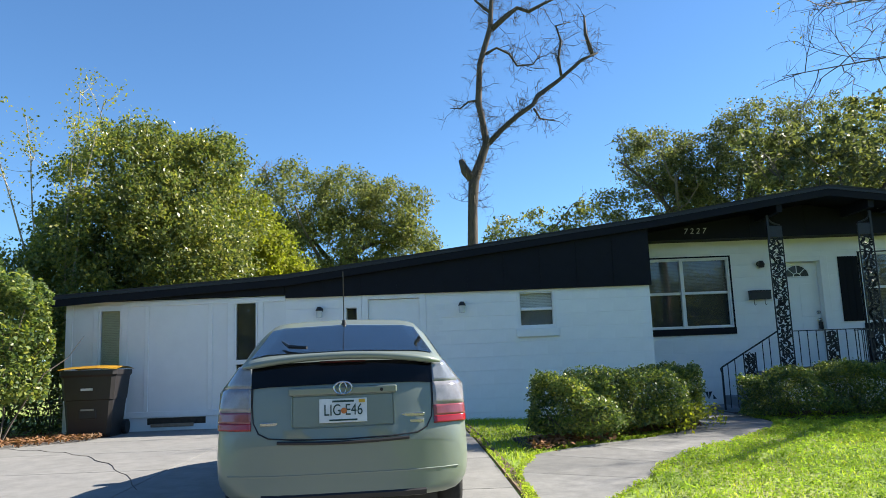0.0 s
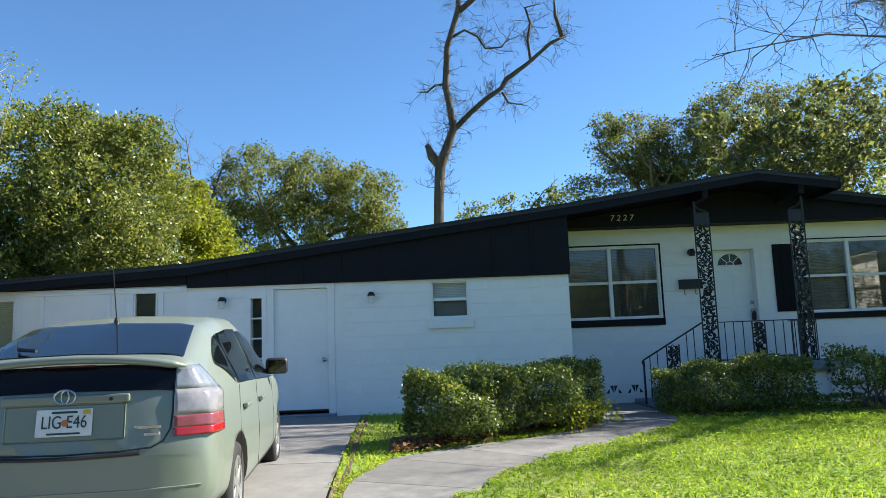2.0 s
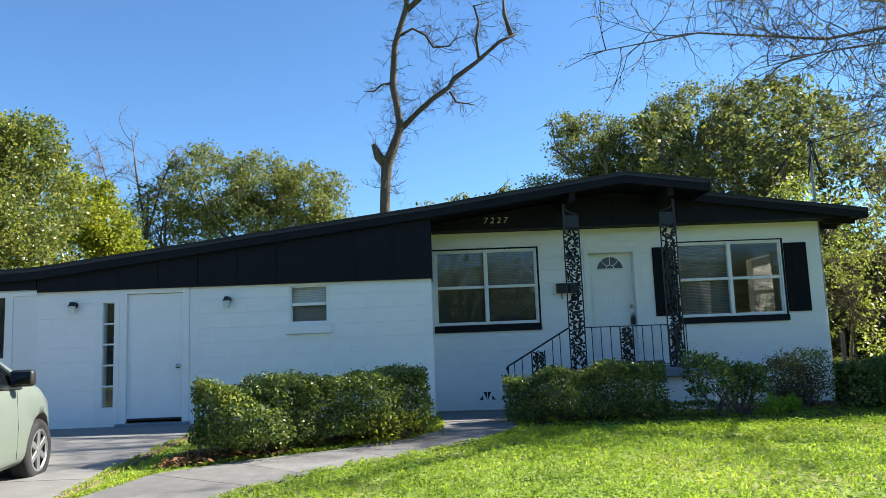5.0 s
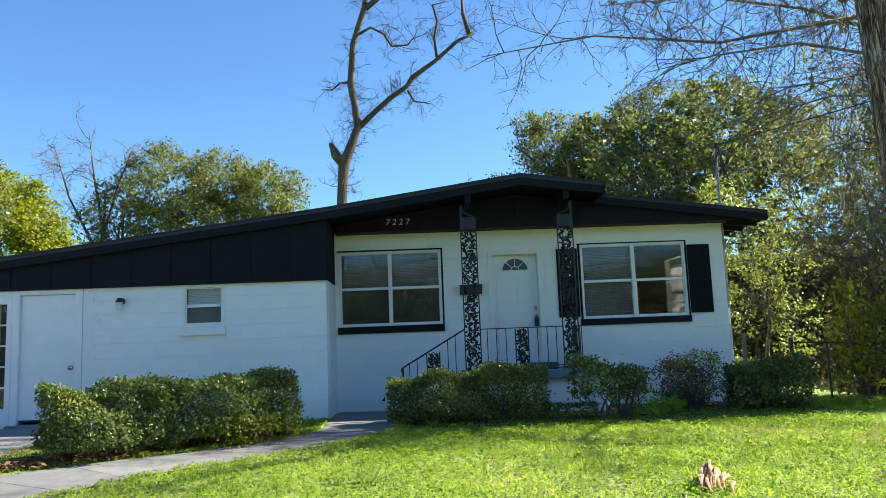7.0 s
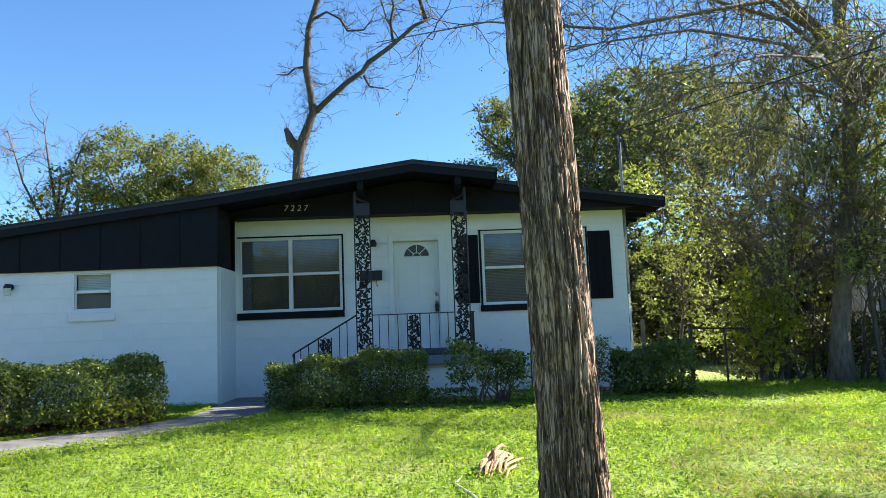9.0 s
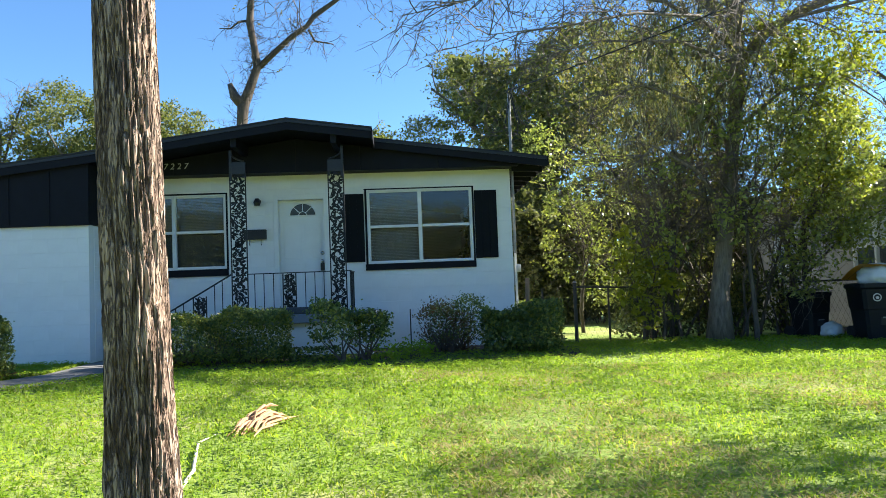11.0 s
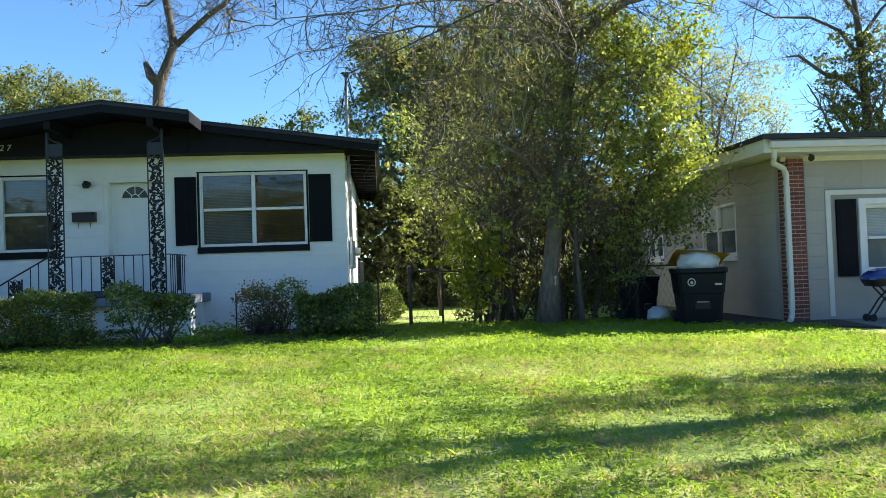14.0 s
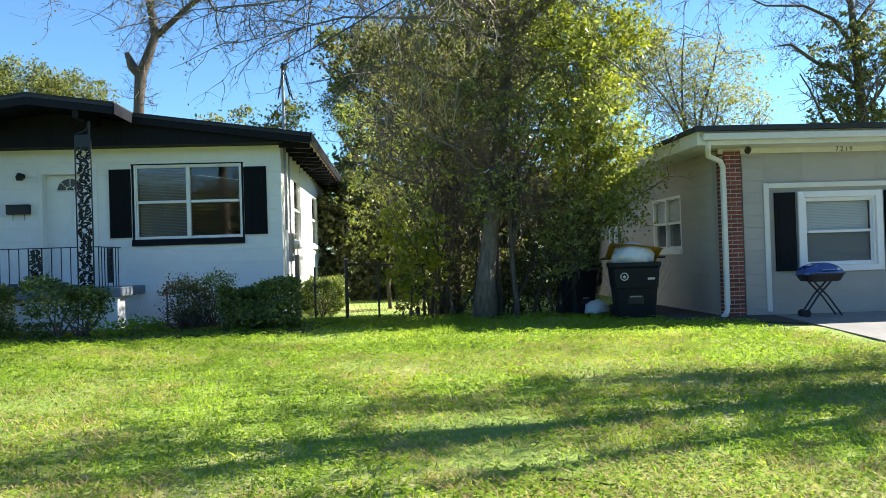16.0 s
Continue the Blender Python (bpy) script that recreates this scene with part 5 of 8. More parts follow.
part("shoe", tube([(18.74, 13.06, 0.32), (18.73, 13.04, 0.22), (18.66, 12.95, 0.16), (18.58, 12.85, 0.14)], 0.046, 8), M_CREAMTRIM, spout)
for i, ch in enumerate("7219"):
    text_part("house_number", ch, 0.125, Matrix.Translation((20.86 + i * 0.085, NY - 0.036, 2.985)) @ pose(0, 0, 0, 90, 0, 0), M_RUSTY, nb, 0.003, "dark numeral")
cam_lamp = empty("security_light", Matrix.Translation((19.15, 12.95, 2.98)))
tagged(cam_lamp, "small black floodlight under the cream eaves", "lamp")
part("bracket", cyl(bmesh.new(), (0, 0, 0.0), (0, 0, 0.05), 0.03, seg=10), M_PLASTIC, cam_lamp)
part("head", cyl(bmesh.new(), (-0.05, -0.09, -0.03), (0.03, 0.0, 0.01), 0.055, 0.035, 12), M_PLASTIC, cam_lamp)

# brick corner, brick by brick
pier = part("brick_pier", boxes((18.795, 19.075, 13.09, 13.56, 0.0, 3.0)), M_MORTAR, nb, "red brick corner pier")
stretch = bpy.data.meshes.new("brick")
bm = boxes((0, 0.188, 0, 0.085, 0, 0.058), bevel=0.004)
bm.to_mesh(stretch)
bm.free()
half = bpy.data.meshes.new("brick")
bm = boxes((0, 0.088, 0, 0.085, 0, 0.058), bevel=0.004)
bm.to_mesh(half)
bm.free()
course = 0
z = 0.03
while z < 2.92:
    first, second = (stretch, half) if course % 2 else (half, stretch)
    w0 = 0.188 if course % 2 else 0.088
    part("brick", first, M_BRICK, pier, m=Matrix.Translation((18.787, 13.078, z)))
    part("brick", second, M_BRICK, pier, m=Matrix.Translation((18.787 + w0 + 0.013, 13.078, z)))
    y = 13.088 + (0.088 if course % 2 else 0.188)
    for side in ((half, stretch, half) if course % 2 else (stretch, half)):
        w = 0.188 if side is stretch else 0.088
        if y + w < 13.66:
            part("brick", side, M_BRICK, pier, m=Matrix.Translation((18.787, y + 0.013 + w, z)) @ pose(0, 0, 0, 0, 0, -90))
        y += w + 0.013
    z += 0.074
    course += 1

# kettle grill
bbq = empty("barbecue_grill", Matrix.Translation((20.12, 12.55, ground_z(20, 12.5) + 0.02)))
tagged(bbq, "small blue-lidded gas grill on folding black legs", "grill")


def shell(r, z0, z1, name, mat, top):
    bm = bmesh.new()
    n = 20
    rows = []
    for i in range(7):
        f = i / 6
        s = math.cos(f * 1.25) if top else 0.82 + 0.18 * f
        z = z0 + (z1 - z0) * (math.sin(f * 1.25) / math.sin(1.25) if top else f)
        rows.append([bm.verts.new((r[0] * s * abs(math.cos(a)) ** 0.55 * (1 if math.cos(a) >= 0 else -1), r[1] * s * abs(math.sin(a)) ** 0.55 * (1 if math.sin(a) >= 0 else -1), z)) for a in [2 * math.pi * k / n + 0.01 for k in range(n)]])
    for a, b in zip(rows, rows[1:]):
        for k in range(n):
            bm.faces.new((a[k], a[(k + 1) % n], b[(k + 1) % n], b[k]))
    bm.faces.new(rows[-1])
    bm.faces.new(rows[0][::-1])
    return part(name, bm, mat, bbq, smooth=False)


shell((0.36, 0.24), 0.60, 0.71, "fire_box", M_PLASTIC, False)
shell((0.36, 0.24), 0.712, 0.90, "lid", M_BLUELID, True)
part("lid_band", boxes((-0.30, 0.30, -0.245, -0.232, 0.715, 0.735)), M_PLASTIC, bbq)
part("handle", tube([(-0.12, -0.22, 0.78), (-0.12, -0.27, 0.79), (0.12, -0.27, 0.79), (0.12, -0.22, 0.78)], 0.012, 6), M_CHROME, bbq)
part("badge", boxes((0.17, 0.22, -0.238, -0.222, 0.785, 0.815)), M_NUMBER, bbq)
for y in (-0.09, 0.09):
    part("leg", tube([(-0.16, y, 0.60), (0.08, y, 0.34), (0.31, y, 0.02)], 0.015, 6), M_PLASTIC, bbq)
    part("leg", tube([(0.16, y * 0.8, 0.60), (-0.08, y * 0.8, 0.36), (-0.29, y * 0.8, 0.07)], 0.015, 6), M_PLASTIC, bbq)
    part("wheel", cyl(bmesh.new(), (-0.29, y - 0.015, 0.065), (-0.29, y + 0.015, 0.065), 0.062, seg=14), M_RUBBER, bbq)
part("crossbar", tube([(-0.26, -0.09, 0.60), (0.26, -0.09, 0.60)], 0.012, 6), M_PLASTIC, bbq)


# ---- the car on the drive ----
M_PAINT = surface("pale green metallic paint", (0.205, 0.24, 0.203), 0.42, 0.35, grain=2, vary=0.04, stain=0.1, bump=0.02, bump_scale=400, coat=0.35)
M_CARGLASS = surface("tinted car glass", (0.012, 0.016, 0.020), 0.04, vary=0.1, bump=0, spec=1.0, coat=1.0)
M_CARGLASS.node_tree.nodes["Principled BSDF"].inputs["IOR"].default_value = 1.9
M_GLOSSBLACK = surface("gloss black panel", (0.006, 0.006, 0.007), 0.08, bump=0)
M_RED = surface("red lamp lens", (0.30, 0.012, 0.014), 0.12, vary=0.1, bump=0, coat=0.5)
M_DARKRED = surface("unlit dark red lens", (0.05, 0.006, 0.007), 0.2, bump=0)
M_CLEAR = surface("clear lamp lens", (0.24, 0.235, 0.25), 0.10, vary=0.25, grain=14, bump=0.03, coat=0.8)
M_PINK = surface("rosy lamp lens", (0.24, 0.06, 0.07), 0.10, vary=0.25, grain=14, bump=0.03, coat=0.8)
M_GREYLENS = surface("grey lamp lens", (0.20, 0.22, 0.25), 0.10, vary=0.25, grain=14, bump=0.03, coat=0.8)
M_SILVER = surface("silver wheel paint", (0.52, 0.52, 0.52), 0.3, 0.8, bump=0.02)
M_PLATE = surface("white number plate", (0.68, 0.69, 0.66), 0.4, bump=0.05)
M_PLATETEXT = surface("dark green plate letters", (0.02, 0.05, 0.035), 0.5, bump=0)
M_ORANGE = surface("orange fruit mark", (0.55, 0.16, 0.03), 0.5, bump=0)

# station: length, underside, waist, half width, roof middle, roof half width, roof edge height
STATIONS = [
    (0.00, 0.34, 0.62, 0.775, 0.665, 0.66, 0.65), (0.035, 0.31, 0.74, 0.81, 0.80, 0.68, 0.78), (0.068, 0.30, 0.90, 0.825, 1.02, 0.655, 0.99), (0.135, 0.29, 0.97, 0.83, 1.185, 0.645, 1.16),
    (0.20, 0.28, 0.99, 0.84, 1.235, 0.64, 1.19), (0.95, 0.21, 0.985, 0.858, 1.445, 0.595, 1.39), (1.5, 0.19, 0.97, 0.862, 1.505, 0.60, 1.45), (2.1, 0.19, 0.95, 0.862, 1.515, 0.60, 1.455),
    (2.75, 0.19, 0.93, 0.862, 1.43, 0.585, 1.375), (3.3, 0.19, 0.915, 0.86, 1.19, 0.64, 1.13), (3.65, 0.20, 0.90, 0.855, 1.00, 0.66, 0.965), (4.1, 0.22, 0.80, 0.80, 0.85, 0.62, 0.825), (4.38, 0.26, 0.62, 0.66, 0.67, 0.55, 0.65), (4.45, 0.34, 0.52, 0.50, 0.54, 0.42, 0.53)]
ST = np.array(STATIONS)


def section(u):
    """Half outline of the car across, from the underside's middle over the flank to the roof's middle."""
    zb, belt, hw, top, xr, ze = [float(np.interp(u, ST[:, 0], ST[:, c])) for c in range(1, 7)]
    mid = min(0.58, zb + (belt - zb) * 0.6)
    key = [(0, zb), (hw * 0.86, zb), (hw * 0.985, zb + 0.10), (hw, mid), (hw * 0.965, belt), (xr + 0.015, ze), (xr * 0.80, top - (top - ze) * 0.28), (0, top)]
    return key


def car_point(u, x, z):
    y = u + 0.17 * abs(x / 0.86) ** 4 * max(0.0, 1 - u / 0.9) - 0.45 * (x / 0.86) ** 2 * max(0.0, (u - 3.6) / 0.85)
    return Vector((x, y, z))


def flank(u, k, f, sx=1, out=0.0):
    """A point on the body: between outline corners k and k + 1, at share f, moved out a little."""
    key = section(u)
    x, z = [a + (b - a) * f for a, b in zip(key[k], key[k + 1])]
    dx, dz = key[k + 1][0] - key[k][0], key[k + 1][1] - key[k][1]
    n = math.hypot(dx, dz) + 1e-6
    return car_point(u, sx * (x + out * dz / n), z - out * dx / n)


car = empty("car", Matrix.Translation((-0.63, 4.96, 0.175)) @ pose(0, 0, 0, 1.2, 0, 6.2))
tagged(car, "pale green hatchback car parked on the concrete drive", "car")


def round_section(u, sub=4):
    key = section(u)
    out = []
    for i in range(len(key) - 1):
        p1, p2 = key[i], key[i + 1]
        for s in range(sub):
            t = s / sub
            out.append([a + (b - a) * t for a, b in zip(p1, p2)])
    out.append(key[-1])
    # soften the corners
    pts = [list(p) for p in out]
    for _ in range(2):
        pts = [pts[0]] + [[0.25 * a[c] + 0.5 * b[c] + 0.25 * d[c] for c in (0, 1)] for a, b, d in zip(pts, pts[1:], pts[2:])] + [pts[-1]]
    return pts


def car_shell():
    us = np.concatenate([np.linspace(0, 0.2, 9), np.linspace(0.26, 4.1, 60), np.linspace(4.16, 4.45, 8)])
    bm = bmesh.new()
    rows = []
    for u in us:
        half = round_section(u)
        ring = [car_point(u, x, z) for x, z in half] + [car_point(u, -x, z) for x, z in half[-2:0:-1]]
        rows.append([bm.verts.new(p) for p in ring])
    n = len(rows[0])
    for a, b in zip(rows, rows[1:]):
        for k in range(n):
            bm.faces.new((a[k], b[k], b[(k + 1) % n], a[(k + 1) % n]))
    for u, ring in ((us[0], rows[0]), (us[-1], rows[-1])):
        half = round_section(u)
        m = len(half)
        cols = 12
        lines = []
        for i in range(1, m - 1):
            x, z = half[i]
            inner = [bm.verts.new(car_point(u, x - 2 * x * j / cols, z)) for j in range(1, cols)]
            lines.append([ring[i]] + inner + [ring[n - i]])
        for p, q in zip(lines, lines[1:]):
            for j in range(cols):
                bm.faces.new((p[j], p[j + 1], q[j + 1], q[j]))
        for tip, line in ((ring[0], lines[0]), (ring[m - 1], lines[-1])):
            for j in range(cols):
                bm.faces.new((tip, line[j], line[j + 1]))
    bmesh.ops.recalc_face_normals(bm, faces=bm.faces[:])
    return bm


def side_x(u, z):
    """Half width of the flank at a height."""
    k = section(u)
    return float(np.interp(z, [k[2][1], k[3][1], k[4][1], k[5][1]], [k[2][0], k[3][0], k[4][0], k[5][0]]))


def tail_u(x, z):
    """The length at which the tail's skin reaches a height."""
    if z <= 0.66:
        return 0.0
    lo, hi = 0.0, 0.2
    for _ in range(24):
        u = (lo + hi) / 2
        k = section(u)
        zz = float(np.interp(abs(x), [0, k[6][0], k[5][0], k[4][0]], [k[7][1], k[6][1], k[5][1], k[4][1]]))
        lo, hi = (u, hi) if zz < z else (lo, u)
    return lo


def rear_y(x, z, out=0.0):
    """How far forward the tail's skin lies at a height."""
    return car_point(tail_u(x, z), x, z).y - out


REAR_AXLE, FRONT_AXLE, WHEEL_R = 0.88, 3.56, 0.305
body = part("body", car_shell(), M_PAINT, None, smooth=True)
cutter_bm = bmesh.new()
for u in (REAR_AXLE, FRONT_AXLE):
    for s in (-1, 1):
        cyl(cutter_bm, (s * 0.58, u, 0.315), (s * 1.0, u, 0.315), 0.355, seg=40)
cutter = part("wheel_arch_cutter", cutter_bm, M_PLASTIC, None)
mod = body.modifiers.new("arches", "BOOLEAN")
mod.operation, mod.object, mod.solver, mod.material_mode = "DIFFERENCE", cutter, "EXACT", "TRANSFER"
carved = bpy.data.meshes.new_from_object(body.evaluated_get(bpy.context.evaluated_depsgraph_get()))
body.modifiers.clear()
body.data = carved
bpy.data.objects.remove(cutter)
body.parent = car
for p in carved.polygons:
    p.use_smooth = p.area < 0.02


def patch(name, us, k, f0, f1, mat, sx=1, out=0.006, rows=5, parent=car, label=""):
    """A panel laid on the body, its edges given for each length: us is [(u, f0, f1)] or a range."""
    bm = bmesh.new()
    grid = []
    for item in us:
        u, a, b = item if isinstance(item, tuple) else (item, f0, f1)
        grid.append([bm.verts.new(flank(u, k, a + (b - a) * i / (rows - 1), sx, out)) for i in range(rows)])
    for p, q in zip(grid, grid[1:]):
        for i in range(rows - 1):
            bm.faces.new((p[i], q[i], q[i + 1], p[i + 1]) if sx > 0 else (p[i], p[i + 1], q[i + 1], q[i]))
    bmesh.ops.solidify(bm, geom=bm.faces[:], thickness=-0.004)
    return part(name, bm, mat, parent, label, True)


for sx in (-1, 1):
    lower, upper = 0.04, 0.86
    def span(u0, u1, lo, hi, n=10):
        return [(u0 + (u1 - u0) * i / n, lo, hi) for i in range(n + 1)]
    quarter = [(0.60 + 0.43 * i / 8, 0.50 - 0.46 * i / 8, 0.53 + 0.33 * (i / 8) ** 0.55) for i in range(9)]
    patch("quarter_window", quarter, 4, 0, 0, M_CARGLASS, sx)
    patch("rear_window_side", span(1.07, 1.86, lower, upper), 4, 0, 0, M_CARGLASS, sx)
    front = [(1.93 + 1.22 * i / 12, lower, upper - 0.02 - 0.55 * max(0, (i - 9) / 3) * 0.5) for i in range(13)]
    patch("front_window_side", front, 4, 0, 0, M_CARGLASS, sx)
    # door seams
    for u in (1.02, 1.90, 3.02):
        pts = [flank(u - 0.10 * (f if u < 1.2 else 0.25 * f), 3, 1 - f, sx, -0.001) for f in [i / 5 for i in range(6)]] + [flank(u - (0.10 if u < 1.2 else 0.025), 2, 1 - f, sx, -0.001) for f in [i / 4 for i in range(5)]]
        part("door_seam", tube(pts, 0.0022, 4), M_PLASTIC, car)
    part("sill_seam", tube([flank(u, 1, 0.7, sx, 0.003) for u in np.linspace(1.3, 3.1, 9)], 0.003, 4), M_PLASTIC, car)
    for u in (1.20, 2.05):
        a = flank(u, 3, 0.62, sx, 0.02)
        part("door_handle", boxes((-0.018, 0.018, -0.10, 0.10, -0.017, 0.017), bevel=0.010, seg=2), M_PAINT, car, m=Matrix.Translation(a))
        part("handle_recess", boxes((-0.003, 0.003, -0.05, 0.05, -0.026, 0.012), bevel=0.003), M_PLASTIC, car, m=Matrix.Translation(flank(u, 3, 0.62, sx, 0.003)))
    # mirror
    mir = empty("mirror")
    mir.parent = car
    base = flank(2.98, 4, 0.16, sx, 0.0)
    mir.matrix_basis = Matrix.Translation(base)
    bm = boxes((-0.01, 0.20, -0.05, 0.06, -0.02, 0.135) if sx > 0 else (-0.20, 0.01, -0.05, 0.06, -0.02, 0.135), bevel=0.035, seg=3)
    part("housing", bm, M_PLASTIC if sx > 0 else M_PAINT, mir, smooth=True)
    bm = boxes((0.02, 0.185, -0.056, -0.05, 0.0, 0.115) if sx > 0 else (-0.185, -0.02, -0.056, -0.05, 0.0, 0.115), bevel=0.002)
    part("mirror_glass", bm, surface("mirror glass", (0.08, 0.085, 0.095), 0.03, 1.0, vary=0.02, stain=0, bump=0), mir)
    # tail lamp wrapping the corner
    lamp = empty("tail_lamp")
    lamp.parent = car
    for nm, mat, z0, z1 in (("red_lens", M_RED, 0.755, 0.80), ("pink_lens", M_PINK, 0.80, 0.87), ("clear_lens", M_CLEAR, 0.87, 1.02), ("upper_lens", M_GREYLENS, 1.02, 1.16)):
        bm = bmesh.new()
        grid = []
        for i in range(6):
            z = z0 + (z1 - z0) * i / 5
            f = (z - 0.75) / 0.41
            reach = 0.15 * math.sqrt(max(0.0, 1 - max(0.0, (f - 0.35) / 0.72) ** 2)) + 0.03
            corner = 0.97 * side_x(0.12, z)
            row = []
            for k in range(9):
                x = 0.592 + (corner - 0.592) * k / 8
                row.append(car_point(tail_u(x, z), x, z) + Vector((0.012 * (k / 8) ** 2, -0.014, 0)))
            for k in range(1, 8):
                u = tail_u(corner, z) + reach * k / 7
                row.append(car_point(u, max(corner, side_x(u, z)) + 0.012, z))
            grid.append([bm.verts.new((sx * p.x, p.y, p.z)) for p in row])
        for p, q in zip(grid, grid[1:]):
            for k in range(15):
                bm.faces.new((p[k], p[k + 1], q[k + 1], q[k]) if sx > 0 else (p[k], q[k], q[k + 1], p[k + 1]))
        bmesh.ops.recalc_face_normals(bm, faces=bm.faces[:])
        bmesh.ops.solidify(bm, geom=bm.faces[:], thickness=0.02)
        part(nm, bm, mat, lamp, smooth=True)
    # wheels
    for u in (REAR_AXLE, FRONT_AXLE):
        wheel = empty("wheel")
        wheel.parent = car
        wheel.matrix_basis = Matrix.Translation((sx * 0.745, u, WHEEL_R)) @ (pose(0, 0, 0, 0, 0, 0) if sx > 0 else pose(0, 0, 0, 0, 0, 180))
        bm = bmesh.new()
        prof = [(-0.09, 0.20), (-0.09, 0.28), (-0.06, WHEEL_R), (0.06, WHEEL_R), (0.09, 0.285), (0.095, 0.24), (0.088, 0.205)]
        n = 40
        rings = [[bm.verts.new((x, r * math.cos(2 * math.pi * k / n), r * math.sin(2 * math.pi * k / n))) for k in range(n)] for x, r in prof]
        for a, b in zip(rings, rings[1:]):
            for k in range(n):
                bm.faces.new((a[k], a[(k + 1) % n], b[(k + 1) % n], b[k]))
        bmesh.ops.recalc_face_normals(bm, faces=bm.faces[:])
        part("tyre", bm, M_RUBBER, wheel, smooth=True)
        bm = bmesh.new()
        cyl(bm, (0.03, 0, 0), (0.05, 0, 0), 0.205, seg=36)
        part("rim_back", bm, M_PLASTIC, wheel)
        bm = bmesh.new()
        rim = [(0.088, 0.205), (0.092, 0.19), (0.07, 0.18)]
        rings = [[bm.verts.new((x, r * math.cos(2 * math.pi * k / n), r * math.sin(2 * math.pi * k / n))) for k in range(n)] for x, r in rim]
        for a, b in zip(rings, rings[1:]):
            for k in range(n):
                bm.faces.new((a[k], a[(k + 1) % n], b[(k + 1) % n], b[k]))
        part("rim", bm, M_SILVER, wheel, smooth=True)
        for s in range(6):
            a = 2 * math.pi * s / 6
            spoke = boxes((0.055, 0.085, -0.030, 0.030, 0.04, 0.185), bevel=0.006)
            part("spoke", spoke, M_SILVER, wheel, m=Matrix.Rotation(a, 4, "X"))
        part("hub_cap", cyl(bmesh.new(), (0.05, 0, 0), (0.088, 0, 0), 0.055, 0.045, 18), M_SILVER, wheel)

# glass and panels over the back, across the middle line
def across(name, u0, u1, half0, half1, mat, out=0.006, rows=8, label=""):
    bm = bmesh.new()
    grid = []
    for i in range(rows + 1):
        u = u0 + (u1 - u0) * i / rows
        key = section(u)
        hw = half0 + (half1 - half0) * i / rows
        row = []
        for j in range(13):
            x = -hw + 2 * hw * j / 12
            ax = abs(x)
            z = float(np.interp(ax, [0, key[6][0], key[5][0], key[4][0]], [key[7][1], key[6][1], key[5][1], key[4][1]]))
            slope = (section(u + 0.01)[7][1] - section(u - 0.01)[7][1]) / 0.02 if u > 0.011 else 4
            n = Vector((0, -slope, 1)).normalized()
            row.append(bm.verts.new(car_point(u, x, z) + n * out))
        grid.append(row)
    for p, q in zip(grid, grid[1:]):
        for j in range(12):
            bm.faces.new((p[j], p[j + 1], q[j + 1], q[j]))
    bmesh.ops.solidify(bm, geom=bm.faces[:], thickness=0.004)
    return part(name, bm, mat, car, label)


across("rear_glass", 0.215, 0.92, 0.61, 0.535, M_CARGLASS, 0.006)
across("lower_rear_glass", 0.072, 0.131, 0.590, 0.590, M_GLOSSBLACK, 0.006, 5, "gloss black glass strip")
across("windscreen", 2.78, 3.60, 0.52, 0.62, M_CARGLASS, 0.006)
bm = bmesh.new()
pts = [car_point(0.125, x, 1.20 - 0.05 * abs(x / 0.6) ** 2.2) + Vector((0, -0.03, 0.012)) for x in np.linspace(-0.65, 0.65, 17)]
tube(pts, [0.008] + [0.024] * 15 + [0.008], 8, bm)
part("spoiler", bm, M_PAINT, car, smooth=True)
part("brake_light", boxes((-0.15, 0.15, 0.088, 0.11, 1.168, 1.18), bevel=0.004), M_DARKRED, car)
# tailgate furniture
SEAM = [(0.582, 1.16), (0.583, 1.0), (0.583, 0.90), (0.574, 0.80), (0.54, 0.735), (0.475, 0.703), (0.3, 0.690), (0, 0.684)]
seam = [(s * x, z) for s, side in ((-1, SEAM), (1, SEAM[::-1][1:])) for x, z in side]
part("gate_seam", tube([(x, rear_y(x, z, 0.001), z) for x, z in seam], 0.0055, 5), M_PLASTIC, car)
part("bumper_step", tube([(x, rear_y(x, 0.66, 0.004), 0.664 + 0.012 * (x / 0.42) ** 2) for x in np.linspace(-0.42, 0.42, 9)], 0.012, 6), M_PLASTIC, car)
part("bumper_crease", tube([(x, rear_y(x, 0.47, -0.004), 0.47) for x in np.linspace(-0.74, 0.74, 15)], 0.008, 6), M_PAINT, car)
part("bumper_lower", tube([car_point(0.03, x, 0.335) + Vector((0, -0.012, 0)) for x in np.linspace(-0.52, 0.52, 9)], 0.03, 6), M_PLASTIC, car)
part("plate_recess", boxes((-0.33, 0.33, -0.004, 0.006, 0.755, 0.965), bevel=0.012), M_PAINT, car, m=Matrix.Translation((0, rear_y(0, 0.85, 0.004), 0.85)) @ pose(0, 0, 0, -8, 0, 0) @ Matrix.Translation((0, 0, -0.85)))
garnish = part("garnish", boxes((-0.35, 0.35, -0.022, 0.02, 0.965, 1.012), bevel=0.009, seg=2), M_PAINT, car, "handle strip over the plate", m=Matrix.Translation((0, rear_y(0, 0.985, 0.0), 0)))
plate = empty("number_plate")
plate.parent = car
plate.matrix_basis = Matrix.Translation((0.0, rear_y(0, 0.862, 0.016), 0.862)) @ pose(0, 0, 0, 79, 0, 0)
part("plate_blank", boxes((-0.153, 0.153, -0.076, 0.076, -0.002, 0.002), bevel=0.0015), M_PLATE, plate)
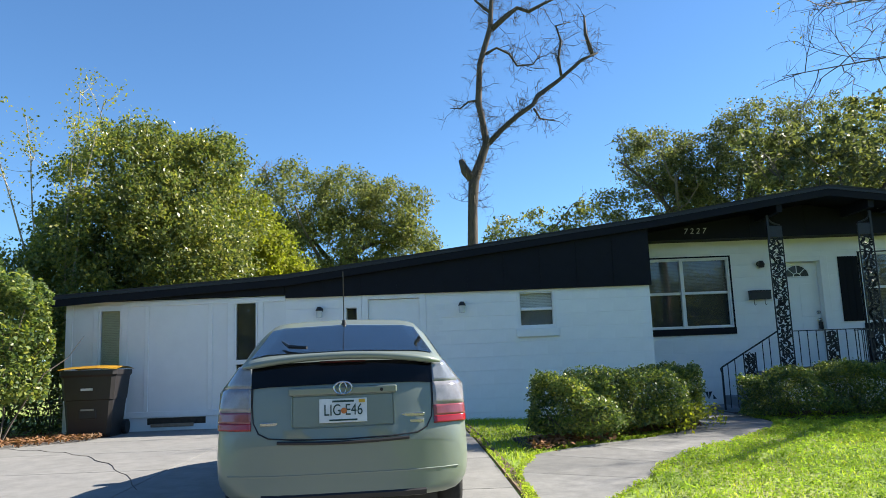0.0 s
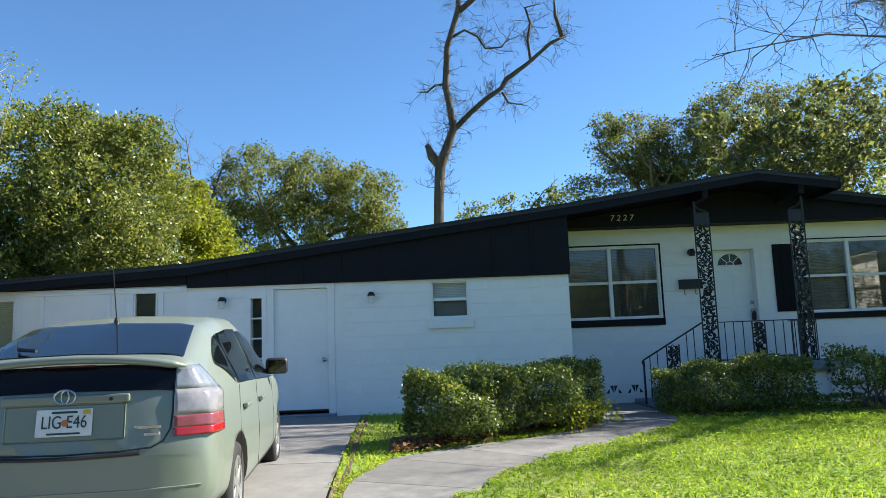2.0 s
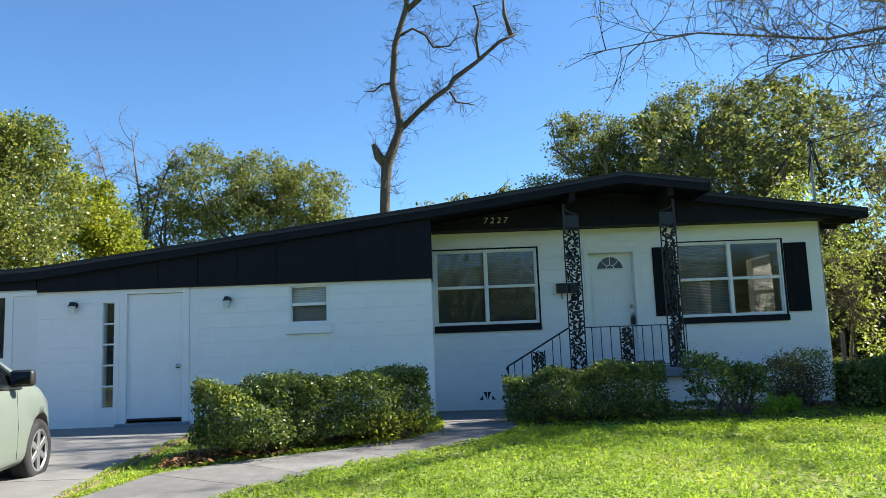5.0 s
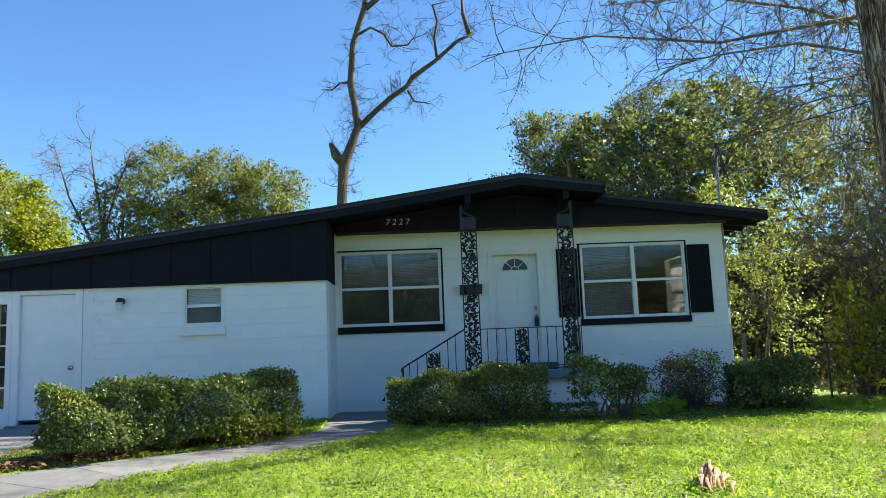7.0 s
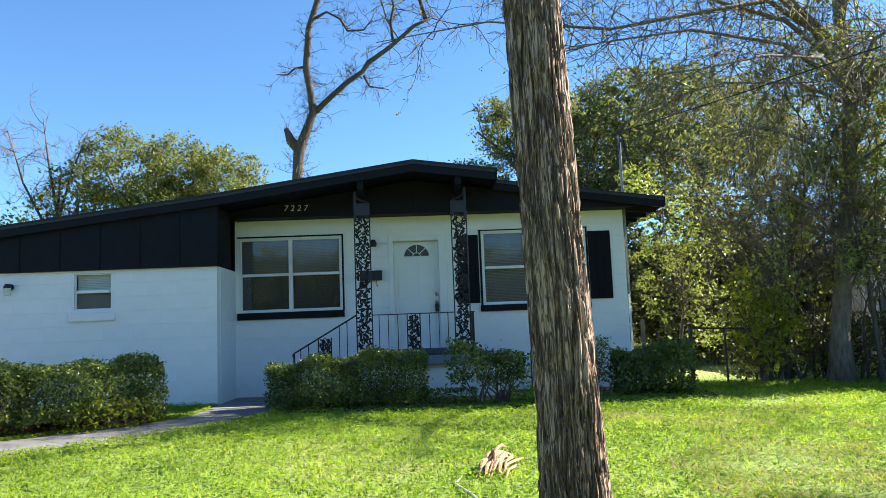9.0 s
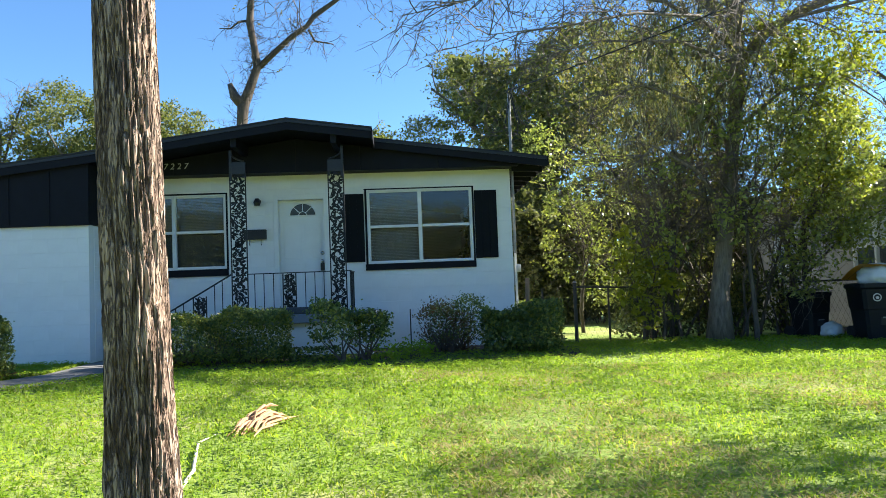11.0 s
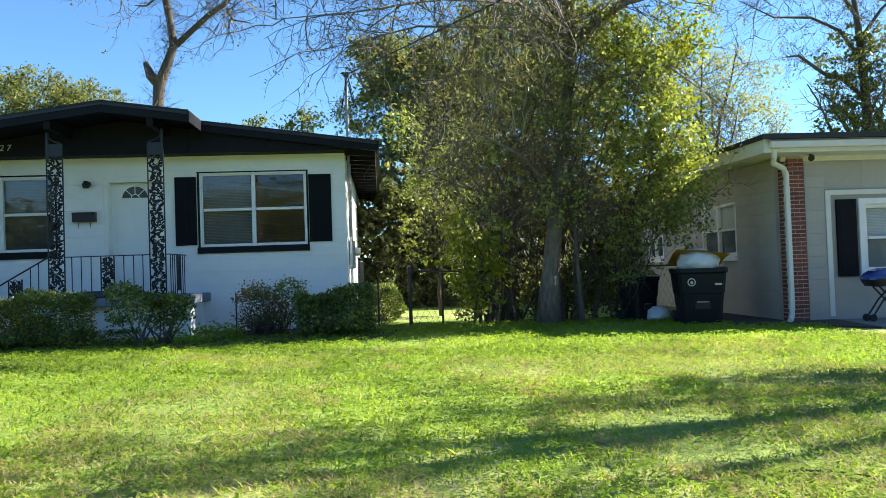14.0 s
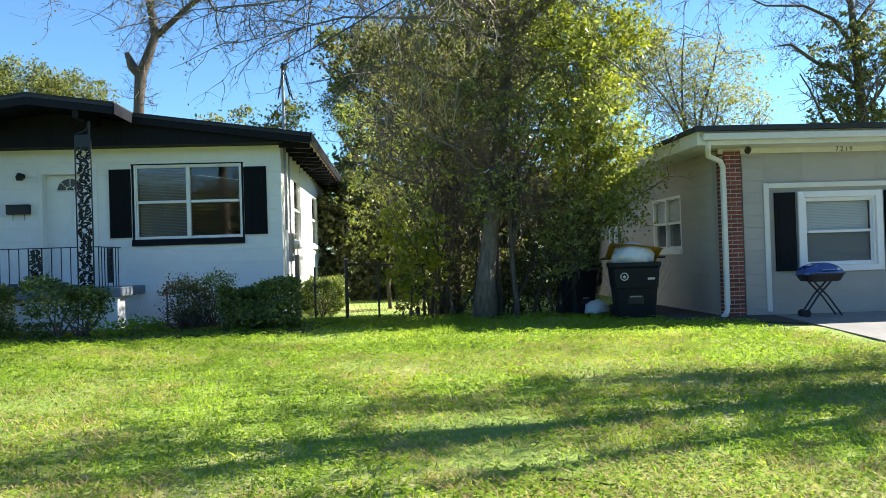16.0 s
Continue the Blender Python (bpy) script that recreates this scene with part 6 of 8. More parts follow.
text_part("plate_letters", "LIG E46", 0.088, Matrix.Translation((0, 0, 0.004)) @ Matrix.Diagonal((0.88, 1.15, 1, 1)), M_PLATETEXT, plate, 0.001)
bm = bmesh.new()
bmesh.ops.create_circle(bm, cap_ends=True, segments=16, radius=0.019, matrix=Matrix.Translation((0.004, -0.003, 0.0055)))
part("plate_picture", bm, M_ORANGE, plate, "small orange fruit picture")
part("plate_bar", boxes((-0.07, 0.07, 0.052, 0.064, 0.003, 0.0045)), M_PLATETEXT, plate)
part("plate_bar", boxes((-0.09, 0.09, -0.066, -0.056, 0.003, 0.0045)), M_PLATETEXT, plate)
part("plate_sticker", boxes((0.10, 0.14, 0.046, 0.068, 0.003, 0.0045)), M_YELLOW, plate)
bm = bmesh.new()
for rx, rz in ((0.058, 0.040), (0.022, 0.036)):
    pts = [(rx * math.cos(2 * math.pi * k / 24), 0, rz * math.sin(2 * math.pi * k / 24)) for k in range(25)]
    tube(pts, 0.005, 5, bm)
part("emblem", bm, M_CHROME, car, "chrome oval emblem", m=Matrix.Translation((0.0, rear_y(0, 0.985, 0.030), 1.005)))
part("lock", cyl(bmesh.new(), (0.25, rear_y(0, 0.985, 0.027), 0.985), (0.25, rear_y(0, 0.985, 0.017), 0.985), 0.011, seg=10), M_PLASTIC, car)
for x, w, z in ((-0.475, 0.11, 0.79), (0.45, 0.15, 0.815), (0.475, 0.09, 0.775)):
    part("badge", boxes((x - w / 2, x + w / 2, -0.004, 0.004, z - 0.011, z + 0.011), bevel=0.003), M_CHROME, car, "small chrome badge", m=Matrix.Translation((0, rear_y(x, z, 0.004), 0)))
ant = empty("aerial")
ant.parent = car
ant.matrix_basis = Matrix.Translation((0, 0.97, 1.43))
part("aerial_base", cyl(bmesh.new(), (0, 0, 0), (0, -0.01, 0.05), 0.026, 0.012, 10), M_PLASTIC, ant)
part("aerial_rod", tube([(0, -0.01, 0.05), (0, -0.05, 0.2), (0, -0.10, 0.42)], 0.004, 5), M_PLASTIC, ant)
part("rear_wiper", tube([p + Vector((0, -0.012, 0.02)) for p in (car_point(0.42, -0.42, 1.30), car_point(0.30, -0.36, 1.262), car_point(0.245, -0.24, 1.252))], [0.006, 0.014, 0.012], 6), M_PLASTIC, car)
part("underside", boxes((-0.62, 0.62, 0.3, 4.1, 0.17, 0.30)), M_PLASTIC, car)


# ---- plants ----
def plant(name, label, category, at, group=""):
    ob = empty(name, Matrix.Translation(at))
    return tagged(ob, label, category, group)


def local(pts, at):
    return [(p[0] - at[0], p[1] - at[1], p[2] - at[2]) for p in pts]


def hedge(path, width, z0, z1, count, size, seed, mat, label, lumps=0.08, stems=14, name="hedge", cat="hedge", thin_base=0.0, stem_r=0.016, loose=0.012):
    """A clipped shrub along a path: stems within, and leaves thickest at the skin."""
    rng = np.random.default_rng(seed)
    a = np.array(path)
    at = (*a.mean(axis=0), z0)
    ob = plant(name, label, cat, at)
    seg = np.linalg.norm(np.diff(a, axis=0), axis=1)
    total = seg.sum() + width
    h = z1 - z0
    lean = 0.4 * min(1.0, 0.9 / h)
    u = rng.uniform(-width / 2, seg.sum() + width / 2, count)
    v = rng.uniform(-1, 1, count)
    w = rng.uniform(0, 1, count)
    face = rng.uniform(size=count)
    near = 1 - np.abs(rng.normal(size=count)) * 0.10
    v = np.where(face < 0.5, np.sign(v) * near, v)
    w = np.where((face >= 0.5) & (face < 0.86), near, w)
    # round the shoulders and the ends
    shoulder = np.clip((w - 0.6) / 0.4, 0, 1)
    v = v * (1 - 0.32 * shoulder ** 2)
    v = v * (1 - thin_base * (1 - w) ** 1.5)
    end = np.clip(np.maximum(-u, u - seg.sum()) / (width / 2), 0, 1)
    v = v * np.sqrt(1 - 0.8 * end ** 2)
    w = w * (1 - 0.06 * end ** 2)
    foot = np.clip(1 - w / 0.22, 0, 1)
    v = v * (1 - 0.30 * foot)
    t = np.concatenate([[0], np.cumsum(seg)])
    x = np.interp(u, t, a[:, 0])
    y = np.interp(u, t, a[:, 1])
    d = (a[-1] - a[0]) / (np.linalg.norm(a[-1] - a[0]) + 1e-9)
    x += d[0] * (np.minimum(u, 0) + np.maximum(u - seg.sum(), 0))
    y += d[1] * (np.minimum(u, 0) + np.maximum(u - seg.sum(), 0))
    nrm = np.array([-d[1], d[0]])
    bump = np.array([noise.noise((p * 1.9, q * 1.9, r * 1.9 + seed)) for p, q, r in zip(x, y, w * h)])
    fine = np.array([noise.noise((p * 6, q * 6, r * 6 + seed)) for p, q, r in zip(x + v * width / 2, y, w * h)])
    k = v * (width / 2) * (1 + lumps * 2.6 * bump) + fine * 0.085
    x, y = x + nrm[0] * k, y + nrm[1] * k
    z = z0 + 0.04 + w * h * (1 + lumps * 0.9 * bump + 0.13 * fine)
    z = z + np.maximum(0, 0.22 - w) * np.maximum(0, bump + 0.25) * 1.2
    pts = np.stack([x - at[0], y - at[1], z - at[2]], axis=1)
    pts += rng.normal(size=pts.shape) * loose
    part("foliage", leaves("foliage", pts, size, rng, flat=0.15, long=1.7), mat, ob)
    bm = bmesh.new()
    for _ in range(stems):
        q = rng.uniform(0, seg.sum())
        base = Vector((np.interp(q, t, a[:, 0]) - at[0] + rng.normal() * width * 0.1, np.interp(q, t, a[:, 1]) - at[1] + rng.normal() * width * 0.1, min(0.0, ground_z(*at[:2]) - z0) - 0.03))
        for _ in range(3):
            p, r = limb(base, (rng.normal() * lean, rng.normal() * lean, 1), h * rng.uniform(0.6, 0.95) + max(0, z0 - ground_z(*at[:2])), stem_r, 0.004, rng, 5, 0.2)
            tube(p, r, 4, bm)
    part("woody_growth", bm, M_TWIG, ob)["kind"] = "stuff"
    return ob


hedge([(1.62, 9.42), (2.3, 9.98), (3.18, 10.80)], 0.98, 0.27, 1.07, 42000, 0.043, 31, M_HEDGE, "clipped dense green hedge beside the front walk", 0.34, 26, thin_base=0.25, loose=0.025)
hedge([(5.2, 12.15), (6.0, 12.2), (6.75, 12.2)], 0.8, 0.24, 0.93, 24000, 0.043, 32, M_HEDGE, "clipped green hedge before the porch", 0.42, 20, loose=0.028)
hedge([(7.78, 12.05), (8.36, 12.1)], 0.56, 0.50, 0.96, 3000, 0.06, 33, M_HEDGE, "small clipped shrub on bare woody stems", 0.8, 7, "shrub", "shrub", 0.6, 0.024, 0.05)
hedge([(9.45, 13.2), (9.75, 13.2)], 0.6, 0.2, 0.88, 2300, 0.045, 34, M_RUSTLEAF, "thin dry shrub with reddish brown leaves", 0.6, 30, "shrub", "shrub", 0.2, 0.012, 0.07)
hedge([(9.62, 13.35), (9.95, 13.4)], 0.6, 0.3, 0.95, 3000, 0.042, 39, M_HEDGE, "loose green shrub by the house wall", 0.5, 8, "shrub", "shrub", 0.2, 0.014, 0.05)
hedge([(10.6, 12.85), (11.0, 12.9)], 0.85, 0.18, 0.92, 10000, 0.060, 35, M_HEDGE, "round clipped evergreen shrub at the house corner", 0.4, 12, "shrub", "shrub", 0.0, 0.016, 0.03)
hedge([(11.55, 15.4), (11.5, 17.6)], 0.8, 0.18, 0.85, 14000, 0.05, 36, M_HEDGE, "low green hedge along the side wall", 0.15, 12)
hedge([(-9.6, 11.55), (-6.62, 11.45)], 1.35, 0.9, 2.62, 36000, 0.080, 37, M_HEDGE, "tall loose evergreen hedge beside the drive", 0.42, 20, "shrub", "shrub", 0.1)
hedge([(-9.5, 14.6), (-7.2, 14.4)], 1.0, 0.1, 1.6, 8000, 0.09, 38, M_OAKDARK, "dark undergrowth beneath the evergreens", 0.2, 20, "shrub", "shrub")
hedge([(7.1, 12.2), (7.7, 12.15)], 0.4, 0.2, 0.42, 1000, 0.05, 40, M_HEDGE, "low weedy growth under the porch hedge", 0.3, 6, "shrub", "shrub")

hedge([(3.0, 10.0), (3.5, 10.55)], 0.32, 0.30, 0.50, 900, 0.05, 73, M_BAMBOO, "yellow-green weeds at the foot of the hedge", 0.8, 8, "weed", "weeds", 0.0, 0.006, 0.05)
hedge([(8.6, 12.0), (9.2, 12.5)], 0.35, 0.24, 0.40, 700, 0.05, 74, M_WEED, "low weeds between the shrubs and the lawn", 0.8, 5, "weed", "weeds", 0.0, 0.006, 0.05)


def leafy_tree(name, label, base, trunk, limbs, blobs, clumps, per, spread, size, mat, bark, seed, twig=0, shell_f=0.72, sway=0.1, cat="tree", flat=0.1, twig_len=1.2, group=""):
    """A tree: tapered trunk with limbs towards the masses of its crown, twigs, and a crown of many leaves."""
    rng = np.random.default_rng(seed)
    ob = plant(name, label, cat, base, group)
    bm = bmesh.new()
    p, r = limb((0, 0, -0.1), (rng.normal() * 0.05, rng.normal() * 0.05, 1), trunk[0], trunk[1], trunk[1] * 0.55, rng, 7, 0.06)
    tube(p, r, 10, bm)
    arms = []
    for i in range(limbs):
        c, rad = blobs[i % len(blobs)]
        goal = Vector(c) - Vector(base) + Vector(rng.normal(size=3)) * rad[0] * 0.4
        start = p[int(len(p) * rng.uniform(0.5, 0.99))]
        q, s = limb(start, goal - start, (goal - start).length, trunk[1] * 0.42, trunk[1] * 0.1, rng, 7, sway)
        tube(q, s, 6, bm)
        arms.append(q)
    part("trunk", bm, bark, ob, smooth=True)
    if twig:
        bm = bmesh.new()
        for q in arms:
            twigs(bm, q, rng, twig, twig_len, trunk[1] * 0.10, 2)
        part("branchwork", bm, M_TWIG, ob)["kind"] = "stuff"
    bl = [((c[0] - base[0], c[1] - base[1], c[2] - base[2]), r) for c, r in blobs]
    pts = clump_points(rng, bl, clumps, per, spread, shell_f)
    part("crown", leaves("crown", pts, size, rng, flat=flat), mat, ob)
    return ob


leafy_tree("evergreen_tree", "broad glossy-leaved evergreen behind the garage", (-7.2, 18.2, 0.2), (3.5, 0.22), 9,
           [((-7.1, 17.6, 5.3), (1.8, 2.0, 1.9)), ((-5.8, 17.8, 5.2), (1.6, 1.8, 1.75)), ((-8.8, 17.8, 3.8), (0.9, 1.2, 1.3)), ((-7.7, 17.2, 3.0), (1.9, 1.7, 1.6)), ((-5.6, 17.0, 3.2), (1.6, 1.6, 1.7)),
            ((-6.9, 17.8, 6.6), (1.1, 1.1, 0.95)), ((-5.2, 17.6, 6.3), (0.7, 0.8, 0.7)), ((-7.3, 16.0, 3.9), (1.3, 0.8, 1.3)), ((-5.6, 16.0, 4.3), (1.1, 0.8, 1.2)), ((-8.9, 16.2, 2.9), (0.9, 0.8, 1.3))], 2100, 64, 0.21, 0.088, M_MAGNOLIA, M_BARK2, 41)
leafy_tree("bamboo_clump", "yellow-green sunlit leafy clump beside the evergreen", (-4.9, 20.8, 0.2), (2.9, 0.08), 8,
           [((-5.1, 20.6, 4.4), (0.9, 1.0, 1.8)), ((-4.4, 20.4, 3.6), (0.75, 0.9, 1.2)), ((-5.5, 20.7, 5.5), (0.7, 0.8, 0.9)), ((-3.95, 20.4, 3.5), (0.75, 0.8, 0.9)), ((-4.6, 20.5, 4.8), (0.65, 0.8, 0.8))], 520, 46, 0.19, 0.105, M_BAMBOO, M_BARK2, 42, cat="bush")
leafy_tree("oak_tree", "rounded green oak rising behind the roof", (-4.6, 38.0, 0.3), (6.5, 0.4), 9,
           [((-6.9, 37.5, 9.6), (2.0, 2.2, 2.1)), ((-4.2, 37.5, 9.6), (1.7, 2.0, 1.6)), ((-2.0, 37.5, 8.9), (1.7, 2.0, 1.7)), ((-5.2, 37.0, 7.2), (3.2, 2.2, 1.8)), ((-1.2, 37.5, 7.0), (1.4, 1.8, 1.4))], 700, 72, 0.38, 0.145, M_OAK, M_BARK2, 43)
leafy_tree("oak_tree", "grey-green thicket behind the low roof", (-9.5, 37.0, 0.3), (5, 0.3), 8,
           [((-9.2, 37.0, 7.6), (1.6, 1.6, 2.3)), ((-11.0, 37.0, 6.0), (1.8, 1.6, 2.0))], 170, 26, 0.4, 0.2, M_OAK, M_BARK2, 44, twig=14, twig_len=1.8)
leafy_tree("oak_tree", "spreading dark live oak beyond the roof", (17.5, 44.0, 0.3), (8, 0.6), 14,
           [((13.3, 43.0, 12.5), (2.1, 2.4, 1.8)), ((15.6, 43.0, 12.0), (2.3, 2.4, 1.9)), ((19.4, 43.0, 13.9), (2.7, 2.5, 2.0)), ((23.0, 43.0, 14.0), (3.0, 2.6, 2.0)), ((17.2, 43.0, 10.6), (3.2, 2.5, 1.7)),
            ((22.0, 43.0, 10.8), (3.4, 2.5, 2.2)), ((26.5, 43.0, 12.5), (2.6, 2.4, 2.4)), ((12.0, 43.0, 14.0), (1.0, 1.2, 0.7)), ((11.0, 43.0, 10.0), (1.5, 1.6, 1.2)), ((14.6, 43.0, 10.2), (1.8, 1.6, 1.4))], 1000, 76, 0.46, 0.165, M_OAKDARK, M_BARK2, 45, twig=7, twig_len=2.2)
leafy_tree("small_tree", "pale green treetops beyond the ridge", (5.2, 41.0, 0.3), (6, 0.2), 6,
           [((3.8, 40.0, 7.8), (1.2, 1.2, 1.1)), ((6.3, 40.0, 8.2), (1.5, 1.3, 1.2)), ((8.0, 40.0, 8.6), (1.0, 1.2, 1.0))], 130, 24, 0.32, 0.2, M_OAK, M_BARK2, 46, twig=8)
# sapling above the evergreen
rng = np.random.default_rng(47)
sap = plant("sapling", "slender pale sapling with yellowing leaves at its top", "tree", (-8.0, 16.4, 0.2))
bm = bmesh.new()
tips = []
for k in range(6):
    p, r = limb((0, 0, -0.1), (rng.normal() * 0.03 + 0.01, rng.normal() * 0.04, 1), rng.uniform(6.6, 8.0), 0.035, 0.008, rng, 9, 0.05)
    tube(p, r, 5, bm)
    tips += [Vector(q) for q in p[-4:]]
    tips += twigs(bm, p, rng, 7, 0.8, 0.008, 1, 0.5, 3, 0.6)
part("stem_clump", bm, surface("pale sapling bark", (0.34, 0.30, 0.22), 0.9, vary=0.2), sap)
pts = np.array([tuple(t) for t in tips])
pts = (pts[:, None, :] + rng.normal(size=(len(pts), 30, 3)) * 0.13).reshape(-1, 3)
pts = pts[pts[:, 2] > 4.6]
part("crown", leaves("crown", pts, 0.075, rng), M_SAPLING, sap)


def bare_tree(name, label, at, trunk_pts, trunk_r, arms, twig_n, twig_len, twig_r, bark, seed, levels=3, spread=0.85, droop=0.0, leaf=None, twig_mat=None):
    rng = np.random.default_rng(seed)
    ob = plant(name, label, "tree", at)
    bm = bmesh.new()
    tube(local(trunk_pts, at), trunk_r, 10, bm)
    for pts, r in arms:
        tube(local(pts, at), r, 8, bm)
    part("trunk", bm, bark, ob, smooth=True)
    bm = bmesh.new()
    tips = []
    for pts, r in [(trunk_pts[2:], trunk_r[2:])] + arms:
        ln = sum((Vector(a) - Vector(b)).length for a, b in zip(pts, pts[1:]))
        tips += twigs(bm, local(pts, at), rng, max(4, int(twig_n * ln)), twig_len, twig_r, levels, spread, 3, 0.1, droop)
    part("branchwork", bm, twig_mat or M_TWIG, ob, "fine bare twigs")["kind"] = "stuff"
    if leaf:
        t = np.array([tuple(q) for q in tips])
        t = t[rng.uniform(size=len(t)) < leaf[1]]
        t = (t[:, None, :] + rng.normal(size=(len(t), leaf[3], 3)) * leaf[4]).reshape(-1, 3)
        part("crown", leaves("crown", t, leaf[0], rng), leaf[2], ob)
    return ob


def at_y(y, pts, rng=None, wob=0.0):
    return [(x * 1.07, y + (wob * math.sin(i * 1.7) if wob else 0), 1.31 + (z - 1.31) * 1.07) for i, (x, z) in enumerate(pts)]


DY = 34.8
bare_tree("dead_tree", "tall bare dead tree with one long bent limb", (1.71, DY, 0.3),
          at_y(DY, [(1.6, 0.3), (1.62, 3.5), (1.65, 6.39), (1.72, 8.11), (1.82, 9.28), (2.18, 10.2), (2.46, 10.95), (2.32, 12.0), (2.18, 12.84), (2.32, 14.66), (2.87, 16.38), (2.99, 17.75), (3.04, 19.3)]),
          [0.34, 0.30, 0.25, 0.23, 0.26, 0.21, 0.19, 0.155, 0.165, 0.14, 0.135, 0.10, 0.07],
          [(at_y(DY, [(2.55, 10.95), (3.29, 11.71), (3.89, 12.17), (4.61, 12.63), (4.87, 13.1), (5.84, 13.8), (6.95, 14.68), (7.68, 14.99)], wob=0.15), [0.145, 0.13, 0.125, 0.11, 0.13, 0.10, 0.085, 0.04]),
           (at_y(DY, [(7.45, 15.0), (7.21, 15.97), (7.21, 16.85)]), [0.11, 0.09, 0.04]), (at_y(DY, [(5.98, 14.0), (5.91, 14.9), (6.07, 15.64), (5.88, 16.39), (6.54, 16.56)]), [0.07, 0.06, 0.06, 0.05, 0.02]),
           (at_y(DY, [(1.82, 9.28), (1.47, 9.7), (1.28, 10.24)]), [0.24, 0.22, 0.12]), (at_y(DY, [(2.92, 16.31), (3.67, 16.97), (4.16, 17.33), (4.68, 17.13), (5.47, 17.54), (6.08, 17.77)]), [0.14, 0.13, 0.1, 0.1, 0.07, 0.03]),
           (at_y(DY, [(2.6, 15.14), (3.12, 15.43), (3.69, 15.11), (4.01, 14.54), (4.72, 14.57), (5.1, 15.05)]), [0.08, 0.06, 0.06, 0.05, 0.04, 0.02]), (at_y(DY, [(4.66, 12.51), (4.92, 12.01), (5.73, 11.86)]), [0.06, 0.05, 0.02]),
           (at_y(DY, [(2.19, 12.96), (1.72, 12.91), (1.36, 12.62), (0.9, 12.64)]), [0.07, 0.05, 0.04, 0.02]), (at_y(DY, [(2.96, 17.12), (2.62, 17.39), (2.22, 17.78)]), [0.1, 0.08, 0.05])],
          6.5, 1.15, 0.017, M_DEADBARK, 51, 3, 1.0, twig_mat=M_DEADBARK)
bare_tree("bare_tree", "small leafless tree with pinkish grey twigs", (-9.8, 36.5, 0.3),
          [(-9.8, 36.5, 0.3), (-9.8, 36.5, 4.0), (-9.7, 36.5, 7.0), (-9.6, 36.5, 9.0)], [0.16, 0.14, 0.1, 0.05],
          [([(-9.75, 36.5, 6.0), (-11.2, 36.3, 9.0), (-12.0, 36.3, 11.6)], [0.08, 0.05, 0.015]), ([(-9.7, 36.5, 7.0), (-9.0, 36.4, 9.5), (-8.2, 36.4, 11.6)], [0.07, 0.05, 0.015]), ([(-9.7, 36.5, 7.5), (-10.1, 36.4, 10.0), (-10.4, 36.4, 12.2)], [0.07, 0.05, 0.015])],
          5.0, 1.5, 0.018, M_DEADBARK, 52, 3, 0.7)

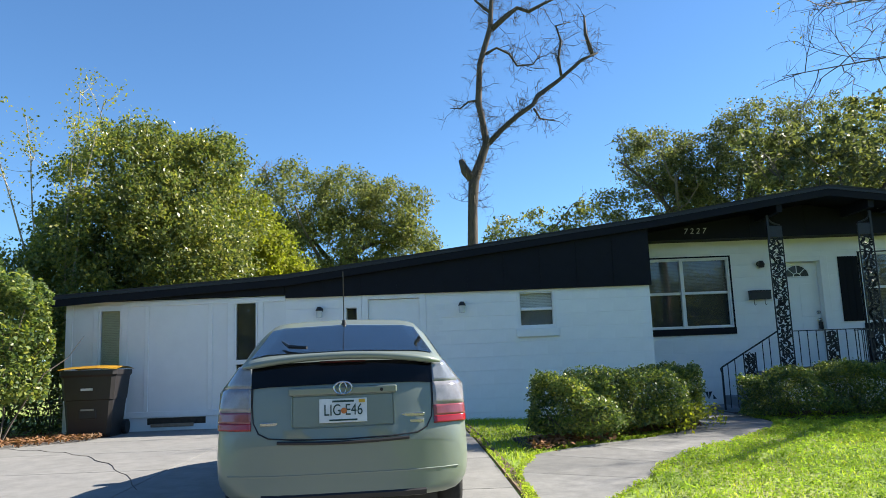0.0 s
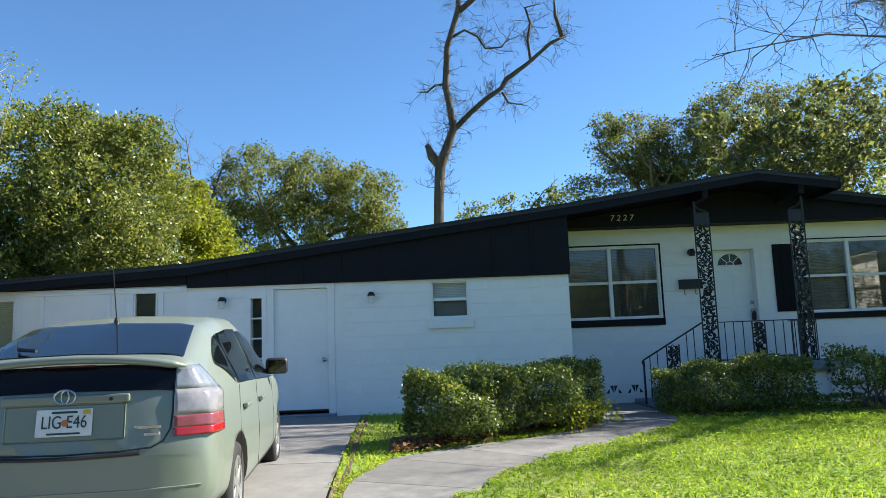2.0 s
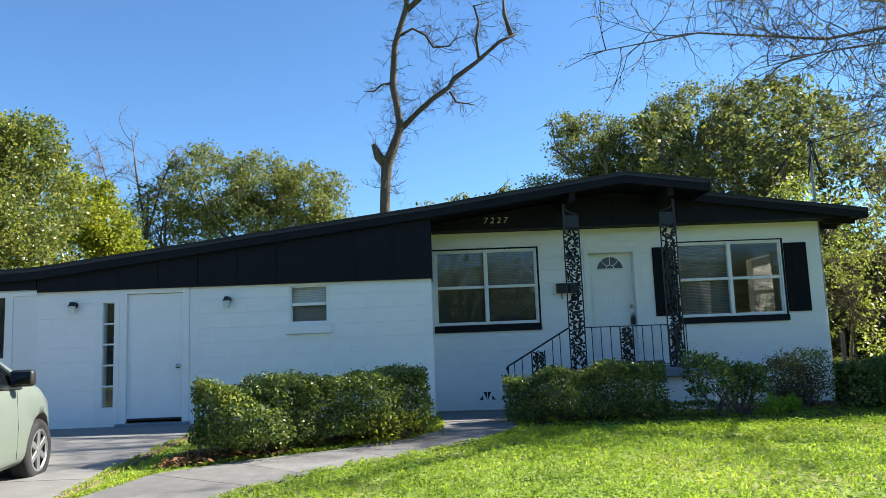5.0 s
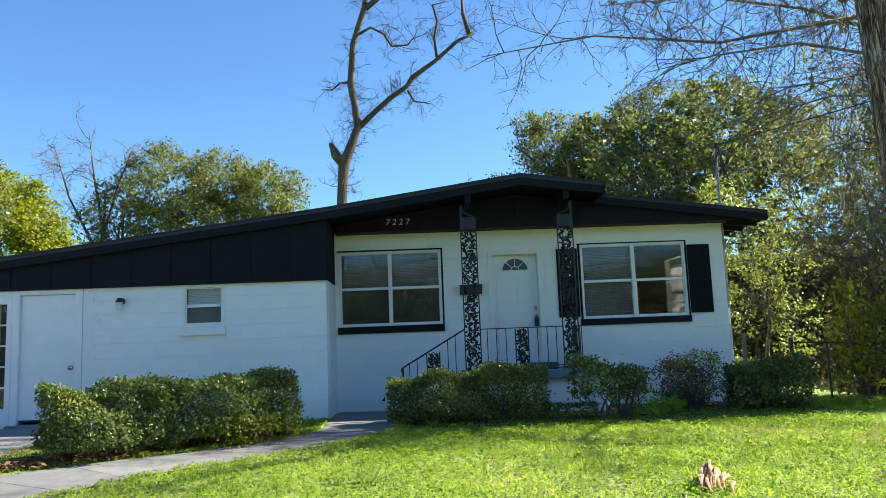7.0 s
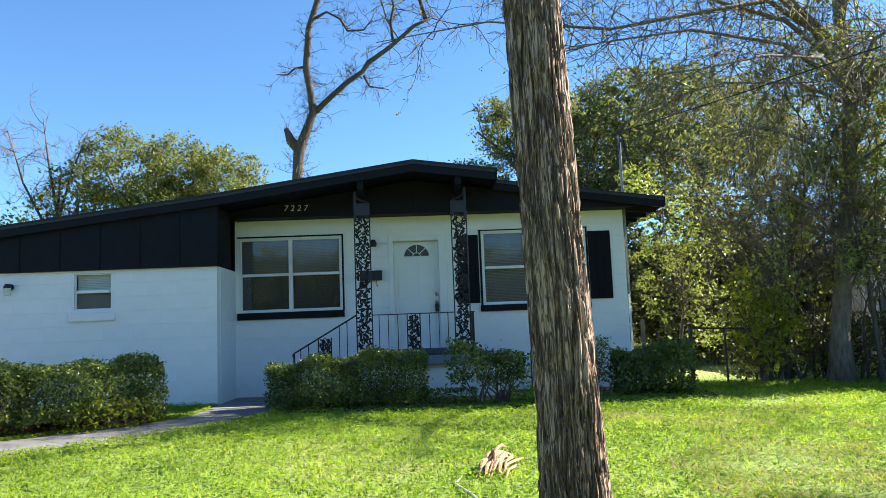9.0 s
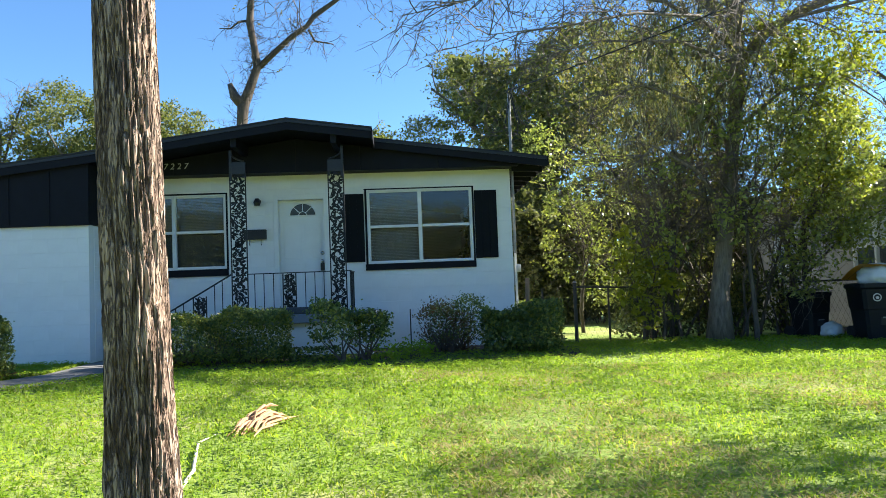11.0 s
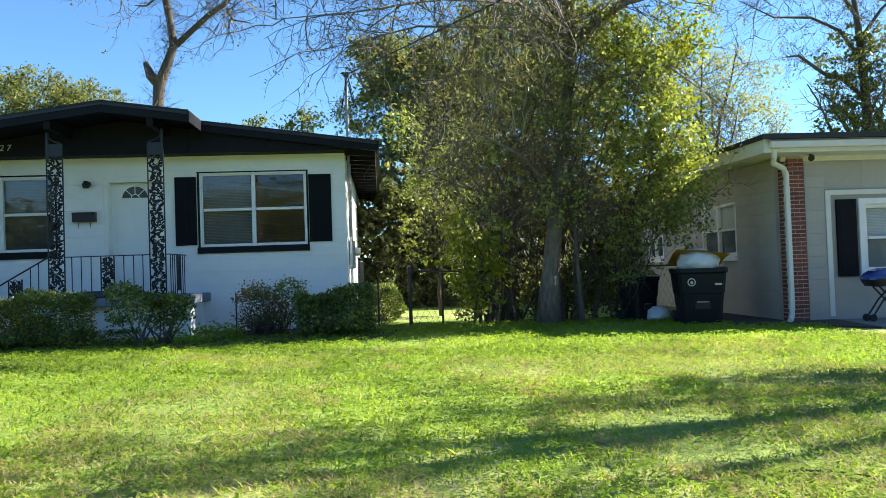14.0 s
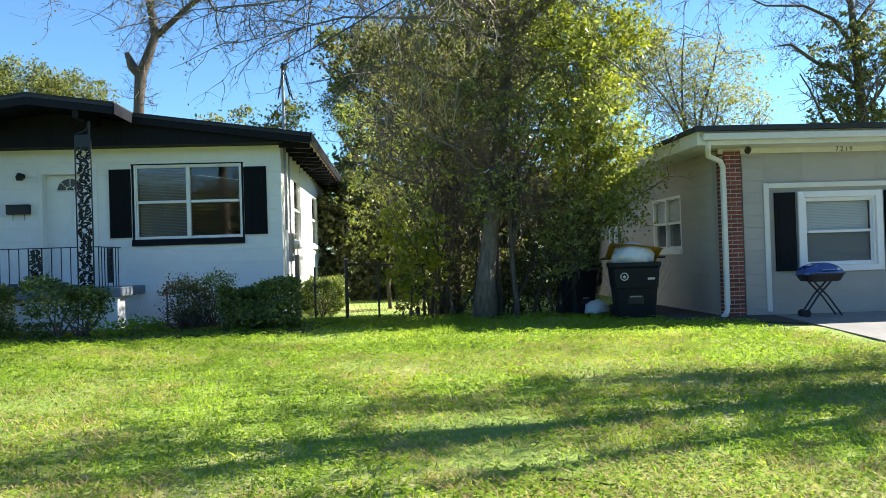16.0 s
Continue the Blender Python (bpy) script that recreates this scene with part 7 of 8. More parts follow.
# the big half-bare tree between the houses
BY = 14.1
bare_tree("oak_tree", "big half-bare tree with long drooping limbs and twigs", (14.65, 14.2, 0.12),
          [(14.65, 14.2, 0.12), (14.70, 14.2, 1.0), (14.95, 14.15, 2.9), (15.15, 14.1, 4.4), (15.25, 14.1, 5.4), (15.2, 14.1, 7.3), (15.0, 14.2, 9.5), (14.8, 14.4, 12.6)],
          [0.26, 0.17, 0.13, 0.125, 0.13, 0.10, 0.08, 0.03],
          [([(15.22, 14.1, 5.2), (15.7, 13.9, 5.75), (16.3, 13.7, 6.1), (17.6, 13.3, 6.5), (19.4, 12.9, 6.3)], [0.11, 0.10, 0.09, 0.06, 0.02]),
           ([(15.2, 14.1, 5.6), (14.4, 13.6, 6.5), (13.4, 13.2, 6.9), (12.2, 12.6, 6.5), (10.4, 12.6, 6.2), (8.4, 12.9, 6.5), (6.5, 13.2, 6.3)], [0.075, 0.06, 0.045, 0.034, 0.025, 0.016, 0.007]),
           ([(15.2, 14.1, 6.3), (14.0, 13.8, 7.3), (12.6, 13.4, 7.6), (10.6, 13.0, 7.7), (8.8, 12.7, 7.6), (7.0, 12.5, 7.3)], [0.065, 0.05, 0.038, 0.028, 0.018, 0.007]),
           ([(15.2, 14.1, 6.8), (14.6, 12.6, 7.6), (13.6, 11.2, 7.8), (12.2, 10.2, 7.3), (11.0, 9.6, 6.8)], [0.09, 0.07, 0.055, 0.04, 0.012]),
           ([(15.2, 14.1, 7.2), (16.2, 13.2, 8.0), (17.6, 12.2, 8.0), (19.0, 11.4, 7.4), (20.0, 10.8, 6.9)], [0.09, 0.07, 0.05, 0.035, 0.012]),
           ([(14.9, 14.15, 2.4), (14.2, 13.7, 3.2), (13.3, 13.3, 3.6), (12.7, 13.1, 3.1)], [0.035, 0.03, 0.02, 0.008]),
           ([(15.1, 14.1, 3.6), (14.3, 13.7, 4.4), (13.2, 13.4, 4.7), (12.5, 13.3, 4.5)], [0.04, 0.03, 0.02, 0.008]),
           ([(15.1, 14.1, 4.0), (15.8, 13.6, 4.6), (16.8, 13.3, 4.7), (17.6, 13.1, 4.0)], [0.04, 0.03, 0.02, 0.008]),
           ([(15.2, 14.0, 5.4), (14.0, 12.8, 5.7), (12.6, 11.8, 5.4), (11.3, 11.2, 5.0), (10.2, 10.9, 4.8)], [0.035, 0.03, 0.022, 0.014, 0.006]),
           ([(15.2, 14.0, 5.2), (13.8, 13.2, 5.4), (12.3, 12.8, 5.3), (10.9, 12.6, 4.9)], [0.035, 0.028, 0.018, 0.006]),
           ([(15.2, 14.0, 5.5), (14.3, 11.8, 5.6), (13.6, 10.4, 5.2), (13.0, 9.2, 4.6)], [0.035, 0.028, 0.018, 0.006]),
           ([(15.2, 14.1, 5.9), (13.8, 13.4, 6.6), (12.0, 12.9, 6.9), (10.2, 12.6, 7.0), (8.4, 12.4, 6.8)], [0.05, 0.04, 0.028, 0.018, 0.006]),
           ([(15.2, 14.1, 5.6), (13.6, 13.2, 6.1), (11.8, 12.7, 6.2), (10.2, 12.4, 5.9), (9.0, 12.3, 5.6)], [0.045, 0.035, 0.025, 0.015, 0.006]),
           ([(15.2, 14.1, 6.1), (13.2, 12.8, 7.0), (11.4, 12.0, 7.3), (9.6, 11.6, 7.2), (8.2, 11.4, 6.8)], [0.045, 0.035, 0.025, 0.015, 0.006]),
           ([(15.1, 14.2, 8.6), (14.0, 14.8, 10.0), (12.6, 15.4, 10.9), (11.2, 15.8, 11.2)], [0.08, 0.065, 0.045, 0.012]),
           ([(15.0, 14.2, 9.4), (15.8, 15.2, 11.0), (16.4, 16.2, 12.4)], [0.07, 0.05, 0.012]),
           ([(15.0, 14.3, 10.2), (14.2, 15.6, 11.8), (13.6, 16.6, 13.0)], [0.06, 0.045, 0.012]),
           ([(15.3, 13.9, 5.8), (17.0, 12.6, 5.9), (18.8, 11.8, 5.5), (20.5, 11.3, 5.0)], [0.035, 0.028, 0.018, 0.006])],
          5.0, 1.3, 0.012, M_PALEBARK, 53, 3, 0.8, 0.05, (0.055, 0.13, M_DRYLEAF, 3, 0.05))
leafy_tree("evergreen_tree", "dark tangled evergreen mass under the big tree", (14.2, 15.3, 0.12), (2.6, 0.1), 10,
           [((14.0, 15.2, 2.3), (1.3, 0.9, 1.5)), ((15.9, 15.0, 2.2), (1.3, 0.9, 1.7)), ((15.2, 15.3, 4.0), (1.6, 0.9, 1.5)), ((13.4, 15.6, 4.2), (1.2, 0.9, 1.4)), ((16.5, 15.0, 3.9), (0.9, 0.8, 1.3)), ((14.5, 15.6, 5.6), (1.3, 0.9, 1.0))],
           230, 24, 0.20, 0.09, M_OLIVE, M_BARK2, 54, twig=30, twig_len=1.3)
leafy_tree("evergreen_tree", "brownish twiggy growth hanging about the trunk", (14.0, 14.9, 0.12), (2.6, 0.06), 8,
           [((13.6, 14.6, 4.7), (1.1, 0.7, 1.1)), ((14.4, 14.5, 3.6), (0.9, 0.6, 1.3)), ((12.9, 14.9, 3.9), (0.7, 0.6, 1.0)), ((12.9, 14.4, 5.6), (1.2, 0.7, 0.8)), ((14.6, 14.0, 6.2), (1.3, 0.8, 0.7))],
           270, 18, 0.24, 0.07, M_DRYLEAF, M_BARK2, 55, twig=34, twig_len=1.0, cat="bush")
leafy_tree("sunlit_tree", "bright yellow-green sunlit foliage beside the big trunk", (16.6, 15.2, 0.12), (2.5, 0.07), 7,
           [((16.7, 14.0, 4.7), (0.6, 0.5, 0.9)), ((17.0, 13.9, 3.7), (0.55, 0.5, 0.8)), ((16.3, 14.4, 5.6), (0.5, 0.5, 0.5)), ((16.6, 14.3, 3.1), (0.7, 0.5, 0.7)), ((17.2, 14.3, 4.9), (0.5, 0.5, 0.9)), ((16.9, 14.2, 2.3), (0.5, 0.4, 0.5)), ((15.9, 13.9, 5.6), (0.5, 0.4, 0.5)), ((17.5, 14.0, 5.8), (0.5, 0.4, 0.7)), ((17.3, 14.0, 3.0), (0.5, 0.4, 0.5))], 420, 24, 0.14, 0.085, M_BAMBOO, M_BARK2, 56, cat="bush", twig=8)
leafy_tree("sunlit_shrub", "broad-leaved shrub with large pale green leaves", (13.25, 14.3, 0.12), (0.9, 0.03), 6,
           [((13.2, 14.2, 1.35), (0.5, 0.35, 0.7)), ((13.5, 14.1, 0.95), (0.4, 0.35, 0.5)), ((13.0, 14.2, 1.9), (0.3, 0.3, 0.4)), ((13.7, 14.2, 1.6), (0.35, 0.3, 0.5))], 110, 8, 0.14, 0.14, M_BAMBOO, M_BARK2, 57, cat="bush", twig=5, twig_len=0.5)
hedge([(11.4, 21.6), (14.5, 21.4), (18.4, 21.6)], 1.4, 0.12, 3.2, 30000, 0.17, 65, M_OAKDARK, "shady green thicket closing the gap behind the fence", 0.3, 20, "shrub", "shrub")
leafy_tree("evergreen_tree", "loose olive foliage hanging before the big trunk", (15.2, 13.9, 0.12), (2.4, 0.05), 8,
           [((15.2, 13.75, 3.6), (0.9, 0.35, 1.3)), ((16.0, 13.8, 2.6), (0.8, 0.4, 1.1)), ((14.5, 13.8, 2.9), (0.7, 0.35, 1.1)), ((15.6, 13.7, 4.9), (0.9, 0.4, 0.8)), ((14.2, 13.9, 4.9), (0.9, 0.4, 0.7))],
           130, 20, 0.17, 0.08, M_OLIVE, M_BARK2, 66, twig=30, twig_len=0.9, cat="bush")
leafy_tree("privet_tree", "sunlit glossy-leaved small tree leaning out past the bins", (16.4, 14.3, 0.12), (2.2, 0.06), 9,
           [((16.2, 13.6, 2.5), (0.6, 0.35, 0.8)), ((16.9, 13.5, 2.1), (0.6, 0.35, 0.6)), ((16.0, 13.6, 3.8), (0.6, 0.35, 0.8)), ((17.2, 13.4, 2.9), (0.6, 0.35, 0.6)), ((16.6, 13.6, 3.6), (0.7, 0.35, 0.7)), ((16.1, 13.7, 1.4), (0.5, 0.3, 0.6))],
           300, 18, 0.16, 0.085, M_PRIVET, M_BARK2, 75, twig=14, twig_len=0.8)
leafy_tree("privet_tree", "loose sunlit privet growing up through the thicket", (15.0, 14.6, 0.12), (3.0, 0.06), 12,
           [((15.4, 13.5, 5.2), (0.9, 0.35, 0.7)), ((16.3, 13.4, 4.7), (0.7, 0.35, 0.8)), ((14.6, 13.5, 4.2), (0.7, 0.3, 0.6)), ((15.5, 13.4, 3.5), (0.8, 0.3, 0.8)), ((13.6, 13.8, 3.0), (0.5, 0.3, 0.7)), ((16.7, 13.3, 3.6), (0.5, 0.3, 0.6)),
            ((13.3, 13.8, 1.9), (0.45, 0.3, 0.7)), ((13.9, 13.7, 5.6), (0.7, 0.3, 0.5)), ((15.2, 13.5, 6.2), (0.8, 0.3, 0.5)), ((14.8, 13.4, 2.4), (0.5, 0.3, 0.6))],
           330, 13, 0.17, 0.095, M_PRIVET, M_BARK2, 76, twig=12, twig_len=0.8)
leafy_tree("privet_tree", "loose sunlit saplings in the gap beside the house", (12.9, 17.4, 0.12), (2.2, 0.05), 9,
           [((12.6, 17.2, 2.4), (0.7, 0.6, 1.2)), ((13.4, 17.5, 3.4), (0.8, 0.7, 1.2)), ((12.3, 17.6, 4.4), (0.5, 0.6, 0.8)), ((13.6, 17.2, 1.6), (0.6, 0.5, 0.9))],
           210, 20, 0.17, 0.08, M_PRIVET, M_BARK2, 78, twig=14, twig_len=0.8)
# grey moss hanging from the limbs of the big tree
rng = np.random.default_rng(72)
moss_tree = plant("hanging_moss", "grey moss hanging in strands from the big tree", "moss", (14.6, 14.0, 0.12))
moss_tree["kind"] = "stuff"
seeds = []
for k in range(260):
    a, d = rng.uniform(0, 2 * math.pi), rng.uniform(0.2, 1.0)
    c = np.array((14.1 + 1.7 * d * math.cos(a), 13.9 + 0.9 * d * math.sin(a), rng.uniform(3.8, 8.2)))
    seeds.append(c + rng.normal(size=(6, 3)) * (0.16, 0.12, 0.08))
top = np.concatenate(seeds) - np.array((14.6, 14.0, 0.12))
n = len(top)
ln = 0.12 + 0.6 * rng.uniform(0, 1, (n, 1)) ** 2
a = rng.uniform(0, math.pi, (n, 1))
sd = np.concatenate([np.cos(a), np.sin(a), np.zeros((n, 1))], axis=1) * rng.uniform(0.004, 0.012, (n, 1))
knots = [top + np.concatenate([rng.normal(size=(n, 2)) * 0.05, -ln * f], axis=1) for f in (0, 0.35, 0.7, 1.0)]
v = np.stack([knots[0] - sd * 0.4, knots[0] + sd * 0.4, knots[1] + sd, knots[2] + sd * 0.8, knots[3], knots[2] - sd * 0.8, knots[1] - sd], axis=1).reshape(-1, 3)
part("strands", mesh_np("strands", v, np.arange(len(v)).reshape(-1, 7)), M_MOSS, moss_tree)["kind"] = "stuff"
# many thin stems round the base of the big tree
rng = np.random.default_rng(58)
und = plant("undergrowth", "thicket of thin dark stems round the tree base", "bush", (14.6, 14.6, 0.12))
bm = bmesh.new()
for _ in range(46):
    b0 = (rng.uniform(-1.2, 2.0), rng.uniform(-0.2, 0.9), -0.05)
    p, r = limb(b0, (rng.normal() * 0.2, rng.normal() * 0.15, 1), rng.uniform(1.8, 3.6), rng.uniform(0.012, 0.04), 0.006, rng, 7, 0.12)
    tube(p, r, 5, bm)
part("woody_growth", bm, M_BARK2, und)["kind"] = "stuff"
pts = rng.uniform((-1.6, 0.1, 0.1), (2.2, 1.2, 1.3), (5200, 3))
part("foliage", leaves("foliage", pts, 0.085, rng), M_OAKDARK, und)

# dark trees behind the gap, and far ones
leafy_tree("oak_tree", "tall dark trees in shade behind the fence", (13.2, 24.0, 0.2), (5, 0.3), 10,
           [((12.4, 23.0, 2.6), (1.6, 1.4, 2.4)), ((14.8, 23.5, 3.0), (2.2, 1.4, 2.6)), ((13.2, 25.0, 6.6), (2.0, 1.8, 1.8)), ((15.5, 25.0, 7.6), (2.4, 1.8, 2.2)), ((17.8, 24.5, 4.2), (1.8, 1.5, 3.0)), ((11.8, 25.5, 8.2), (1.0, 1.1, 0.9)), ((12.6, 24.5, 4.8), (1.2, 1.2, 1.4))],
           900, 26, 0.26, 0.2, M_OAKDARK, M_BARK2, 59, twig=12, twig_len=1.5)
leafy_tree("small_tree", "pale budding tree behind the grey house", (25.4, 31.0, 0.1), (5, 0.2), 12,
           [((24.0, 30.0, 8.6), (1.7, 1.5, 1.6)), ((26.2, 30.0, 8.4), (1.8, 1.5, 1.6)), ((25.0, 30.0, 6.6), (2.2, 1.5, 1.6)), ((27.2, 30.0, 6.9), (1.0, 1.2, 1.2))], 460, 18, 0.35, 0.12, M_PALE, M_BARK2, 60, twig=22, twig_len=1.6)
leafy_tree("oak_tree", "dark oak beyond the grey house roof", (38.5, 41.0, 0.1), (8, 0.35), 10,
           [((37.6, 40.0, 11.6), (1.6, 1.6, 2.2)), ((40.0, 40.0, 11.0), (2.2, 1.8, 3.0)), ((37.2, 40.0, 9.0), (1.0, 1.2, 1.0)), ((43.0, 40.0, 11.0), (2.4, 2.0, 3.0)), ((39.5, 40.0, 7.0), (4.0, 2.0, 2.0))], 420, 26, 0.36, 0.24, M_OAKDARK, M_BARK2, 61, twig=14, twig_len=2.0)
bare_tree("bare_tree", "dark half-bare tree with crooked limbs behind the grey house", (39.0, 40.0, 0.1),
          [(39.0, 40.0, 0.1), (39.0, 40.0, 5.0), (38.8, 40.0, 9.5), (38.6, 40.0, 13.0), (38.2, 40.0, 17.0)], [0.35, 0.3, 0.25, 0.2, 0.1],
          [([(38.8, 40.0, 9.8), (37.4, 40.0, 11.0), (36.3, 39.8, 11.2), (34.8, 39.7, 12.2), (34.0, 39.6, 12.1)], [0.14, 0.12, 0.11, 0.09, 0.03]),
           ([(38.6, 40.0, 12.0), (37.3, 39.8, 13.6), (35.6, 39.7, 14.3), (33.4, 39.6, 14.3), (31.4, 39.5, 15.2)], [0.13, 0.10, 0.08, 0.05, 0.02]),
           ([(38.5, 40.0, 13.0), (39.8, 39.8, 14.8), (41.4, 39.6, 16.2)], [0.12, 0.08, 0.03]),
           ([(38.4, 40.0, 14.5), (37.0, 39.8, 16.4), (35.2, 39.7, 17.6)], [0.1, 0.07, 0.02])],
          5.0, 1.8, 0.018, M_DEADBARK, 77, 3, 0.8, 0.0, (0.14, 0.12, M_OAKDARK, 3, 0.12), M_DEADBARK)
rng = np.random.default_rng(62)
far = plant("far_woods", "band of distant mixed trees closing the view", "woods", (0, 0, 0))
far["kind"] = "stuff"
pts = []
for ring_r, n in ((75, 300), (60, 170)):
    for k in range(n):
        a = 2 * math.pi * k / n + rng.normal() * 0.01
        if ring_r < 70 and not (-2.8 < a - math.pi < 0.3):
            continue
        c = np.array((8 + ring_r * math.cos(a) * 1.1, 2 + ring_r * math.sin(a), rng.uniform(1.5, 6.0)))
        pts.append(c + rng.normal(size=(110, 3)) * (1.9, 1.9, 1.5))
part("foliage", leaves("foliage", np.concatenate(pts), 0.75, rng, jitter=0.5), M_OAK, far)["kind"] = "stuff"

# the trunk in the lawn by the walk
tx, ty = 7.69, 4.10
bm = bmesh.new()
rows = []
N = 180
for i in range(240):
    z = -0.06 + i * 0.03
    base_r = 0.152 - 0.005 * min(z, 4) + 0.07 * math.exp(-max(z, 0) * 7) + 0.014 * math.exp(-((z - 0.35) / 0.35) ** 2)
    cx, cy = -0.027 * z + 0.013 + 0.006 * math.sin(z * 1.7), 0.024 * min(z, 4.0) - 0.003
    ring = []
    for k in range(N):
        a = 2 * math.pi * k / N
        n1 = noise.noise((math.cos(a) * 8, math.sin(a) * 8, z * 3.4))
        n2 = noise.noise((math.cos(a) * 17, math.sin(a) * 17, z * 6.5 + 7))
        r = base_r * (1 + 0.05 * noise.noise((math.cos(a), math.sin(a), z * 0.5))) - 0.020 * max(0.0, 1 - abs(n1) * 4) - 0.012 * max(0.0, 1 - abs(n2) * 3.5)
        # hollow scar near the foot, facing the walk
        d = abs((a - math.radians(285) + math.pi) % (2 * math.pi) - math.pi)
        if d < 0.75 and z < 0.95:
            r -= 0.030 * (1 - (d / 0.75) ** 2) * min(1, (0.95 - z) * 5)
        ring.append(bm.verts.new((cx + r * math.cos(a), cy + r * math.sin(a), z)))
    rows.append(ring)
for a, b in zip(rows, rows[1:]):
    for k in range(N):
        bm.faces.new((a[k], a[(k + 1) % N], b[(k + 1) % N], b[k]))
bm.faces.new(rows[-1])
tree = plant("lawn_tree", "thick brown tree trunk with furrowed bark on the lawn", "tree", (tx, ty, ground_z(tx, ty)))
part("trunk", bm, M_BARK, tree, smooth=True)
rng = np.random.default_rng(63)
bm = bmesh.new()
tips = []
for k in range(7):
    a = 2 * math.pi * k / 7 + rng.normal() * 0.3
    p, r = limb((-0.17, 0.09, 6.9), (math.cos(a) * 0.8, math.sin(a) * 0.8, 1), rng.uniform(2.6, 4.0), 0.07, 0.015, rng, 7, 0.15)
    tube(p, r, 6, bm)
    tips += twigs(bm, p, rng, 16, 1.2, 0.012, 2, 0.8)
part("limbs", bm, M_BARK2, tree)

# a street tree outside the view whose shade dapples the lawn
leafy_tree("street_tree", "half-bare street tree shading the lawn", (25.6, 8.6, 0.1), (4.8, 0.28), 14,
           [((20.6, 8.3, 7.8), (1.1, 0.4, 0.5)), ((24.5, 9.3, 6.8), (1.5, 0.35, 0.5)), ((21.2, 6.7, 8.8), (1.5, 0.6, 0.8)), ((25.6, 7.4, 7.2), (1.0, 0.4, 0.5))], 72, 18, 0.32, 0.15, M_OAK, M_BARK2, 64, twig=22)

# trees across the street, behind the walk
rng = np.random.default_rng(67)
across_street = plant("street_woods", "row of leafy trees across the street", "woods", (0, -22, 0))
across_street["kind"] = "stuff"
pts = []
for k in range(1150):
    c = np.array((rng.uniform(-34, 46), rng.uniform(-5, 3), rng.uniform(0.3, 6.2)))
    pts.append(c + np.clip(rng.normal(size=(110, 3)), -1.6, 1.6) * (1.3, 1.0, 0.9))
part("foliage", leaves("foliage", np.concatenate(pts), 0.34, rng, jitter=0.5), M_OAK, across_street)["kind"] = "stuff"


# ---- lawn growth ----
def on_paving(x, y):
    """True on the drive, the walk, the beds and within the houses."""
    drive_r = np.where(y > 0, 0.66 - 0.055 * (y - 6.0), 0.98)
    drive = ((x < drive_r) & (x > -6.6)) | ((x > 17.6) & (y > 12.7 - 0.5 * (x - 17.6)))
    lx = np.interp(y, [p[1] for p in left], [p[0] for p in left])
    rx = np.interp(y, [p[1] for p in right], [p[0] for p in right])
    walk_in = (y > 5.5) & (x > lx - 0.02) & (x < rx + 0.02)
    built = ((y > 13.2) & (x < 10.95)) | ((x > 18.7) & (y > 9.0) & (y < 30))
    return drive | walk_in | built


def lawn_points(rng, n, x0, x1, y0, y1, power=1.0):
    x = rng.uniform(x0, x1, n)
    y = y0 + (y1 - y0) * rng.uniform(0, 1, n) ** power
    keep = ~on_paving(x, y)
    x, y = x[keep], y[keep]
    dens = np.array([noise.noise((a * 0.55, b * 0.55, 3.0)) + 0.6 * noise.noise((a * 1.8, b * 1.8, 9.0)) for a, b in zip(x, y)])
    thin = np.where(x > 9.5, -0.12, -0.5)
    keep = rng.uniform(size=len(x)) < np.clip(0.75 + (-dens - thin) * 0.9, 0.12, 1)
    x, y = x[keep], y[keep]
    z = np.array([ground_z(a, b) + 0.02 * noise.noise((a * 0.9, b * 0.9, 0)) for a, b in zip(x, y)])
    return x, y, z


rng = np.random.default_rng(71)
x, y, z = lawn_points(rng, 150000, -0.2, 22, 3.0, 14.8, 1.4)
h = rng.uniform(0.02, 0.06, len(x))
a = rng.uniform(0, 2 * math.pi, len(x))
w = 0.0035 + 0.0012 * np.maximum(y - 4, 0) * 0.5
lean = rng.normal(size=(len(x), 2)) * 0.5
base = np.stack([x, y, z - 0.005], axis=1)
sd = np.stack([np.cos(a) * w, np.sin(a) * w, np.zeros(len(x))], axis=1)
tip = base + np.stack([lean[:, 0] * h, lean[:, 1] * h, h], axis=1)
mid = base + np.stack([lean[:, 0] * h * 0.35, lean[:, 1] * h * 0.35, h * 0.6], axis=1)
v = np.stack([base - sd, base + sd, mid + sd * 0.8, tip, mid - sd * 0.8], axis=1).reshape(-1, 3)
grass = part("lawn_grass", mesh_np("lawn_grass", v, np.arange(len(v)).reshape(-1, 5)), M_GRASS)
tagged(grass, "short bright green grass blades over the lawn", "grass", kind="stuff")
x, y, z = lawn_points(rng, 330000, -0.2, 22, 3.0, 14.8, 1.45)
tuft = np.array([noise.noise((p * 4.5, q * 4.5, 1.0)) + 0.7 * noise.noise((p * 11, q * 11, 6.0)) for p, q in zip(x, y)])
keep = (tuft > rng.uniform(-0.8, 0.15, len(x))) & ((x > 1.9) | (y < 5) | (rng.uniform(size=len(x)) < 0.08))
x, y, z, tuft = x[keep], y[keep], z[keep], tuft[keep]
pts = np.stack([x, y, z + rng.uniform(0.010, 0.035, len(x)) + np.clip(tuft + 0.2, 0, 0.8) * 0.055], axis=1)
clover = part("lawn_clover", leaves("lawn_clover", pts, 0.025 + 0.0014 * np.maximum(y - 4, 0)[:, None], rng, flat=0.82, long=1.15), M_WEED)
tagged(clover, "low round-leaved weeds covering the lawn", "weeds", kind="stuff")
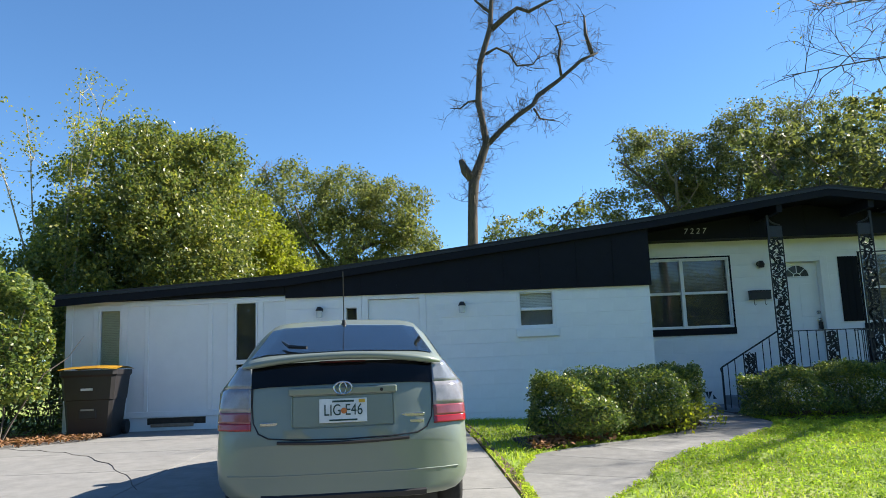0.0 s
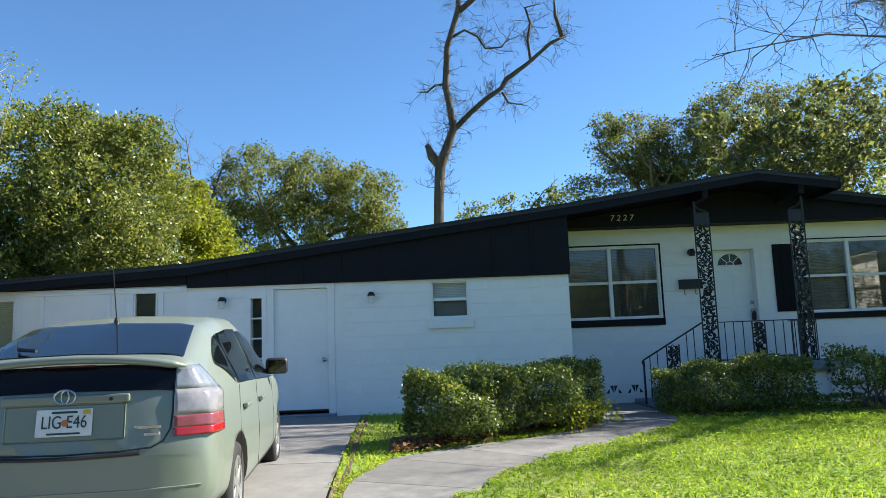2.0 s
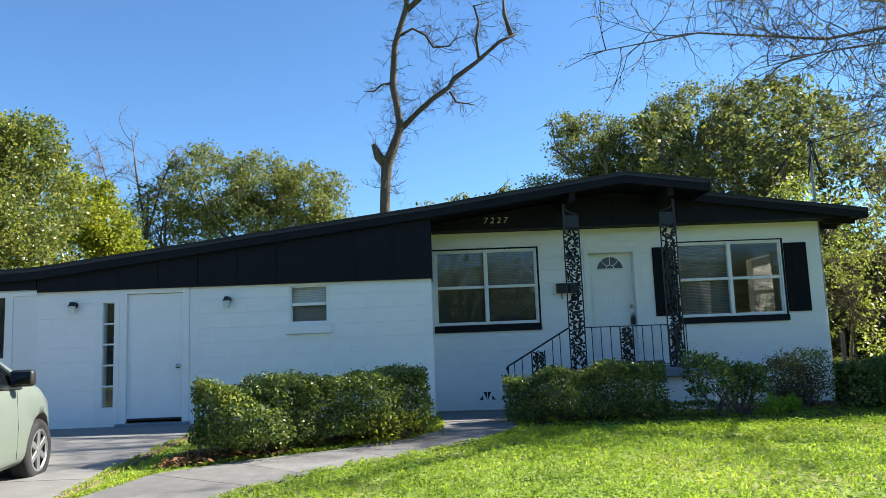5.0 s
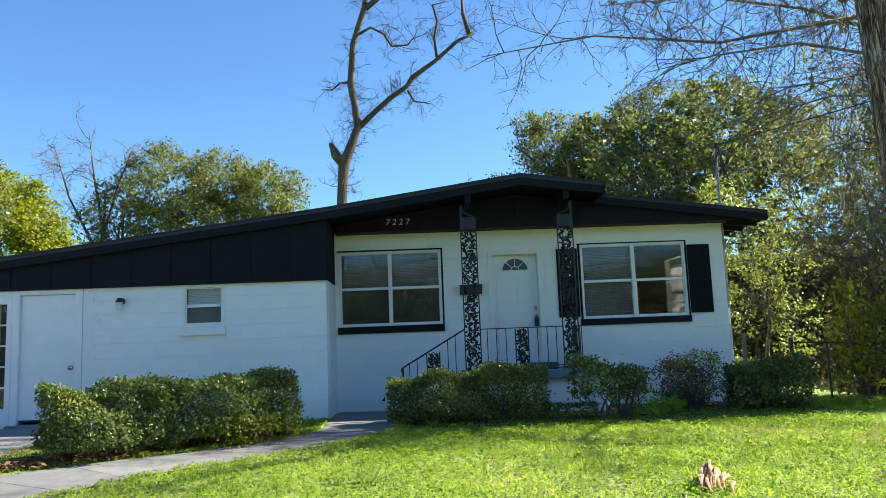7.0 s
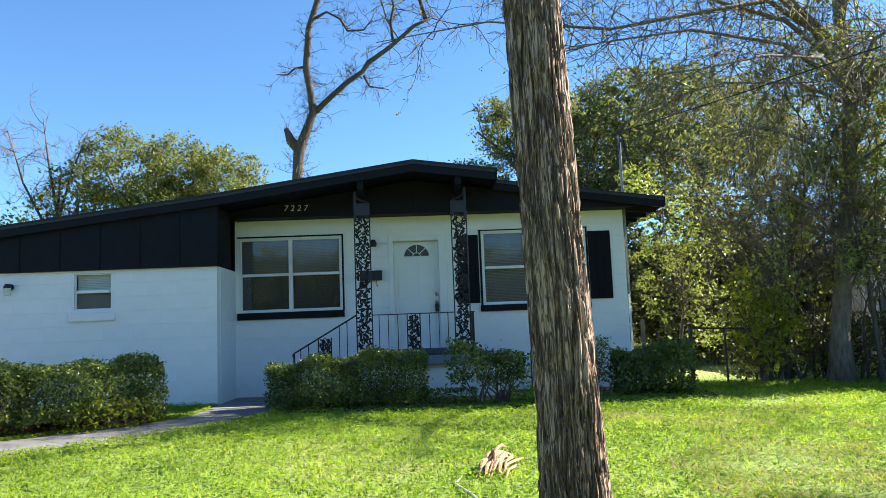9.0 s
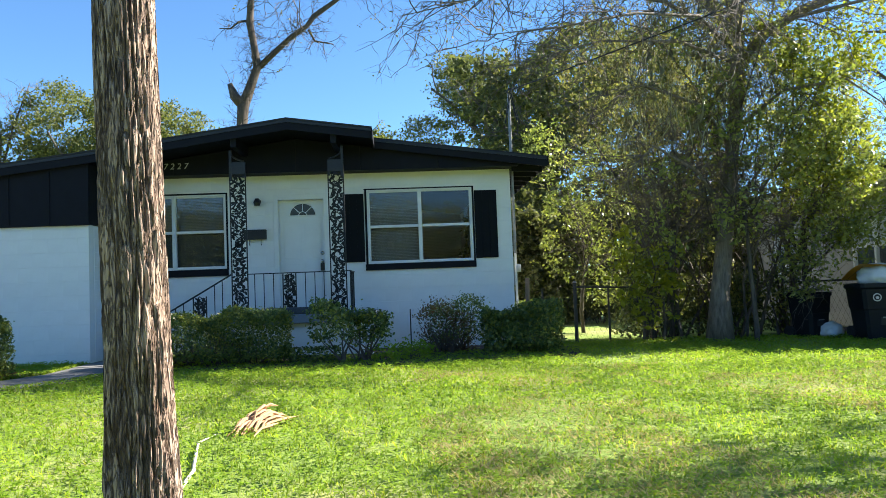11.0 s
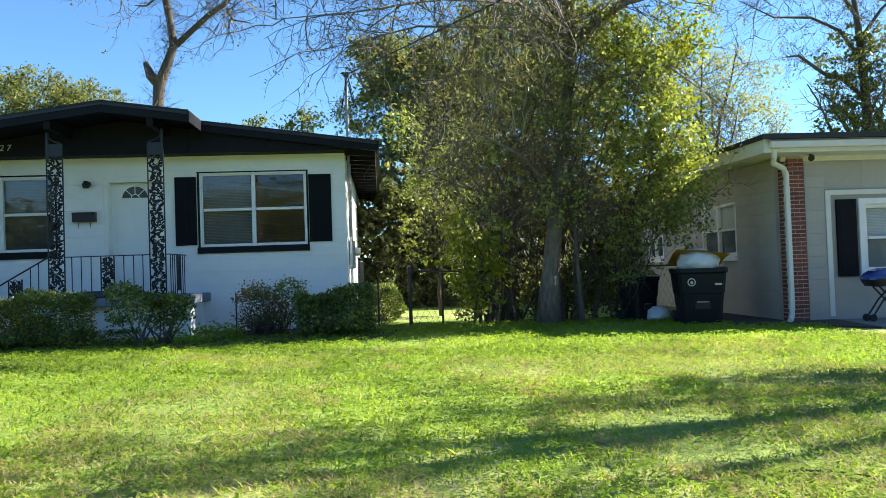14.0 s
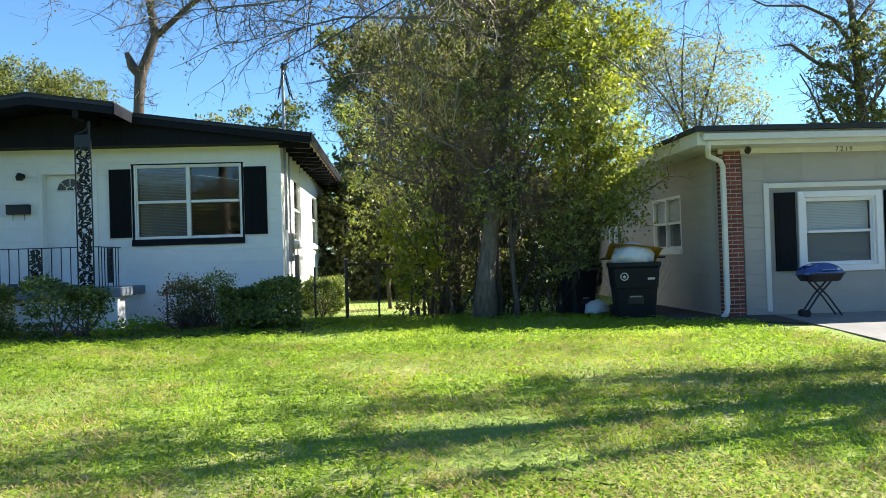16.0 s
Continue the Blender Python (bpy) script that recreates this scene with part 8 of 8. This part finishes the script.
x, y, z = lawn_points(rng, 170000, 9.0, 22, 2.6, 10.5, 1.3)
keep = np.array([noise.noise((p * 0.55, q * 0.55, 3.0)) + 0.5 * noise.noise((p * 2.2, q * 2.2, 5.0)) for p, q in zip(x, y)]) > 0.10 - 0.045 * np.clip(x - 9.0, 0, 8)
x, y, z = x[keep], y[keep], z[keep]
a, h = rng.uniform(0, 2 * math.pi, len(x)), rng.uniform(0.025, 0.07, len(x))
base = np.stack([x, y, z + 0.022], axis=1)
way = np.stack([np.cos(a), np.sin(a), rng.uniform(0.1, 0.7, len(x))], axis=1)
sd = np.stack([-np.sin(a), np.cos(a), np.zeros(len(x))], axis=1) * 0.0055
v = np.stack([base - sd, base + sd, base + way * h[:, None]], axis=1).reshape(-1, 3)
straw = leaf_material("dry straw blades", [(0.36, 0.29, 0.13), (0.48, 0.40, 0.20), (0.30, 0.22, 0.10)], 0.35, 0.8, 0.2)
tagged(part("dry_grass", mesh_np("dry_grass", v, np.arange(len(v)).reshape(-1, 3)), straw), "patches of dry straw-coloured grass in the lawn", "grass", kind="stuff")
n = 1500
x, y = rng.uniform(9.5, 19, n), rng.uniform(3, 8.5, n)
keep = np.array([noise.noise((p * 0.6, q * 0.6, 3.0)) > -0.1 for p, q in zip(x, y)]) & ~on_paving(x, y)
x, y = x[keep], y[keep]
pts = np.stack([x, y, np.array([ground_z(p, q) for p, q in zip(x, y)]) + 0.03], axis=1)
tagged(part("dead_leaves", leaves("dead_leaves", pts, 0.032, rng, flat=0.7), straw), "scattered small dead leaves on the lawn", "leaves", kind="stuff")
# weeds and grass creeping over the edges of the paving
edge = []
for line, outward, lo, hi in ((left, -1, 0.05, 0.12), (right, 1, 0.09, 0.16), ([(0.66, 1.0), (0.66, 7.1)], 1, 0.05, 0.14), ([(0.60, 6.9), (0.28, 13.0)], 1, 0.03, 0.12)):
    for (ax, ay), (bx, by) in zip(line, line[1:]):
        run = math.hypot(bx - ax, by - ay)
        k = int(run * (420 if outward > 0 and line is right or line is left else 170))
        f = rng.uniform(size=k)
        px, py = ax + (bx - ax) * f, ay + (by - ay) * f
        patchy = np.array([noise.noise((p * 1.7, q * 1.7, 4.0)) + 0.5 * noise.noise((p * 6, q * 6, 2.0)) for p, q in zip(px, py)])
        off = -np.clip(patchy, -0.3, 0.7) * hi * rng.uniform(0, 1, k) + rng.uniform(0, lo, k)
        nx, ny = (by - ay) / run * outward, -(bx - ax) / run * outward
        edge.append(np.stack([px + nx * off, py + ny * off, np.array([ground_z(p, q) for p, q in zip(px, py)]) + rng.uniform(0.018, 0.055, k)], axis=1)[patchy > -0.25])
edge = np.concatenate(edge)
edge = edge[edge[:, 1] < 12.6]
tagged(part("edge_weeds", leaves("edge_weeds", edge, 0.032, rng, flat=0.2, long=3.2), M_GRASS), "grass and weeds creeping over the paving edges", "weeds", kind="stuff")
# leaf litter by the drive and under the hedge
u = rng.uniform(size=5200)
x, y = np.concatenate([rng.uniform(-8.8, -5.3, 3800), rng.uniform(1.0, 3.6, 1400)]), np.concatenate([rng.normal(11.7, 0.55, 3800), np.zeros(1400)])
x[:3800] -= np.maximum(0, 11.6 - y[:3800]) * 1.2
y[3800:] = 8.95 + (x[3800:] - 1.2) * 0.86 + rng.normal(size=1400) * 0.2
keep = y < 13.1
x, y = x[keep], y[keep]
pts = np.stack([x, y, np.array([ground_z(p, q) for p, q in zip(x, y)]) + rng.uniform(0.04, 0.10, len(x))], axis=1)
tagged(part("leaf_litter", leaves("leaf_litter", pts, 0.075, rng, flat=0.6), M_LITTER), "heap of brown fallen leaves at the drive's edge", "leaves", kind="stuff")
root = [(7.62, 4.75), (7.58, 5.01), (7.49, 5.35), (7.47, 5.72), (7.36, 6.2), (7.27, 6.6), (7.36, 6.85)]
root_part = part("surface_root", tube([(x, y, ground_z(x, y) + 0.022 + 0.012 * math.sin(i * 2.1)) for i, (x, y) in enumerate(root)], [0.016, 0.017, 0.013, 0.014, 0.011, 0.009, 0.004], 7), surface("bleached root bark", (0.52, 0.48, 0.40), 0.85, grain=20, vary=0.3, bump=0.4))
tagged(root_part, "pale bare root running across the lawn", "root")
stick = part("fallen_stick", tube([(13.75, 4.35, 0.09), (13.95, 4.28, 0.10), (14.15, 4.16, 0.085)], [0.008, 0.007, 0.004], 5), M_TWIG)
tagged(stick, "short dry stick fallen on the lawn", "stick")
